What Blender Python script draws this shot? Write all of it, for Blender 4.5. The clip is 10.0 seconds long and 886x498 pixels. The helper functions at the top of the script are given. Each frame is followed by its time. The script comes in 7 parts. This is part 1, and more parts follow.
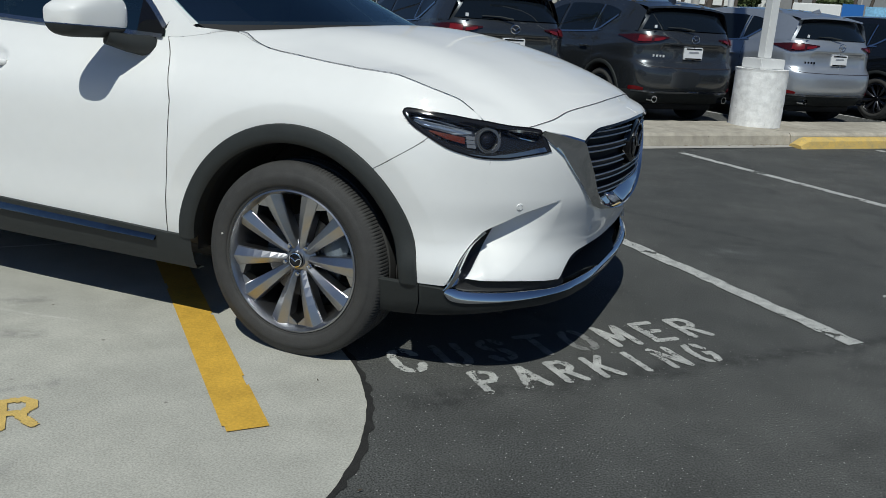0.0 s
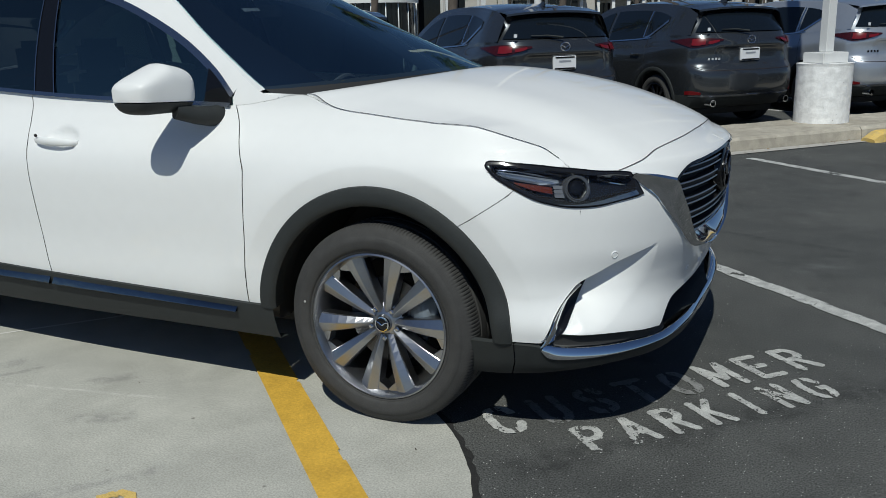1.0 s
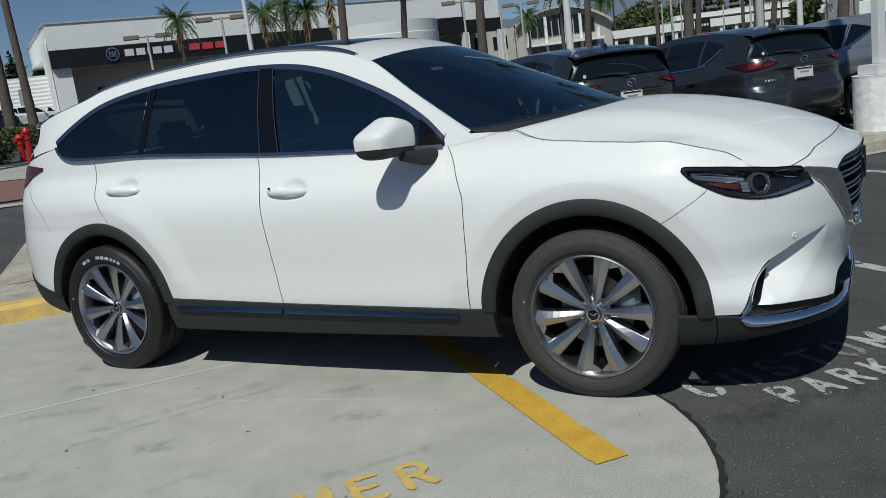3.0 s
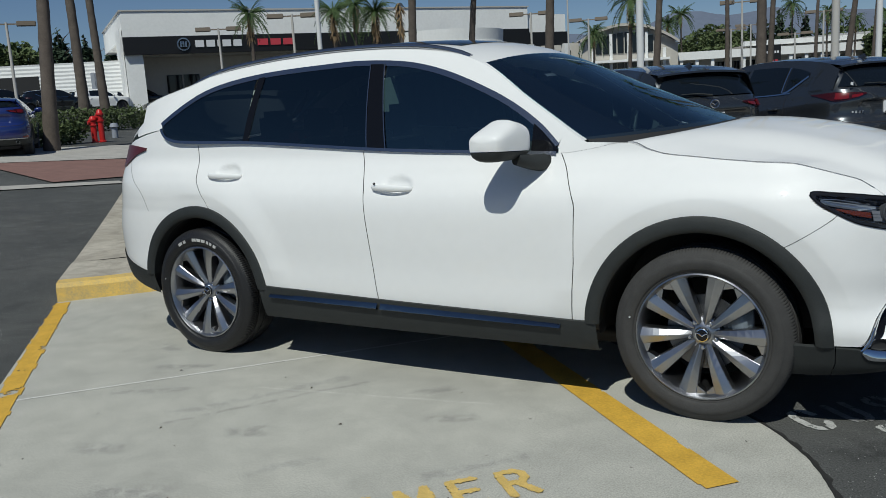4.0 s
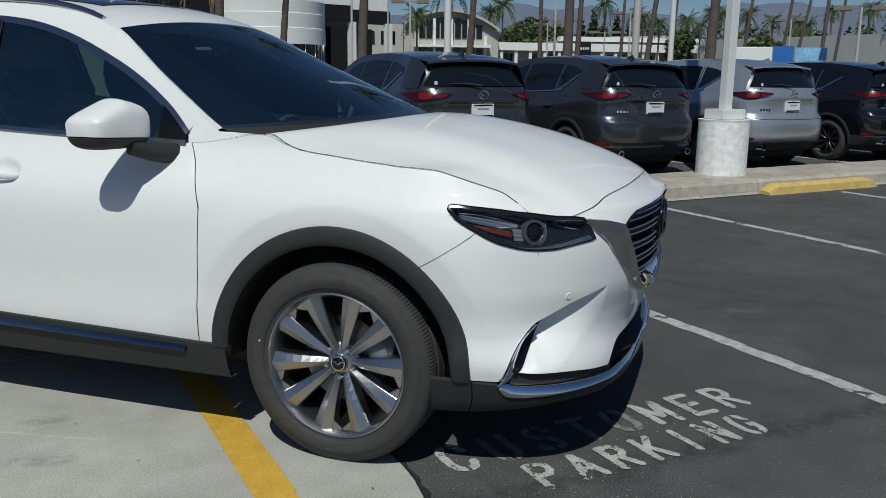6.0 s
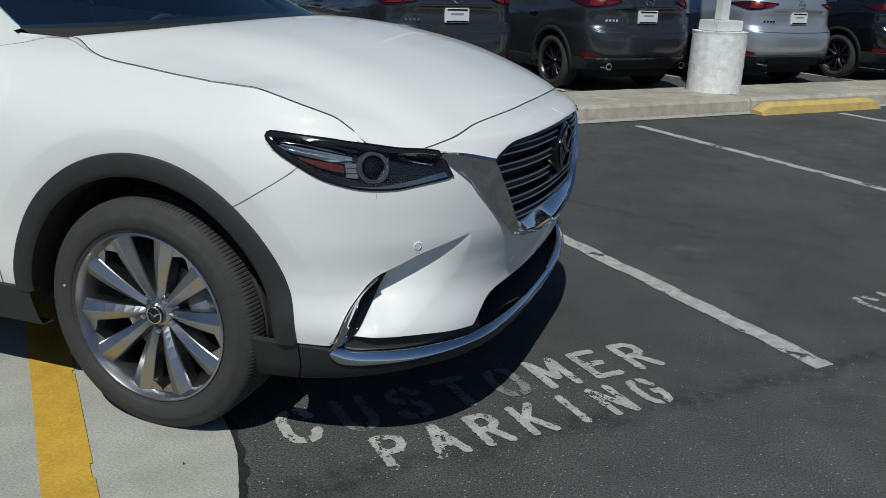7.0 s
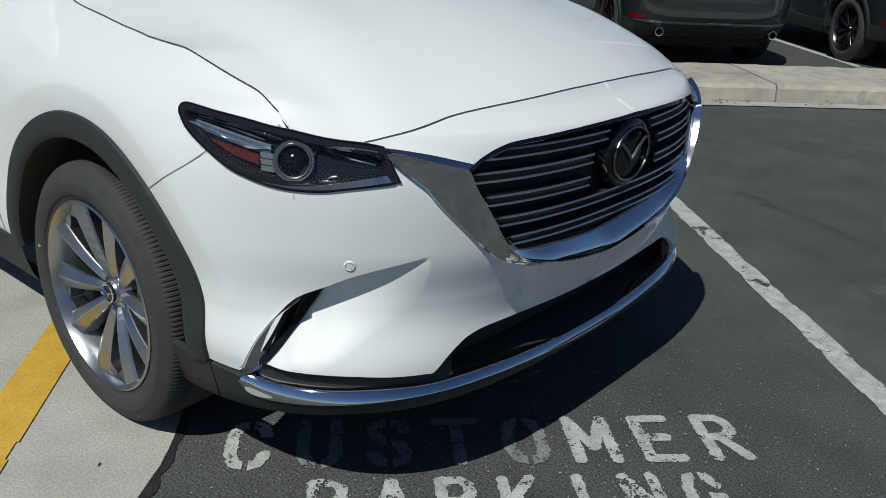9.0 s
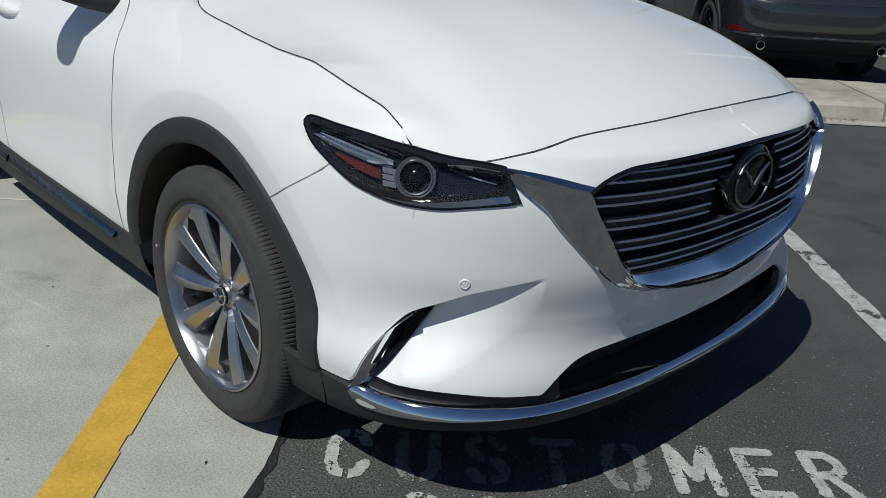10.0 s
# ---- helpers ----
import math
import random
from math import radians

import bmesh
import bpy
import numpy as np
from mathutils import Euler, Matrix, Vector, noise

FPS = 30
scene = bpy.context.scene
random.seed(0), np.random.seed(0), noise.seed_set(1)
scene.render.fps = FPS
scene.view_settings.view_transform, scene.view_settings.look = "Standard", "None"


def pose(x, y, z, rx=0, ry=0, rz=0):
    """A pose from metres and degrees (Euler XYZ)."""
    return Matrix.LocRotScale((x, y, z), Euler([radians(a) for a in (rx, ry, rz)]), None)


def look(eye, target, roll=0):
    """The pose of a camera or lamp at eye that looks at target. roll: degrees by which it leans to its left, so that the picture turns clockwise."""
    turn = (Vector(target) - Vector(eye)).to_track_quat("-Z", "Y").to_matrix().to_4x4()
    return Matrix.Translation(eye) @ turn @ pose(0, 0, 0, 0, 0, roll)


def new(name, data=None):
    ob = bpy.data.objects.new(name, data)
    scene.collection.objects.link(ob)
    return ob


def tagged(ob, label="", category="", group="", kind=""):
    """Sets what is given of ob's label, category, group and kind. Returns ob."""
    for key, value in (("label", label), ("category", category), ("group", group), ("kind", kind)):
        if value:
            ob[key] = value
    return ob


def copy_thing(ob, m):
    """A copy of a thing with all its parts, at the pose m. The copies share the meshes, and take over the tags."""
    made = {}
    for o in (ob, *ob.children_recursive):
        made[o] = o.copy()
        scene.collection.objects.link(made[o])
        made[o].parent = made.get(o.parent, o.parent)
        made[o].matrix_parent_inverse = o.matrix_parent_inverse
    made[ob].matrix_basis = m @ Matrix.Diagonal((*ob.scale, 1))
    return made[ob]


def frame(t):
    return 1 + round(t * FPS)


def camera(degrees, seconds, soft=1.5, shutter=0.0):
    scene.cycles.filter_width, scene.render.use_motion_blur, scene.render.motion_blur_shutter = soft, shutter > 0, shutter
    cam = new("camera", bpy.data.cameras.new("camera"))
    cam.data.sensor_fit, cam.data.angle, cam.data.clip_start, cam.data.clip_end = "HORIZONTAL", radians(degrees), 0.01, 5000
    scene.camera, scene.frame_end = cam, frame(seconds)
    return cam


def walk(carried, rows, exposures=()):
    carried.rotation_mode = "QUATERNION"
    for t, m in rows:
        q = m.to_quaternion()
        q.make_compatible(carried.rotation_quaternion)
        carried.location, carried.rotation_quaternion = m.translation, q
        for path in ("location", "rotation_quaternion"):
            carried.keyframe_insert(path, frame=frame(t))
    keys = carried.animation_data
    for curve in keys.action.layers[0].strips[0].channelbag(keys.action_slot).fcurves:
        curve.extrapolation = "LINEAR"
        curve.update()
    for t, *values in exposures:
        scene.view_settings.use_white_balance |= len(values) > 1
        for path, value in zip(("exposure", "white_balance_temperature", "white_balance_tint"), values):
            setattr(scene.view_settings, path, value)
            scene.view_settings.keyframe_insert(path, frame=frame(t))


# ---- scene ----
cam = camera(55.4, 10.0, soft=0.8)
PATH = [
    (0, (1.66, -3.568, 1.32), (0.94, -1.782, 0.779), 3.7),
    (0.5, (1.564, -3.42, 1.38), (0.76, -1.67, 0.841), 1.0),
    (1, (1.482, -3.468, 1.423), (0.639, -1.726, 0.916), -1.7),
    (1.5, (1.421, -3.75, 1.464), (0.945, -1.877, 0.948), -6.1),
    (2, (1.423, -4.045, 1.442), (1.027, -2.136, 0.995), -7.3),
    (2.5, (1.356, -4.24, 1.453), (0.64, -2.417, 1.049), -8.9),
    (3, (1.117, -4.357, 1.442), (0.197, -2.622, 1.06), -7.2),
    (3.2, (1.022, -4.39, 1.438), (0.097, -2.659, 1.054), -6.9),
    (4.3, (0.856, -4.469, 1.439), (-0.171, -2.786, 1.104), -2.5),
    (4.5, (0.881, -4.442, 1.431), (-0.039, -2.702, 1.077), -0.9),
    (5, (1.053, -4.265, 1.427), (0.346, -2.432, 1.05), -1.1),
    (5.2, (1.186, -4.162, 1.439), (0.481, -2.33, 1.053), -1.0),
    (6.3, (1.374, -3.387, 1.429), (0.755, -1.535, 1.0), 0.9),
    (6.5, (1.454, -3.246, 1.403), (0.831, -1.405, 0.931), 0.5),
    (7, (1.666, -2.925, 1.42), (1.022, -1.135, 0.801), 1.9),
    (7.5, (1.698, -2.557, 1.421), (0.814, -0.88, 0.784), 3.6),
    (8, (1.86, -2.255, 1.429), (0.709, -0.734, 0.83), 2.3),
    (8.5, (2.04, -2.042, 1.441), (0.813, -0.602, 0.794), 2.8),
    (9, (2.1, -1.953, 1.427), (0.894, -0.545, 0.678), 2.8),
    (9.5, (2.111, -1.916, 1.427), (0.907, -0.516, 0.659), 2.2),
    (10, (2.017, -2.004, 1.453), (0.682, -0.717, 0.702), 3.4),
]
walk(cam, [(t, look(eye, target, roll)) for t, eye, target, roll in PATH], exposures=((0.0, -0.29, 6350, 2.0), (2.0, -0.25, 6350, 2.0), (3.0, -0.33, 6350, 2.0), (4.5, -0.33, 6350, 2.0), (6.5, -0.39, 6350, 2.0), (8.0, -0.35, 6350, 2.0), (8.5, -0.34, 6350, 2.0), (9.0, -0.23, 6350, 2.0), (9.5, -0.17, 6350, 2.0), (10.0, -0.27, 6350, 2.0)))

# ---- light: high clear sun from the camera's side ----
SUN = Vector((0.14, -0.69, 1.0)).normalized()
world = bpy.data.worlds.new("sky")
scene.world = world
world.use_nodes = True
wn = world.node_tree.nodes
sky = wn.new("ShaderNodeTexSky")
sky.sky_type = "NISHITA"
sky.sun_disc = False
sky.sun_elevation = math.asin(SUN.z)
sky.sun_rotation = math.atan2(SUN.x, SUN.y)
sky.air_density = 0.85
sky.dust_density = 0.05
sky.ozone_density = 5.0
wn["Background"].inputs["Strength"].default_value = 0.058
haze = wn.new("ShaderNodeMix")
haze.data_type, haze.blend_type = "RGBA", "MULTIPLY"
haze.inputs["Factor"].default_value = 1.0
haze.inputs["B"].default_value = (0.97, 0.95, 1.05, 1)
world.node_tree.links.new(sky.outputs[0], haze.inputs["A"])
world.node_tree.links.new(haze.outputs["Result"], wn["Background"].inputs[0])
sun = new("sun", bpy.data.lights.new("sun", "SUN"))
sun.data.energy = 4.0
sun.data.angle = radians(0.53)
sun.data.color = (1.0, 0.97, 0.92)
sun.matrix_world = look(SUN * 40, (0, 0, 0))

# ---- materials ----
def mat(name, base, rough=0.6, metal=0.0, vary=0.0, scale=8.0, bump=0.0, bscale=60.0, coat=0.0, spec=0.5, trans=0.0, ior=1.45, second=None, emit=None):
    """A surface with two scales of mottling and a fine relief."""
    m = bpy.data.materials.new(name)
    m.use_nodes = True
    nt = m.node_tree
    b = nt.nodes["Principled BSDF"]
    b.inputs["Base Color"].default_value = (*base, 1)
    b.inputs["Roughness"].default_value = rough
    b.inputs["Metallic"].default_value = metal
    b.inputs["Coat Weight"].default_value = coat
    b.inputs["Coat Roughness"].default_value = 0.03
    b.inputs["Specular IOR Level"].default_value = spec
    b.inputs["Transmission Weight"].default_value = trans
    b.inputs["IOR"].default_value = ior
    if emit:
        b.inputs["Emission Color"].default_value = (*base, 1)
        b.inputs["Emission Strength"].default_value = emit
    geo = nt.nodes.new("ShaderNodeNewGeometry")
    if vary:
        big = nt.nodes.new("ShaderNodeTexNoise")
        big.inputs["Scale"].default_value = scale
        big.inputs["Detail"].default_value = 6
        small = nt.nodes.new("ShaderNodeTexNoise")
        small.inputs["Scale"].default_value = scale * 9
        small.inputs["Detail"].default_value = 4
        for n in (big, small):
            nt.links.new(geo.outputs["Position"], n.inputs["Vector"])
        add = nt.nodes.new("ShaderNodeMath")
        add.operation = "ADD"
        nt.links.new(big.outputs["Fac"], add.inputs[0])
        nt.links.new(small.outputs["Fac"], add.inputs[1])
        ramp = nt.nodes.new("ShaderNodeMapRange")
        ramp.inputs["From Min"].default_value = 0.65
        ramp.inputs["From Max"].default_value = 1.35
        nt.links.new(add.outputs[0], ramp.inputs["Value"])
        mix = nt.nodes.new("ShaderNodeMix")
        mix.data_type = "RGBA"
        lo = second if second else tuple(c * (1 - vary) for c in base)
        mix.inputs["A"].default_value = (*lo, 1)
        mix.inputs["B"].default_value = (*(min(1, c * (1 + vary)) for c in base), 1)
        nt.links.new(ramp.outputs[0], mix.inputs["Factor"])
        nt.links.new(mix.outputs["Result"], b.inputs["Base Color"])
    if bump:
        tex = nt.nodes.new("ShaderNodeTexNoise")
        tex.inputs["Scale"].default_value = bscale
        tex.inputs["Detail"].default_value = 5
        nt.links.new(geo.outputs["Position"], tex.inputs["Vector"])
        bp = nt.nodes.new("ShaderNodeBump")
        bp.inputs["Strength"].default_value = bump
        bp.inputs["Distance"].default_value = 0.01
        nt.links.new(tex.outputs["Fac"], bp.inputs["Height"])
        nt.links.new(bp.outputs[0], b.inputs["Normal"])
    return m


def paving(name, base, dirt, specks, rough=0.9, grain=420.0, bump=0.5, patch_scale=0.7, lo=0.42, hi=0.62, speck=(0.32, 0.31, 0.29), cells=30.0, scuff=0.8, streaks=(), contrast=0.5, blotch=(0.86, 1.1)):
    """A paved surface: fine aggregate, light specks, and large uneven stains."""
    m = bpy.data.materials.new(name)
    m.use_nodes = True
    nt = m.node_tree
    b = nt.nodes["Principled BSDF"]
    b.inputs["Roughness"].default_value = rough
    geo = nt.nodes.new("ShaderNodeNewGeometry")

    def tex(kind, scale, detail=6):
        n = nt.nodes.new(kind)
        n.inputs["Scale"].default_value = scale
        if detail:
            n.inputs["Detail"].default_value = detail
        nt.links.new(geo.outputs["Position"], n.inputs["Vector"])
        return n

    def span(sock, a, c, to0=0.0, to1=1.0):
        n = nt.nodes.new("ShaderNodeMapRange")
        n.inputs["From Min"].default_value, n.inputs["From Max"].default_value = a, c
        n.inputs["To Min"].default_value, n.inputs["To Max"].default_value = to0, to1
        nt.links.new(sock, n.inputs["Value"])
        return n.outputs[0]

    def mix(fac, a, c, mode="MIX"):
        n = nt.nodes.new("ShaderNodeMix")
        n.data_type = "RGBA"
        n.blend_type = mode
        if isinstance(fac, float):
            n.inputs["Factor"].default_value = fac
        else:
            nt.links.new(fac, n.inputs["Factor"])
        for sock, val in (("A", a), ("B", c)):
            if isinstance(val, tuple):
                n.inputs[sock].default_value = (*val, 1)
            else:
                nt.links.new(val, n.inputs[sock])
        return n.outputs["Result"]

    stain = span(tex("ShaderNodeTexNoise", patch_scale, 8).outputs["Fac"], lo, hi)
    col = mix(stain, dirt, base)
    blot = span(tex("ShaderNodeTexNoise", patch_scale * 6, 5).outputs["Fac"], 0.35, 0.7, *blotch)
    fine = span(tex("ShaderNodeTexNoise", grain, 3).outputs["Fac"], 0.3, 0.7, 1 - contrast, 1 + contrast)
    both = nt.nodes.new("ShaderNodeMath")
    both.operation = "MULTIPLY"
    nt.links.new(blot, both.inputs[0])
    nt.links.new(fine, both.inputs[1])
    comb = nt.nodes.new("ShaderNodeCombineColor")
    for k in range(3):
        nt.links.new(both.outputs[0], comb.inputs[k])
    col = mix(1.0, col, comb.outputs[0], "MULTIPLY")
    smear = tex("ShaderNodeTexNoise", 2.6, 7)
    smear.inputs["Distortion"].default_value = 1.2
    rub = span(smear.outputs["Fac"], 0.54, 0.68)
    col = mix(rub, col, mix(1.0, col, (scuff, scuff, scuff), "MULTIPLY"))
    wob = tex("ShaderNodeTexNoise", 5.0, 6).outputs["Fac"]
    ragged = span(tex("ShaderNodeTexNoise", 17.0, 6).outputs["Fac"], 0.36, 0.56)

    def calc(op, a, c=None):
        n = nt.nodes.new("ShaderNodeMath")
        n.operation = op
        for k, val in enumerate((a, c)):
            if val is None:
                continue
            if isinstance(val, float):
                n.inputs[k].default_value = val
            else:
                nt.links.new(val, n.inputs[k])
        return n.outputs[0]

    def dot(v):
        n = nt.nodes.new("ShaderNodeVectorMath")
        n.operation = "DOT_PRODUCT"
        n.inputs[1].default_value = v
        nt.links.new(geo.outputs["Position"], n.inputs[0])
        return n.outputs["Value"]

    # worn streaks and patches: two ends in plan, half width, gain
    for (x0, y0), (x1, y1), half, gain in streaks:
        d = Vector((x1 - x0, y1 - y0, 0))
        length = d.length
        d.normalize()
        mid = Vector(((x0 + x1) / 2, (y0 + y1) / 2, 0))
        along = calc("ABSOLUTE", calc("SUBTRACT", dot(d), d.dot(mid)))
        n_ = Vector((-d.y, d.x, 0))
        across = calc("ABSOLUTE", calc("ADD", calc("SUBTRACT", dot(n_), n_.dot(mid)), calc("MULTIPLY", calc("SUBTRACT", wob, 0.5), half * 2.5)))
        mask = calc("MULTIPLY", span(across, half, half * 0.35), span(along, length / 2, length / 2 - half))
        mask = calc("MULTIPLY", mask, ragged)
        col = mix(mask, col, mix(1.0, col, (gain, gain, gain * 1.02), "MULTIPLY"))
    vor = tex("ShaderNodeTexVoronoi", cells, 0)
    dots = span(vor.outputs["Distance"], 0.16, 0.06)
    rare = nt.nodes.new("ShaderNodeMath")
    rare.operation = "GREATER_THAN"
    rare.inputs[1].default_value = specks
    sep = nt.nodes.new("ShaderNodeSeparateColor")
    nt.links.new(vor.outputs["Color"], sep.inputs[0])
    nt.links.new(sep.outputs[0], rare.inputs[0])
    on = nt.nodes.new("ShaderNodeMath")
    on.operation = "MULTIPLY"
    nt.links.new(dots, on.inputs[0])
    nt.links.new(rare.outputs[0], on.inputs[1])
    col = mix(on.outputs[0], col, speck)
    nt.links.new(col, b.inputs["Base Color"])
    bp = nt.nodes.new("ShaderNodeBump")
    bp.inputs["Strength"].default_value = bump
    bp.inputs["Distance"].default_value = 0.006
    nt.links.new(tex("ShaderNodeTexNoise", grain * 0.5, 4).outputs["Fac"], bp.inputs["Height"])
    nt.links.new(bp.outputs[0], b.inputs["Normal"])
    return m


def glass(name, tint, ior=1.5, gleam=(0.8, 0.8, 0.8)):
    """Thin glass: tinted see-through with a mirror gloss that grows at a glance."""
    m = bpy.data.materials.new(name)
    m.use_nodes = True
    nt = m.node_tree
    nt.nodes.remove(nt.nodes["Principled BSDF"])
    see = nt.nodes.new("ShaderNodeBsdfTransparent")
    see.inputs[0].default_value = (*tint, 1)
    shine = nt.nodes.new("ShaderNodeBsdfGlossy")
    shine.inputs["Color"].default_value = (*gleam, 1)
    shine.inputs["Roughness"].default_value = 0.015
    fr = nt.nodes.new("ShaderNodeFresnel")
    fr.inputs["IOR"].default_value = ior
    mix = nt.nodes.new("ShaderNodeMixShader")
    nt.links.new(fr.outputs[0], mix.inputs[0])
    nt.links.new(see.outputs[0], mix.inputs[1])
    nt.links.new(shine.outputs[0], mix.inputs[2])
    nt.links.new(mix.outputs[0], nt.nodes["Material Output"].inputs[0])
    return m


STREAKS = [((0.55, -1.15), (3.1, 1.5), 0.085, 0.60), ((0.30, 2.65), (1.6, 2.18), 0.055, 0.66), ((0.0, 4.0), (0.95, 4.15), 0.2, 0.66), ((1.22, 1.72), (1.62, 1.84), 0.16, 1.55), ((3.0, 0.4), (3.7, 1.2), 0.3, 0.75), ((0.9, -2.4), (1.9, -1.6), 0.35, 1.22)]
WHITE = mat("pearl_white_paint", (0.81, 0.81, 0.80), 0.48, vary=0.015, scale=2, coat=0.7, spec=0.5)
BLACK_PLASTIC = mat("grained_black_plastic", (0.023, 0.026, 0.026), 0.62, vary=0.15, scale=20, bump=0.15, bscale=900)
DARK_GLASS = mat("tinted_glass", (0.006, 0.009, 0.013), 0.03, spec=0.6)
GLOSS_BLACK = mat("gloss_black", (0.006, 0.006, 0.007), 0.06, spec=0.5)
CHROME = mat("chrome", (0.75, 0.76, 0.78), 0.06, metal=1.0)
DARK_CHROME = mat("satin_chrome", (0.50, 0.51, 0.53), 0.22, metal=1.0)
ALLOY = mat("alloy", (0.40, 0.405, 0.425), 0.31, metal=1.0, vary=0.06, scale=30)
RUBBER = mat("tyre_rubber", (0.044, 0.043, 0.042), 0.75, vary=0.2, scale=25, bump=0.2, bscale=400)
GAP = mat("panel_gap", (0.02, 0.015, 0.016), 0.7)
ASPHALT = paving("asphalt", (0.086, 0.087, 0.083), (0.063, 0.065, 0.063), 0.52, grain=170.0, bump=0.9, cells=62.0, scuff=0.80, speck=(0.60, 0.59, 0.57), streaks=STREAKS, contrast=0.85)
SCUFFS = [((-2.45, -2.30), (-2.15, -2.18), 0.075, 0.76), ((-1.92, -1.90), (-1.68, -1.78), 0.075, 0.74), ((-1.36, -1.16), (-1.20, -0.96), 0.06, 0.78), ((-1.14, -1.44), (-0.92, -1.26), 0.06, 0.76), ((-1.98, -2.58), (-1.62, -2.40), 0.085, 0.74), ((-3.05, -1.32), (-2.68, -1.16), 0.06, 0.76), ((-2.35, -1.85), (-1.80, -1.02), 0.05, 0.84), ((-2.27, -1.93), (-1.68, -1.06), 0.022, 0.80), ((-0.85, -1.95), (-0.50, -1.55), 0.045, 0.82), ((-0.60, -2.20), (-0.20, -2.05), 0.06, 0.82), ((-2.9, -1.75), (-2.5, -1.50), 0.05, 0.82), ((-3.4, -0.95), (-3.1, -1.05), 0.07, 0.80), ((-1.5, -2.2), (-1.3, -1.9), 0.04, 0.84), ((-2.2, -1.36), (-0.9, -1.12), 0.012, 1.16)]
CONCRETE = paving("concrete", (0.445, 0.435, 0.388), (0.405, 0.398, 0.358), 0.975, grain=150.0, bump=0.15, patch_scale=0.9, lo=0.34, hi=0.64, speck=(0.20, 0.19, 0.17), cells=16.0, scuff=0.93, contrast=0.22, streaks=SCUFFS, blotch=(0.91, 1.06))
KERB_CONCRETE = paving("kerb_concrete", (0.47, 0.43, 0.36), (0.38, 0.345, 0.285), 0.96, grain=110.0, bump=0.5, patch_scale=1.6, speck=(0.16, 0.14, 0.12), cells=16.0, scuff=0.82, contrast=0.16)
YELLOW = mat("yellow_paint", (0.60, 0.36, 0.05), 0.7, vary=0.2, scale=9, bump=0.2, bscale=120)
LINE_WHITE = mat("worn_white_paint", (0.50, 0.50, 0.48), 0.85, vary=0.25, scale=18, bump=0.4, bscale=200, second=(0.26, 0.26, 0.255))
PILLAR_WHITE = paving("pillar_paint", (0.88, 0.88, 0.87), (0.86, 0.855, 0.845), 0.90, 0.7, grain=60.0, bump=0.5, patch_scale=2.0, speck=(0.22, 0.21, 0.19), cells=26.0, scuff=0.98, contrast=0.05)
GREY_PAINT = mat("grey_metallic_paint", (0.050, 0.056, 0.064), 0.27, metal=0.6, coat=1.0, vary=0.04, scale=3)
SILVER_PAINT = mat("silver_metallic_paint", (0.42, 0.45, 0.5), 0.3, metal=0.6, coat=1.0, vary=0.03, scale=3)
BLACK_PAINT = mat("black_paint", (0.006, 0.007, 0.009), 0.12, coat=1.0, vary=0.05, scale=3)
BLUE_PAINT = mat("dark_blue_paint", (0.006, 0.009, 0.024), 0.12, coat=1.0, vary=0.05, scale=3)
SMOKED_RED = mat("smoked_red_lamp", (0.035, 0.004, 0.006), 0.2, coat=0.15, vary=0.3, scale=25)
RED_LAMP = mat("red_lamp", (0.15, 0.006, 0.009), 0.2, coat=0.4)
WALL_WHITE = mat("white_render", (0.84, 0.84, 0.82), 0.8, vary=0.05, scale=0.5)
SIGN_BLACK = mat("black_fascia", (0.012, 0.012, 0.013), 0.4)
STEEL_LAMP = mat("bronze_lamp", (0.22, 0.18, 0.14), 0.6)
POLE_GREY = mat("pole_paint", (0.5, 0.48, 0.45), 0.6)
BARK = mat("palm_bark", (0.11, 0.09, 0.075), 0.95, vary=0.3, scale=4, bump=0.6, bscale=12)
FROND = mat("palm_leaf", (0.06, 0.10, 0.03), 0.6, vary=0.35, scale=3)
LEAF = mat("tree_leaf", (0.085, 0.115, 0.042), 0.7, vary=0.4, scale=2)
HILL = mat("hazy_hill", (0.125, 0.15, 0.205), 1.0, vary=0.1, scale=0.01)
RED_PAINT = mat("red_paint", (0.5, 0.02, 0.02), 0.4)
BRICK_PAVING = mat("brick_paving", (0.22, 0.125, 0.105), 0.85, vary=0.2, scale=3)
SCREEN_GLASS = glass("screen_glass", (0.44, 0.60, 0.66), 3.2, (0.76, 0.93, 0.95))
SIDE_GLASS = glass("side_glass", (0.11, 0.16, 0.17), 2.5, (0.72, 0.92, 0.88))
PRIVACY_GLASS = glass("privacy_glass", (0.035, 0.04, 0.05), 2.1, (0.74, 0.9, 0.86))
CLEAR = glass("lamp_glass", (0.93, 0.95, 0.96), 1.45)
INTAKE_BLACK = mat("matt_black", (0.020, 0.020, 0.021), 0.7)
LAMP_BLACK = mat("lamp_housing", (0.014, 0.014, 0.016), 0.07)
SATIN_TRIM = mat("satin_trim", (0.36, 0.37, 0.40), 0.25, metal=1.0)
AMBER = mat("amber_reflector", (0.10, 0.018, 0.007), 0.25, vary=0.6, scale=160)
TRIM_DARK = mat("dark_trim", (0.07, 0.072, 0.078), 0.7, vary=0.1, scale=20)
KERB_YELLOW = mat("worn_yellow_kerb", (0.60, 0.40, 0.09), 0.8, vary=0.3, scale=9, bump=0.3, bscale=70, second=(0.42, 0.33, 0.17))
GUTTER = mat("pale_gutter", (0.40, 0.38, 0.35), 0.9, vary=0.2, scale=3, bump=0.3, bscale=80)
JOINT_PALE = mat("joint_filler", (0.62, 0.61, 0.58), 0.9, vary=0.1, scale=30)
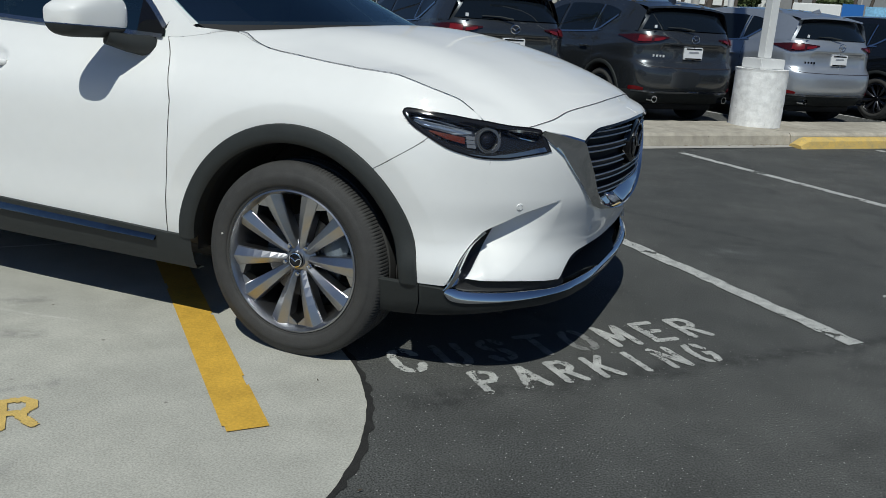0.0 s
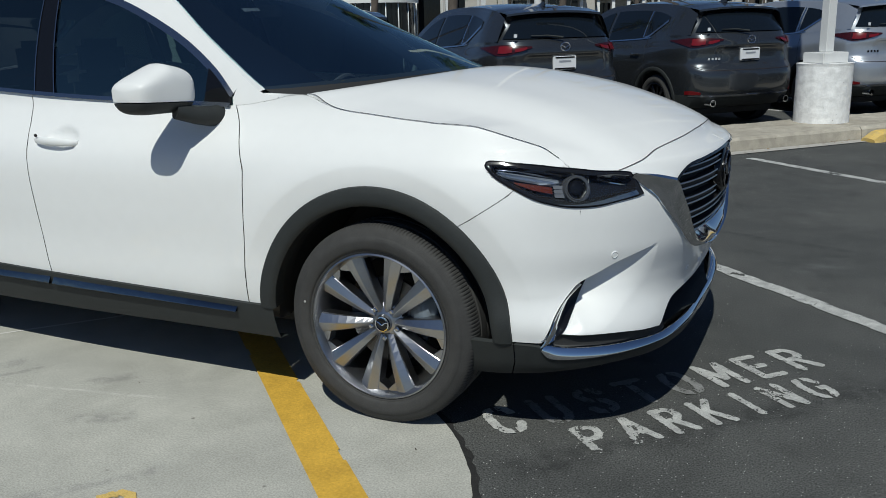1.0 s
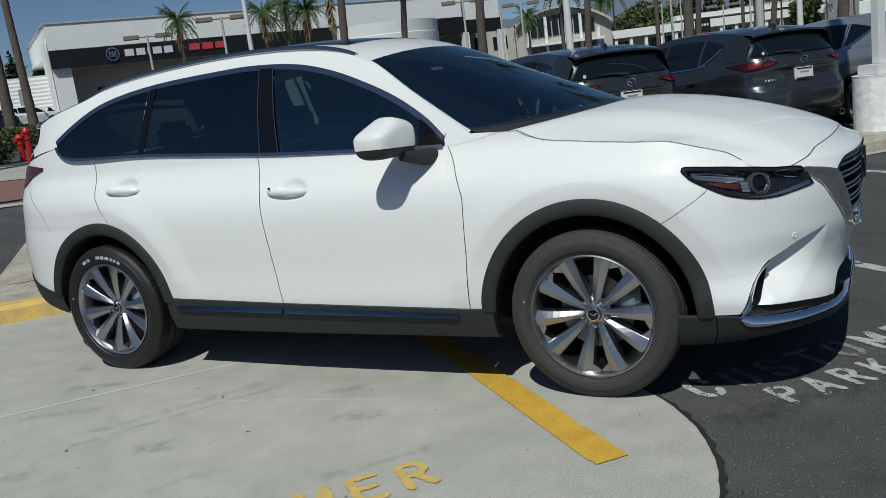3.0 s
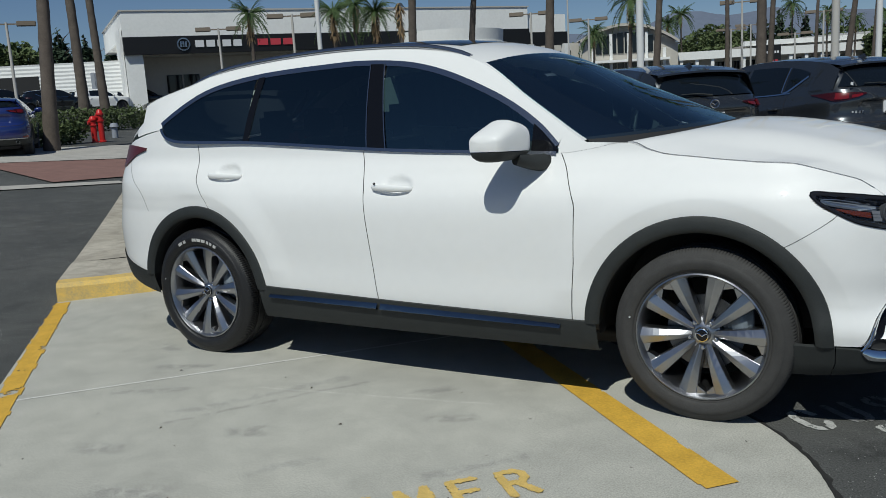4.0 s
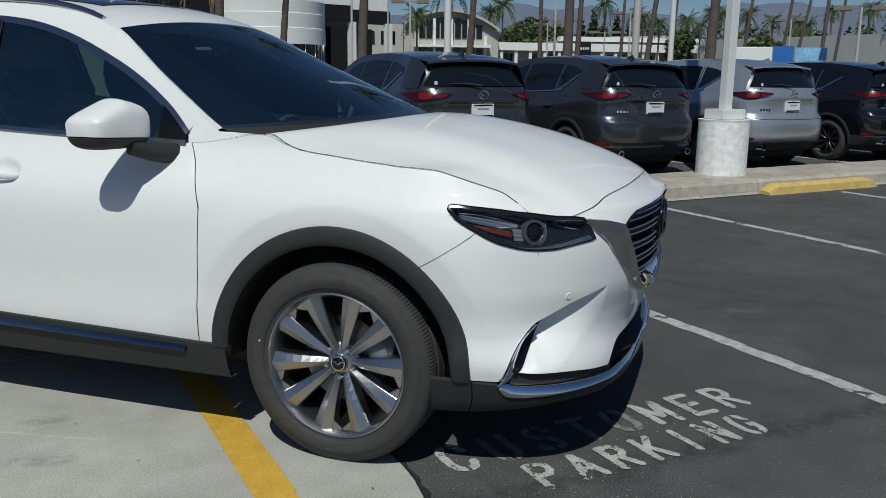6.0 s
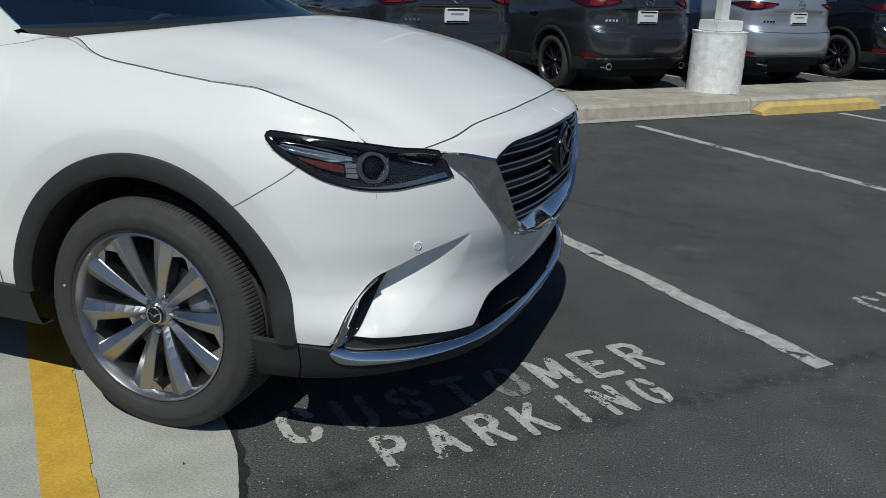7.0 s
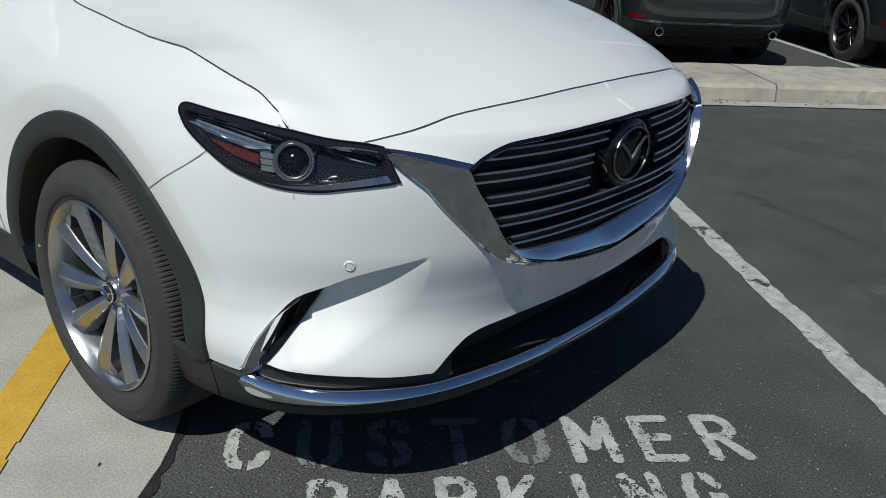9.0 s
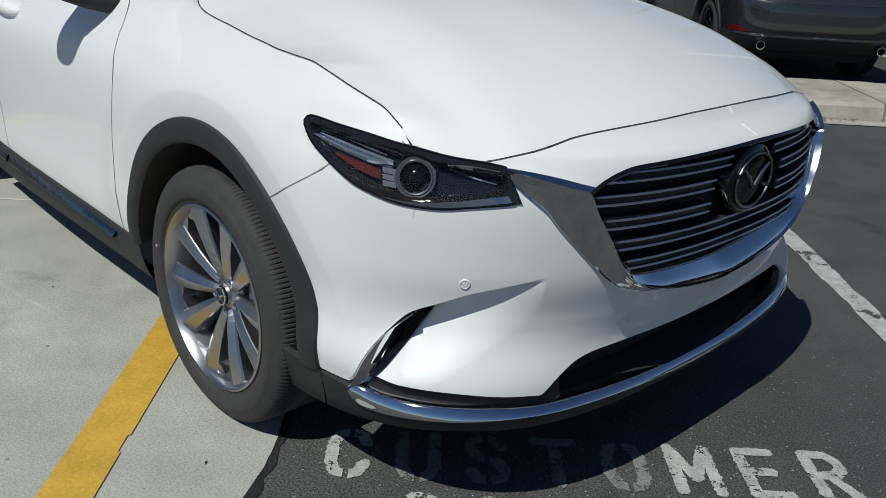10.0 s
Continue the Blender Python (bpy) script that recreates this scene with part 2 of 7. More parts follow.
TAR = mat("tar_seam", (0.022, 0.021, 0.02), 0.85, vary=0.4, scale=30, bump=0.6, bscale=120)
POST_WHITE = mat("post_paint", (0.72, 0.72, 0.71), 0.5, vary=0.05, scale=6)
PLATE_WHITE = mat("paper_plate", (0.75, 0.76, 0.78), 0.5, vary=0.03, scale=20)
SIGN_GREY = mat("sign_grey", (0.3, 0.32, 0.36), 0.6)
DARK_ALLOY = mat("dark_alloy", (0.10, 0.10, 0.11), 0.3, metal=1.0)
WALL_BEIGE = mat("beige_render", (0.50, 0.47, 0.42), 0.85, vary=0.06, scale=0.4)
WALL_GREY = mat("grey_render", (0.42, 0.42, 0.42), 0.85, vary=0.06, scale=0.3)
SIGN_SILVER = mat("sign_silver", (0.7, 0.7, 0.72), 0.4)
SIGN_RED = mat("sign_red", (0.55, 0.06, 0.08), 0.4)
PROMO_BLUE = mat("promo_blue", (0.03, 0.16, 0.5), 0.5)
PROMO_PALE = mat("promo_pale", (0.25, 0.5, 0.75), 0.5, vary=0.4, scale=0.8)
CONIFER = mat("conifer_leaf", (0.03, 0.052, 0.026), 0.75, vary=0.4, scale=1.5)
DRY_LEAF = mat("dry_leaf", (0.26, 0.18, 0.10), 0.9, vary=0.3, scale=8)
BLUE_BRIGHT = mat("blue_paint", (0.012, 0.025, 0.13), 0.25, coat=1.0)
GAP_GREY = mat("fine_gap", (0.20, 0.20, 0.20), 0.7)

SILL_CHROME = mat("sill_chrome", (0.24, 0.25, 0.26), 0.10, metal=1.0, bump=0.35, bscale=26)
GRILLE_CHROME = mat("grille_bar_metal", (0.62, 0.62, 0.63), 0.33, metal=1.0)
EMBLEM_METAL = mat("dark_emblem_metal", (0.20, 0.20, 0.21), 0.25, metal=1.0)
DEBRIS = mat("dry_debris", (0.06, 0.045, 0.03), 0.9)
FADED_WHITE = mat("faded_white_paint", (0.22, 0.22, 0.215), 0.9, vary=0.35, scale=22, bump=0.5, bscale=150)
LAMP_WHITE = mat("lamp_clear_plastic", (0.15, 0.155, 0.17), 0.15, coat=0.6)
# the mirrored sky's blue is put into the light guide's base colour
LAMP_TUBE = mat("lamp_light_guide", (0.40, 0.45, 0.54), 0.14, metal=0.7, coat=0.5)
LAMP_GREY = mat("lamp_ring_grey", (0.13, 0.135, 0.148), 0.22, metal=0.5)
BLACK_RUBBER = mat("dressed_tyre_rubber", (0.014, 0.014, 0.015), 0.45, vary=0.2, scale=25, bump=0.2, bscale=400)
# disc iron, its base darkened to stand for the shade behind the spokes
DISC_IRON = mat("brake_iron", (0.16, 0.16, 0.165), 0.4, metal=0.9, vary=0.2, scale=20)
FADED_YELLOW = mat("faded_yellow_paint", (0.60, 0.42, 0.13), 0.8, vary=0.2, scale=20, bump=0.3, bscale=120)

# ---- small builders ----
def part(name, bm, material, parent=None, label="", smooth=True):
    """One mesh object from a bmesh, under its thing."""
    me = bpy.data.meshes.new(name)
    bmesh.ops.recalc_face_normals(bm, faces=bm.faces[:])
    if smooth:
        for e in bm.edges:
            if len(e.link_faces) == 2 and e.calc_face_angle(0.0) > 0.7:
                e.smooth = False
    bm.to_mesh(me)
    bm.free()
    me.materials.append(material)
    if smooth:
        me.polygons.foreach_set("use_smooth", [True] * len(me.polygons))
    ob = new(name, me)
    if parent:
        ob.parent = parent
    if label:
        ob["label"] = label
    return ob


def thing(name, label, category, m=None, group="", kind=""):
    ob = new(name)
    ob.matrix_world = m or Matrix()
    return tagged(ob, label, category, group, kind)


def box(bm, x0, x1, y0, y1, z0, z1, bevel=0.0, m=None):
    r = bmesh.ops.create_cube(bm, size=1)["verts"]
    for v in r:
        v.co = Vector(((x0 + x1) / 2 + v.co.x * (x1 - x0), (y0 + y1) / 2 + v.co.y * (y1 - y0), (z0 + z1) / 2 + v.co.z * (z1 - z0)))
    if bevel:
        es = list({e for v in r for e in v.link_edges})
        r = [g for g in bmesh.ops.bevel(bm, geom=es, offset=bevel, segments=2, affect="EDGES")["verts"]]
        r = list({v for v in bm.verts if v.is_valid and v in set(r)})
    if m:
        bmesh.ops.transform(bm, matrix=m, verts=r)
    return bm


def sheet(bm, rows, close=False):
    """A grid of quads through rows of points."""
    vs = [[bm.verts.new(p) for p in row] for row in rows]
    for a, b in zip(vs, vs[1:]):
        n = len(a)
        for i in range(n if close else n - 1):
            j = (i + 1) % n
            try:
                bm.faces.new((a[i], a[j], b[j], b[i]))
            except ValueError:
                pass
    return vs


def tube(bm, pts, radii, seg=8, cap=True):
    """A round bar through points, its radius given at each."""
    pts = [Vector(p) for p in pts]
    rings = []
    for i, p in enumerate(pts):
        d = (pts[min(i + 1, len(pts) - 1)] - pts[max(i - 1, 0)]).normalized()
        side = d.cross(Vector((0, 0, 1)) if abs(d.z) < 0.9 else Vector((1, 0, 0))).normalized()
        up = side.cross(d)
        r = radii[i] if isinstance(radii, (list, tuple)) else radii
        rings.append([p + (side * math.cos(a) + up * math.sin(a)) * r for a in (2 * math.pi * k / seg for k in range(seg))])
    vs = sheet(bm, rings, close=True)
    if cap:
        bm.faces.new(vs[0])
        bm.faces.new(vs[-1])
    return bm


def lathe(bm, profile, axis="z", seg=32, m=None):
    """A turned shape: (radius, height) pairs about an axis."""
    rows = []
    for r, h in profile:
        ring = []
        for k in range(seg):
            a = 2 * math.pi * k / seg
            p = Vector((r * math.cos(a), r * math.sin(a), h))
            if axis == "y":
                p = Vector((p.x, p.z, p.y))
            ring.append(m @ p if m else p)
        rows.append(ring)
    sheet(bm, rows, close=True)
    return bm


def spline(keys, x):
    """A smooth value through (place, value) keys."""
    ks = sorted(keys)
    if x <= ks[0][0]:
        return ks[0][1]
    if x >= ks[-1][0]:
        return ks[-1][1]
    for i in range(len(ks) - 1):
        (x1, y1), (x2, y2) = ks[i], ks[i + 1]
        if x1 <= x <= x2:
            h = x2 - x1
            t = (x - x1) / h
            x0, y0 = ks[i - 1] if i else (2 * x1 - x2, 2 * y1 - y2)
            x3, y3 = ks[i + 2] if i + 2 < len(ks) else (2 * x2 - x1, 2 * y2 - y1)
            m1 = (y2 - y0) / (x2 - x0) * h
            m2 = (y3 - y1) / (x3 - x1) * h
            return (2 * t**3 - 3 * t**2 + 1) * y1 + (t**3 - 2 * t**2 + t) * m1 + (-2 * t**3 + 3 * t**2) * y2 + (t**3 - t**2) * m2
    return ks[-1][1]


def table(keys, lo, hi, n=400):
    """The spline worked out once, for quick reading."""
    xs = np.linspace(lo, hi, n)
    ys = [float(spline(keys, float(x))) for x in xs]
    k = (n - 1) / (hi - lo)

    def read(x):
        t = (x - lo) * k
        if t <= 0:
            return ys[0]
        if t >= n - 1:
            return ys[-1]
        i = int(t)
        return ys[i] + (ys[i + 1] - ys[i]) * (t - i)

    return read


def path_points(keys, n):
    """n points evenly along a smooth line through key points of any size."""
    keys = [tuple(k) for k in keys]
    d = [0.0]
    for a, b in zip(keys, keys[1:]):
        d.append(d[-1] + max(1e-6, math.dist(a, b)))
    return [tuple(spline([(d[i], k[c]) for i, k in enumerate(keys)], d[-1] * j / (n - 1)) for c in range(len(keys[0]))) for j in range(n)]


# The lot's own axes: U along the kerb, V out from it along the bays.
LOT = math.radians(47)
U = Vector((math.cos(LOT), math.sin(LOT), 0))
V = Vector((math.sin(LOT), -math.cos(LOT), 0))


def lot(u, v, z=0.0):
    return U * u + V * v + Vector((0, 0, z))

# ---- the ground ----
def rise(x, y):
    """The land climbs gently towards the road behind the car's tail."""
    return min(2.8, 0.05 * max(0.0, -x - 5.5 - 0.25 * max(0.0, y)) * (0.5 + 0.5 * math.tanh((-x - 10) / 6)))


def spread(far, near, n):
    return [math.copysign(near * (math.exp(abs(k) / n * math.log(far / near + 1)) - 1), k) for k in range(-n, n + 1)]


bm = bmesh.new()
xs, ys = spread(2500, 6, 60), spread(2500, 6, 60)
sheet(bm, [[Vector((x, y, rise(x, y))) for x in xs] for y in ys])
ground = tagged(part("ground", bm, ASPHALT), "dark grey worn asphalt of a car dealer's lot", "ground", kind="structure")


def slab(name, pts, z0, z1, material, parent=None, label=""):
    """A flat piece with straight sides over a plan outline."""
    bm = bmesh.new()
    lo = [bm.verts.new((p[0], p[1], z0)) for p in pts]
    hi = [bm.verts.new((p[0], p[1], z1)) for p in pts]
    bm.faces.new(hi)
    for i in range(len(pts)):
        j = (i + 1) % len(pts)
        bm.faces.new((lo[i], lo[j], hi[j], hi[i]))
    return part(name, bm, material, parent, label, smooth=False)


# Light concrete pad with a rounded corner, flush with the asphalt.
PAD_U0, PAD_U1, PAD_V0, PAD_R, PAD_C = -3.85, -0.50, -4.0, 1.35, 0.75
outline = [lot(PAD_U0, PAD_V0), lot(PAD_U1, PAD_V0)]
for k in range(25):
    a = math.pi / 2 * k / 24
    outline.append(lot(PAD_U1 - PAD_R + PAD_R * math.cos(a), PAD_C + PAD_R * math.sin(a)))
outline += [lot(PAD_U0, PAD_C + PAD_R)]
pad = tagged(slab("pavement", outline, -0.1, 0.006, CONCRETE), "pale concrete pad with a rounded corner and shallow joints", "pavement", kind="structure")

# ---- kerb island, its pillar, the stop and the painted marks ----
KERB_PROFILE = ((0.0, 0.0), (-0.012, 0.115), (-0.045, 0.148), (-1.03, 0.152), (-1.06, 0.13), (-1.07, 0.0))


def kerb_v(u):
    return float(np.interp(u, [-3.0, 0.5], [-3.56, -4.05]))


def kerb_piece(u0, u1, profile=KERB_PROFILE):
    bm = bmesh.new()
    rng = random.Random(int(u0 * 100))
    rows = []
    for u in np.linspace(u0, u1, max(4, int((u1 - u0) / 0.12))):
        j = rng.uniform(-0.004, 0.004)
        rows.append([lot(u, kerb_v(u) + v + (j if k < 3 else 0), z + (j if 0 < k < 5 else 0)) for k, (v, z) in enumerate(profile)])
    vs = sheet(bm, rows)
    bm.faces.new(vs[0])
    bm.faces.new(vs[-1])
    return bm


island = thing("pavement", "low weathered concrete kerb island between parking rows", "kerb", kind="structure")
u = -2.9
for length in (3.2, 3.3, 3.15, 3.05, 3.05, 3.05, 3.05, 3.05, 3.05, 3.05):
    part("kerb_block", kerb_piece(u + 0.008, u + length - 0.008), KERB_CONCRETE, island, smooth=False)
    u += length
part("kerb_block", kerb_piece(-3.85, -2.908, ((0.0, 0.0), (-0.012, 0.115), (-0.045, 0.148), (-0.12, 0.150), (-0.19, 0.150), (-0.19, 0.0))), KERB_YELLOW, island, "kerb end painted worn yellow", smooth=False)
part("kerb_block", kerb_piece(-3.85, -2.908, ((-0.194, 0.0), (-0.194, 0.146), (-0.20, 0.150), (-1.03, 0.152), (-1.06, 0.13), (-1.07, 0.0))), KERB_CONCRETE, island, smooth=False)
# the walk that runs back from the kerb's end
bm = bmesh.new()
rows = []
for v in np.linspace(-4.66, -13.0, 12):
    a, b = lot(-3.85, v), lot(-2.6, v)
    rows.append([Vector((a.x, a.y, rise(a.x, a.y) - 0.05)), Vector((a.x, a.y, rise(a.x, a.y) + 0.14)), Vector((b.x, b.y, rise(b.x, b.y) + 0.15)), Vector((b.x, b.y, rise(b.x, b.y) - 0.05))])
vs = sheet(bm, rows)
tagged(part("walkway", bm, KERB_CONCRETE, smooth=False), "raised concrete walk beside the asphalt driveway", "pavement", kind="structure")
bm = bmesh.new()
sheet(bm, [[lot(u, kerb_v(u) + 0.01, 0.004), lot(u, kerb_v(u) + 0.20, 0.008)] for u in np.linspace(-0.5, 30, 60)])
tagged(part("gutter", bm, GUTTER, smooth=False), "thin pale concrete gutter strip along the kerb", "gutter", kind="structure")


def worn_strip(name, keys, width, z, material, label, category, parent=None, seed=0, gaps=9.0, cell=0.012, rag=0.07):
    """A painted line with ragged edges and worn-through breaks."""
    rng = random.Random(seed)
    a, b = Vector(keys[0]), Vector(keys[1])
    d = (b - a).normalized()
    side = Vector((-d.y, d.x, 0))
    n = max(2, int((b - a).length / cell))
    m = max(2, int(width / cell) + 2)
    bm = bmesh.new()
    cache = {}

    def corner(i, j):
        if (i, j) not in cache:
            cache[(i, j)] = bm.verts.new(a + d * (i * cell) + side * ((j - m / 2) * cell) + Vector((0, 0, z)))
        return cache[(i, j)]

    for i in range(n):
        for j in range(m):
            x, y = i * cell, (j + 0.5 - m / 2) * cell
            q = (x, y, seed * 3.7)
            if abs(y) > width / 2 + width * rag * noise.noise((x * 9, seed, y * 9)) + cell * 0.2:
                continue
            chip = noise.noise((q[0] * 5, q[1] * 9, q[2])) * 0.7 + noise.noise((q[0] * 28, q[1] * 28, q[2] + 5)) * 0.35 + noise.noise((q[0] * 110, q[1] * 110, q[2] + 9)) * 0.2
            if chip > gaps:
                continue
            bm.faces.new((corner(i, j), corner(i + 1, j), corner(i + 1, j + 1), corner(i, j + 1)))
    return tagged(part(name, bm, material, parent, smooth=False), label, category, kind="structure")


for k, u in enumerate((1.71, 4.70, 7.75, 10.8)):
    worn_strip("bay_line", (lot(u, kerb_v(u) + 0.45), lot(u + 0.02, 1.22)), 0.10, 0.004, LINE_WHITE, "worn white bay line on the asphalt", "line", seed=k + 3, gaps=0.27 if k < 2 else 0.32, cell=0.006 if k < 2 else 0.010, rag=0.16)
worn_strip("bay_line", (lot(-1.0, -3.4), lot(-0.985, 1.22)), 0.135, 0.0105, YELLOW, "yellow painted bay line on the concrete", "line", seed=9, gaps=0.66, cell=0.008, rag=0.02)
worn_strip("edge_line", (lot(-3.80, -3.5), lot(-3.72, 2.0)), 0.11, 0.0105, YELLOW, "worn yellow line along the pad's edge", "line", seed=11, gaps=0.4)
for u, v in ((3.3, -7.0), (6.1, -7.0), (8.9, -7.0), (11.7, -7.0), (14.5, -7.0)):
    worn_strip("bay_line", (lot(u - 0.55, -10.2), lot(u - 0.55, -5.35)), 0.10, 0.004, LINE_WHITE, "white bay line between the parked cars", "line", seed=int(u * 7), gaps=0.4, cell=0.025)


ROUND = [(0.95, 0.74), (0.80, 0.94), (0.5, 1.0), (0.2, 0.94), (0.05, 0.72), (0.05, 0.28), (0.2, 0.06), (0.5, 0.0), (0.80, 0.06), (0.95, 0.26)]
BOWL = [(0.08, 1.0), (0.68, 1.0), (0.92, 0.86), (0.92, 0.66), (0.68, 0.5), (0.08, 0.5)]
STROKES = {
    "C": [ROUND], "G": [ROUND + [(0.95, 0.46), (0.62, 0.46)]], "O": [ROUND + [ROUND[0]]],
    "U": [[(0.06, 1), (0.06, 0.26), (0.2, 0.05), (0.5, 0), (0.8, 0.05), (0.94, 0.26), (0.94, 1)]],
    "S": [[(0.93, 0.80), (0.75, 0.97), (0.45, 1), (0.15, 0.93), (0.07, 0.75), (0.2, 0.57), (0.78, 0.44), (0.93, 0.26), (0.84, 0.07), (0.5, 0), (0.2, 0.04), (0.06, 0.2)]],
    "T": [[(0, 1), (1, 1)], [(0.5, 1), (0.5, 0)]], "I": [[(0.5, 0), (0.5, 1)]],
    "M": [[(0.0, 0), (0.0, 1), (0.5, 0.3), (1.0, 1), (1.0, 0)]], "N": [[(0.06, 0), (0.06, 1), (0.94, 0), (0.94, 1)]],
    "E": [[(0.95, 0), (0.08, 0), (0.08, 1), (0.95, 1)], [(0.08, 0.52), (0.78, 0.52)]],
    "R": [[(0.08, 0), (0.08, 1)], BOWL, [(0.5, 0.5), (0.96, 0)]], "P": [[(0.08, 0), (0.08, 1)], BOWL],
    "A": [[(0.0, 0), (0.5, 1), (1.0, 0)], [(0.2, 0.33), (0.8, 0.33)]], "K": [[(0.08, 0), (0.08, 1)], [(0.92, 1), (0.12, 0.42)], [(0.36, 0.6), (0.96, 0)]],
}


def stencil(words, u, v, width, height, material, z, label, wear, faded="", cell=0.006):
    """Stencilled capitals lying on the ground, read along the kerb; the paint is chipped away in places."""
    word = thing("lettering", label, "lettering", kind="structure")
    pitch = width / (len(words) - 0.28)
    w, h, half = pitch * 0.72, height, height * 0.078
    for i, ch in enumerate(words):
        segs = []
        for line in STROKES[ch]:
            pts = [(x * (w - 2 * half) + half, y * (h - 2 * half) + half) for x, y in line]
            segs += list(zip(pts, pts[1:]))
        bm = bmesh.new()
        cache = {}
        nx, ny = int(w / cell) + 2, int(h / cell) + 2

        def corner(a, b):
            if (a, b) not in cache:
                cache[(a, b)] = bm.verts.new(lot(u + i * pitch + a * cell, v - b * cell, z))
            return cache[(a, b)]

        for a in range(-1, nx):
            for b in range(-1, ny):
                x, y = (a + 0.5) * cell, (b + 0.5) * cell
                best = 9.0
                for (x0, y0), (x1, y1) in segs:
                    dx, dy = x1 - x0, y1 - y0
                    t = max(0.0, min(1.0, ((x - x0) * dx + (y - y0) * dy) / max(1e-9, dx * dx + dy * dy)))
                    best = min(best, math.hypot(x - x0 - dx * t, y - y0 - dy * t))
                p = (u * 3 + i * pitch + x, v + y, 0.0)
                if best > half + 0.004 * noise.noise((p[0] * 60, p[1] * 60, 1)):
                    continue
                if ch in "COGSU" and abs(x - w / 2) < 0.008:
                    continue
                n = noise.noise((p[0] * 16, p[1] * 16, 3.3)) * 0.42 + noise.noise((p[0] * 60, p[1] * 60, 7.7)) * 0.35 + noise.noise((p[0] * 150, p[1] * 150, 2.1)) * 0.35
                if n < -wear:
                    continue
                bm.faces.new((corner(a, b), corner(a + 1, b), corner(a + 1, b + 1), corner(a, b + 1)))
        part("letter", bm, FADED_WHITE if ch in faded and i < 5 else material, word, smooth=False)
    return word


stencil("CUSTOMER", -0.36, 0.955, 1.52, 0.235, LINE_WHITE, 0.004, "worn white stencilled word on the asphalt", 0.26, "USTO", 0.003)
stencil("PARKING", -0.125, 1.205, 1.13, 0.205, LINE_WHITE, 0.004, "worn white stencilled word on the asphalt", 0.27, cell=0.003)
stencil("CUSTOMER", 2.46, 0.955, 1.52, 0.235, LINE_WHITE, 0.004, "worn white stencilled word on the asphalt", 0.20)
stencil("PARKING", 2.69, 1.205, 1.13, 0.205, LINE_WHITE, 0.004, "worn white stencilled word on the asphalt", 0.20)
stencil("CUSTOMER", -3.08, 1.01, 1.50, 0.225, FADED_YELLOW, 0.0105, "yellow stencilled word on the pale concrete", 0.55)

# joints in the pad and the dark seam round it
worn_strip("joint", (lot(-3.85, -1.04), lot(-0.5, -1.12)), 0.020, 0.0078, JOINT_PALE, "pale sealed joint across the concrete pad", "joint", seed=21, gaps=0.5, cell=0.006)
bm = bmesh.new()
edge = [lot(PAD_U1, v) for v in np.linspace(PAD_V0, PAD_C, 70)] + [lot(PAD_U1 - PAD_R + PAD_R * math.cos(a), PAD_C + PAD_R * math.sin(a)) for a in np.linspace(0, math.pi / 2, 60)][1:]
rng = random.Random(4)
sheet(bm, [[p + Vector((0, 0, 0.0070)) - (V * 0.004 + U * 0.004) * rng.random() for p in edge], [p + (U + V * 0.4) * rng.uniform(0.012, 0.03) + Vector((0, 0, 0.003)) for p in edge]])
tagged(part("seam", bm, TAR, smooth=False), "ragged dark tar seam round the pad", "seam", kind="structure")

# dry bits on the pad
rng = random.Random(12)
bm = bmesh.new()
for _ in range(34):
    p = lot(rng.uniform(-3.6, -0.6), rng.uniform(-1.2, 2.0), 0.0085)
    if (p.x < 0.3 and p.y > -0.95):
        continue
    a_, w_, l_ = rng.uniform(0, 6.3), rng.uniform(0.002, 0.005), rng.uniform(0.004, 0.011)
    ex, ey = Vector((math.cos(a_), math.sin(a_), 0.2)) * l_, Vector((-math.sin(a_), math.cos(a_), 0)) * w_
    bm.faces.new([bm.verts.new(q) for q in (p - ex, p - ey, p + ex, p + ey + Vector((0, 0, 0.003)))])
tagged(part("debris", bm, DEBRIS, smooth=False), "tiny dry leaf bits scattered on the concrete", "debris", kind="stuff")

rng = random.Random(31)
bm = bmesh.new()
for _ in range(150):
    u = rng.gauss(2.6, 0.35) if rng.random() < 0.6 else rng.uniform(0.5, 7.5)
    p = lot(u, kerb_v(u) + abs(rng.gauss(0.03, 0.07)) + 0.02, 0.016)
    a_, l_ = rng.uniform(0, 6.3), rng.uniform(0.008, 0.024)
    ex, ey = Vector((math.cos(a_), math.sin(a_), rng.uniform(-0.3, 0.3))) * l_, Vector((-math.sin(a_), math.cos(a_), 0.2)) * l_ * 0.4
    bm.faces.new([bm.verts.new(q) for q in (p - ex, p - ey, p + ex, p + ey + Vector((0, 0, 0.005)))])
tagged(part("leaf_litter", bm, DRY_LEAF, smooth=False), "dry brown leaf litter lying in the gutter", "leaf litter", kind="stuff")

# round pillar base with its post
pillar = thing("lamp_post", "white square steel post on a round painted concrete base", "lamp post")
PC = Vector((1.16, 8.2, 0.15))
bm = bmesh.new()
rows = []
for h in np.linspace(0, 0.72, 24):
    rows.append([Vector((PC.x + q * math.cos(a), PC.y + q * math.sin(a), PC.z + h)) for a, q in ((a, 0.325 + 0.004 * noise.noise((math.cos(a) * 3, math.sin(a) * 3, h * 14)) + (0.006 if h > 0.70 else 0)) for a in np.linspace(0, 2 * math.pi, 48, endpoint=False))])
vs = sheet(bm, rows, close=True)
bm.faces.new(vs[-1])
part("base", bm, PILLAR_WHITE, pillar, "rough white-painted concrete drum", smooth=False)
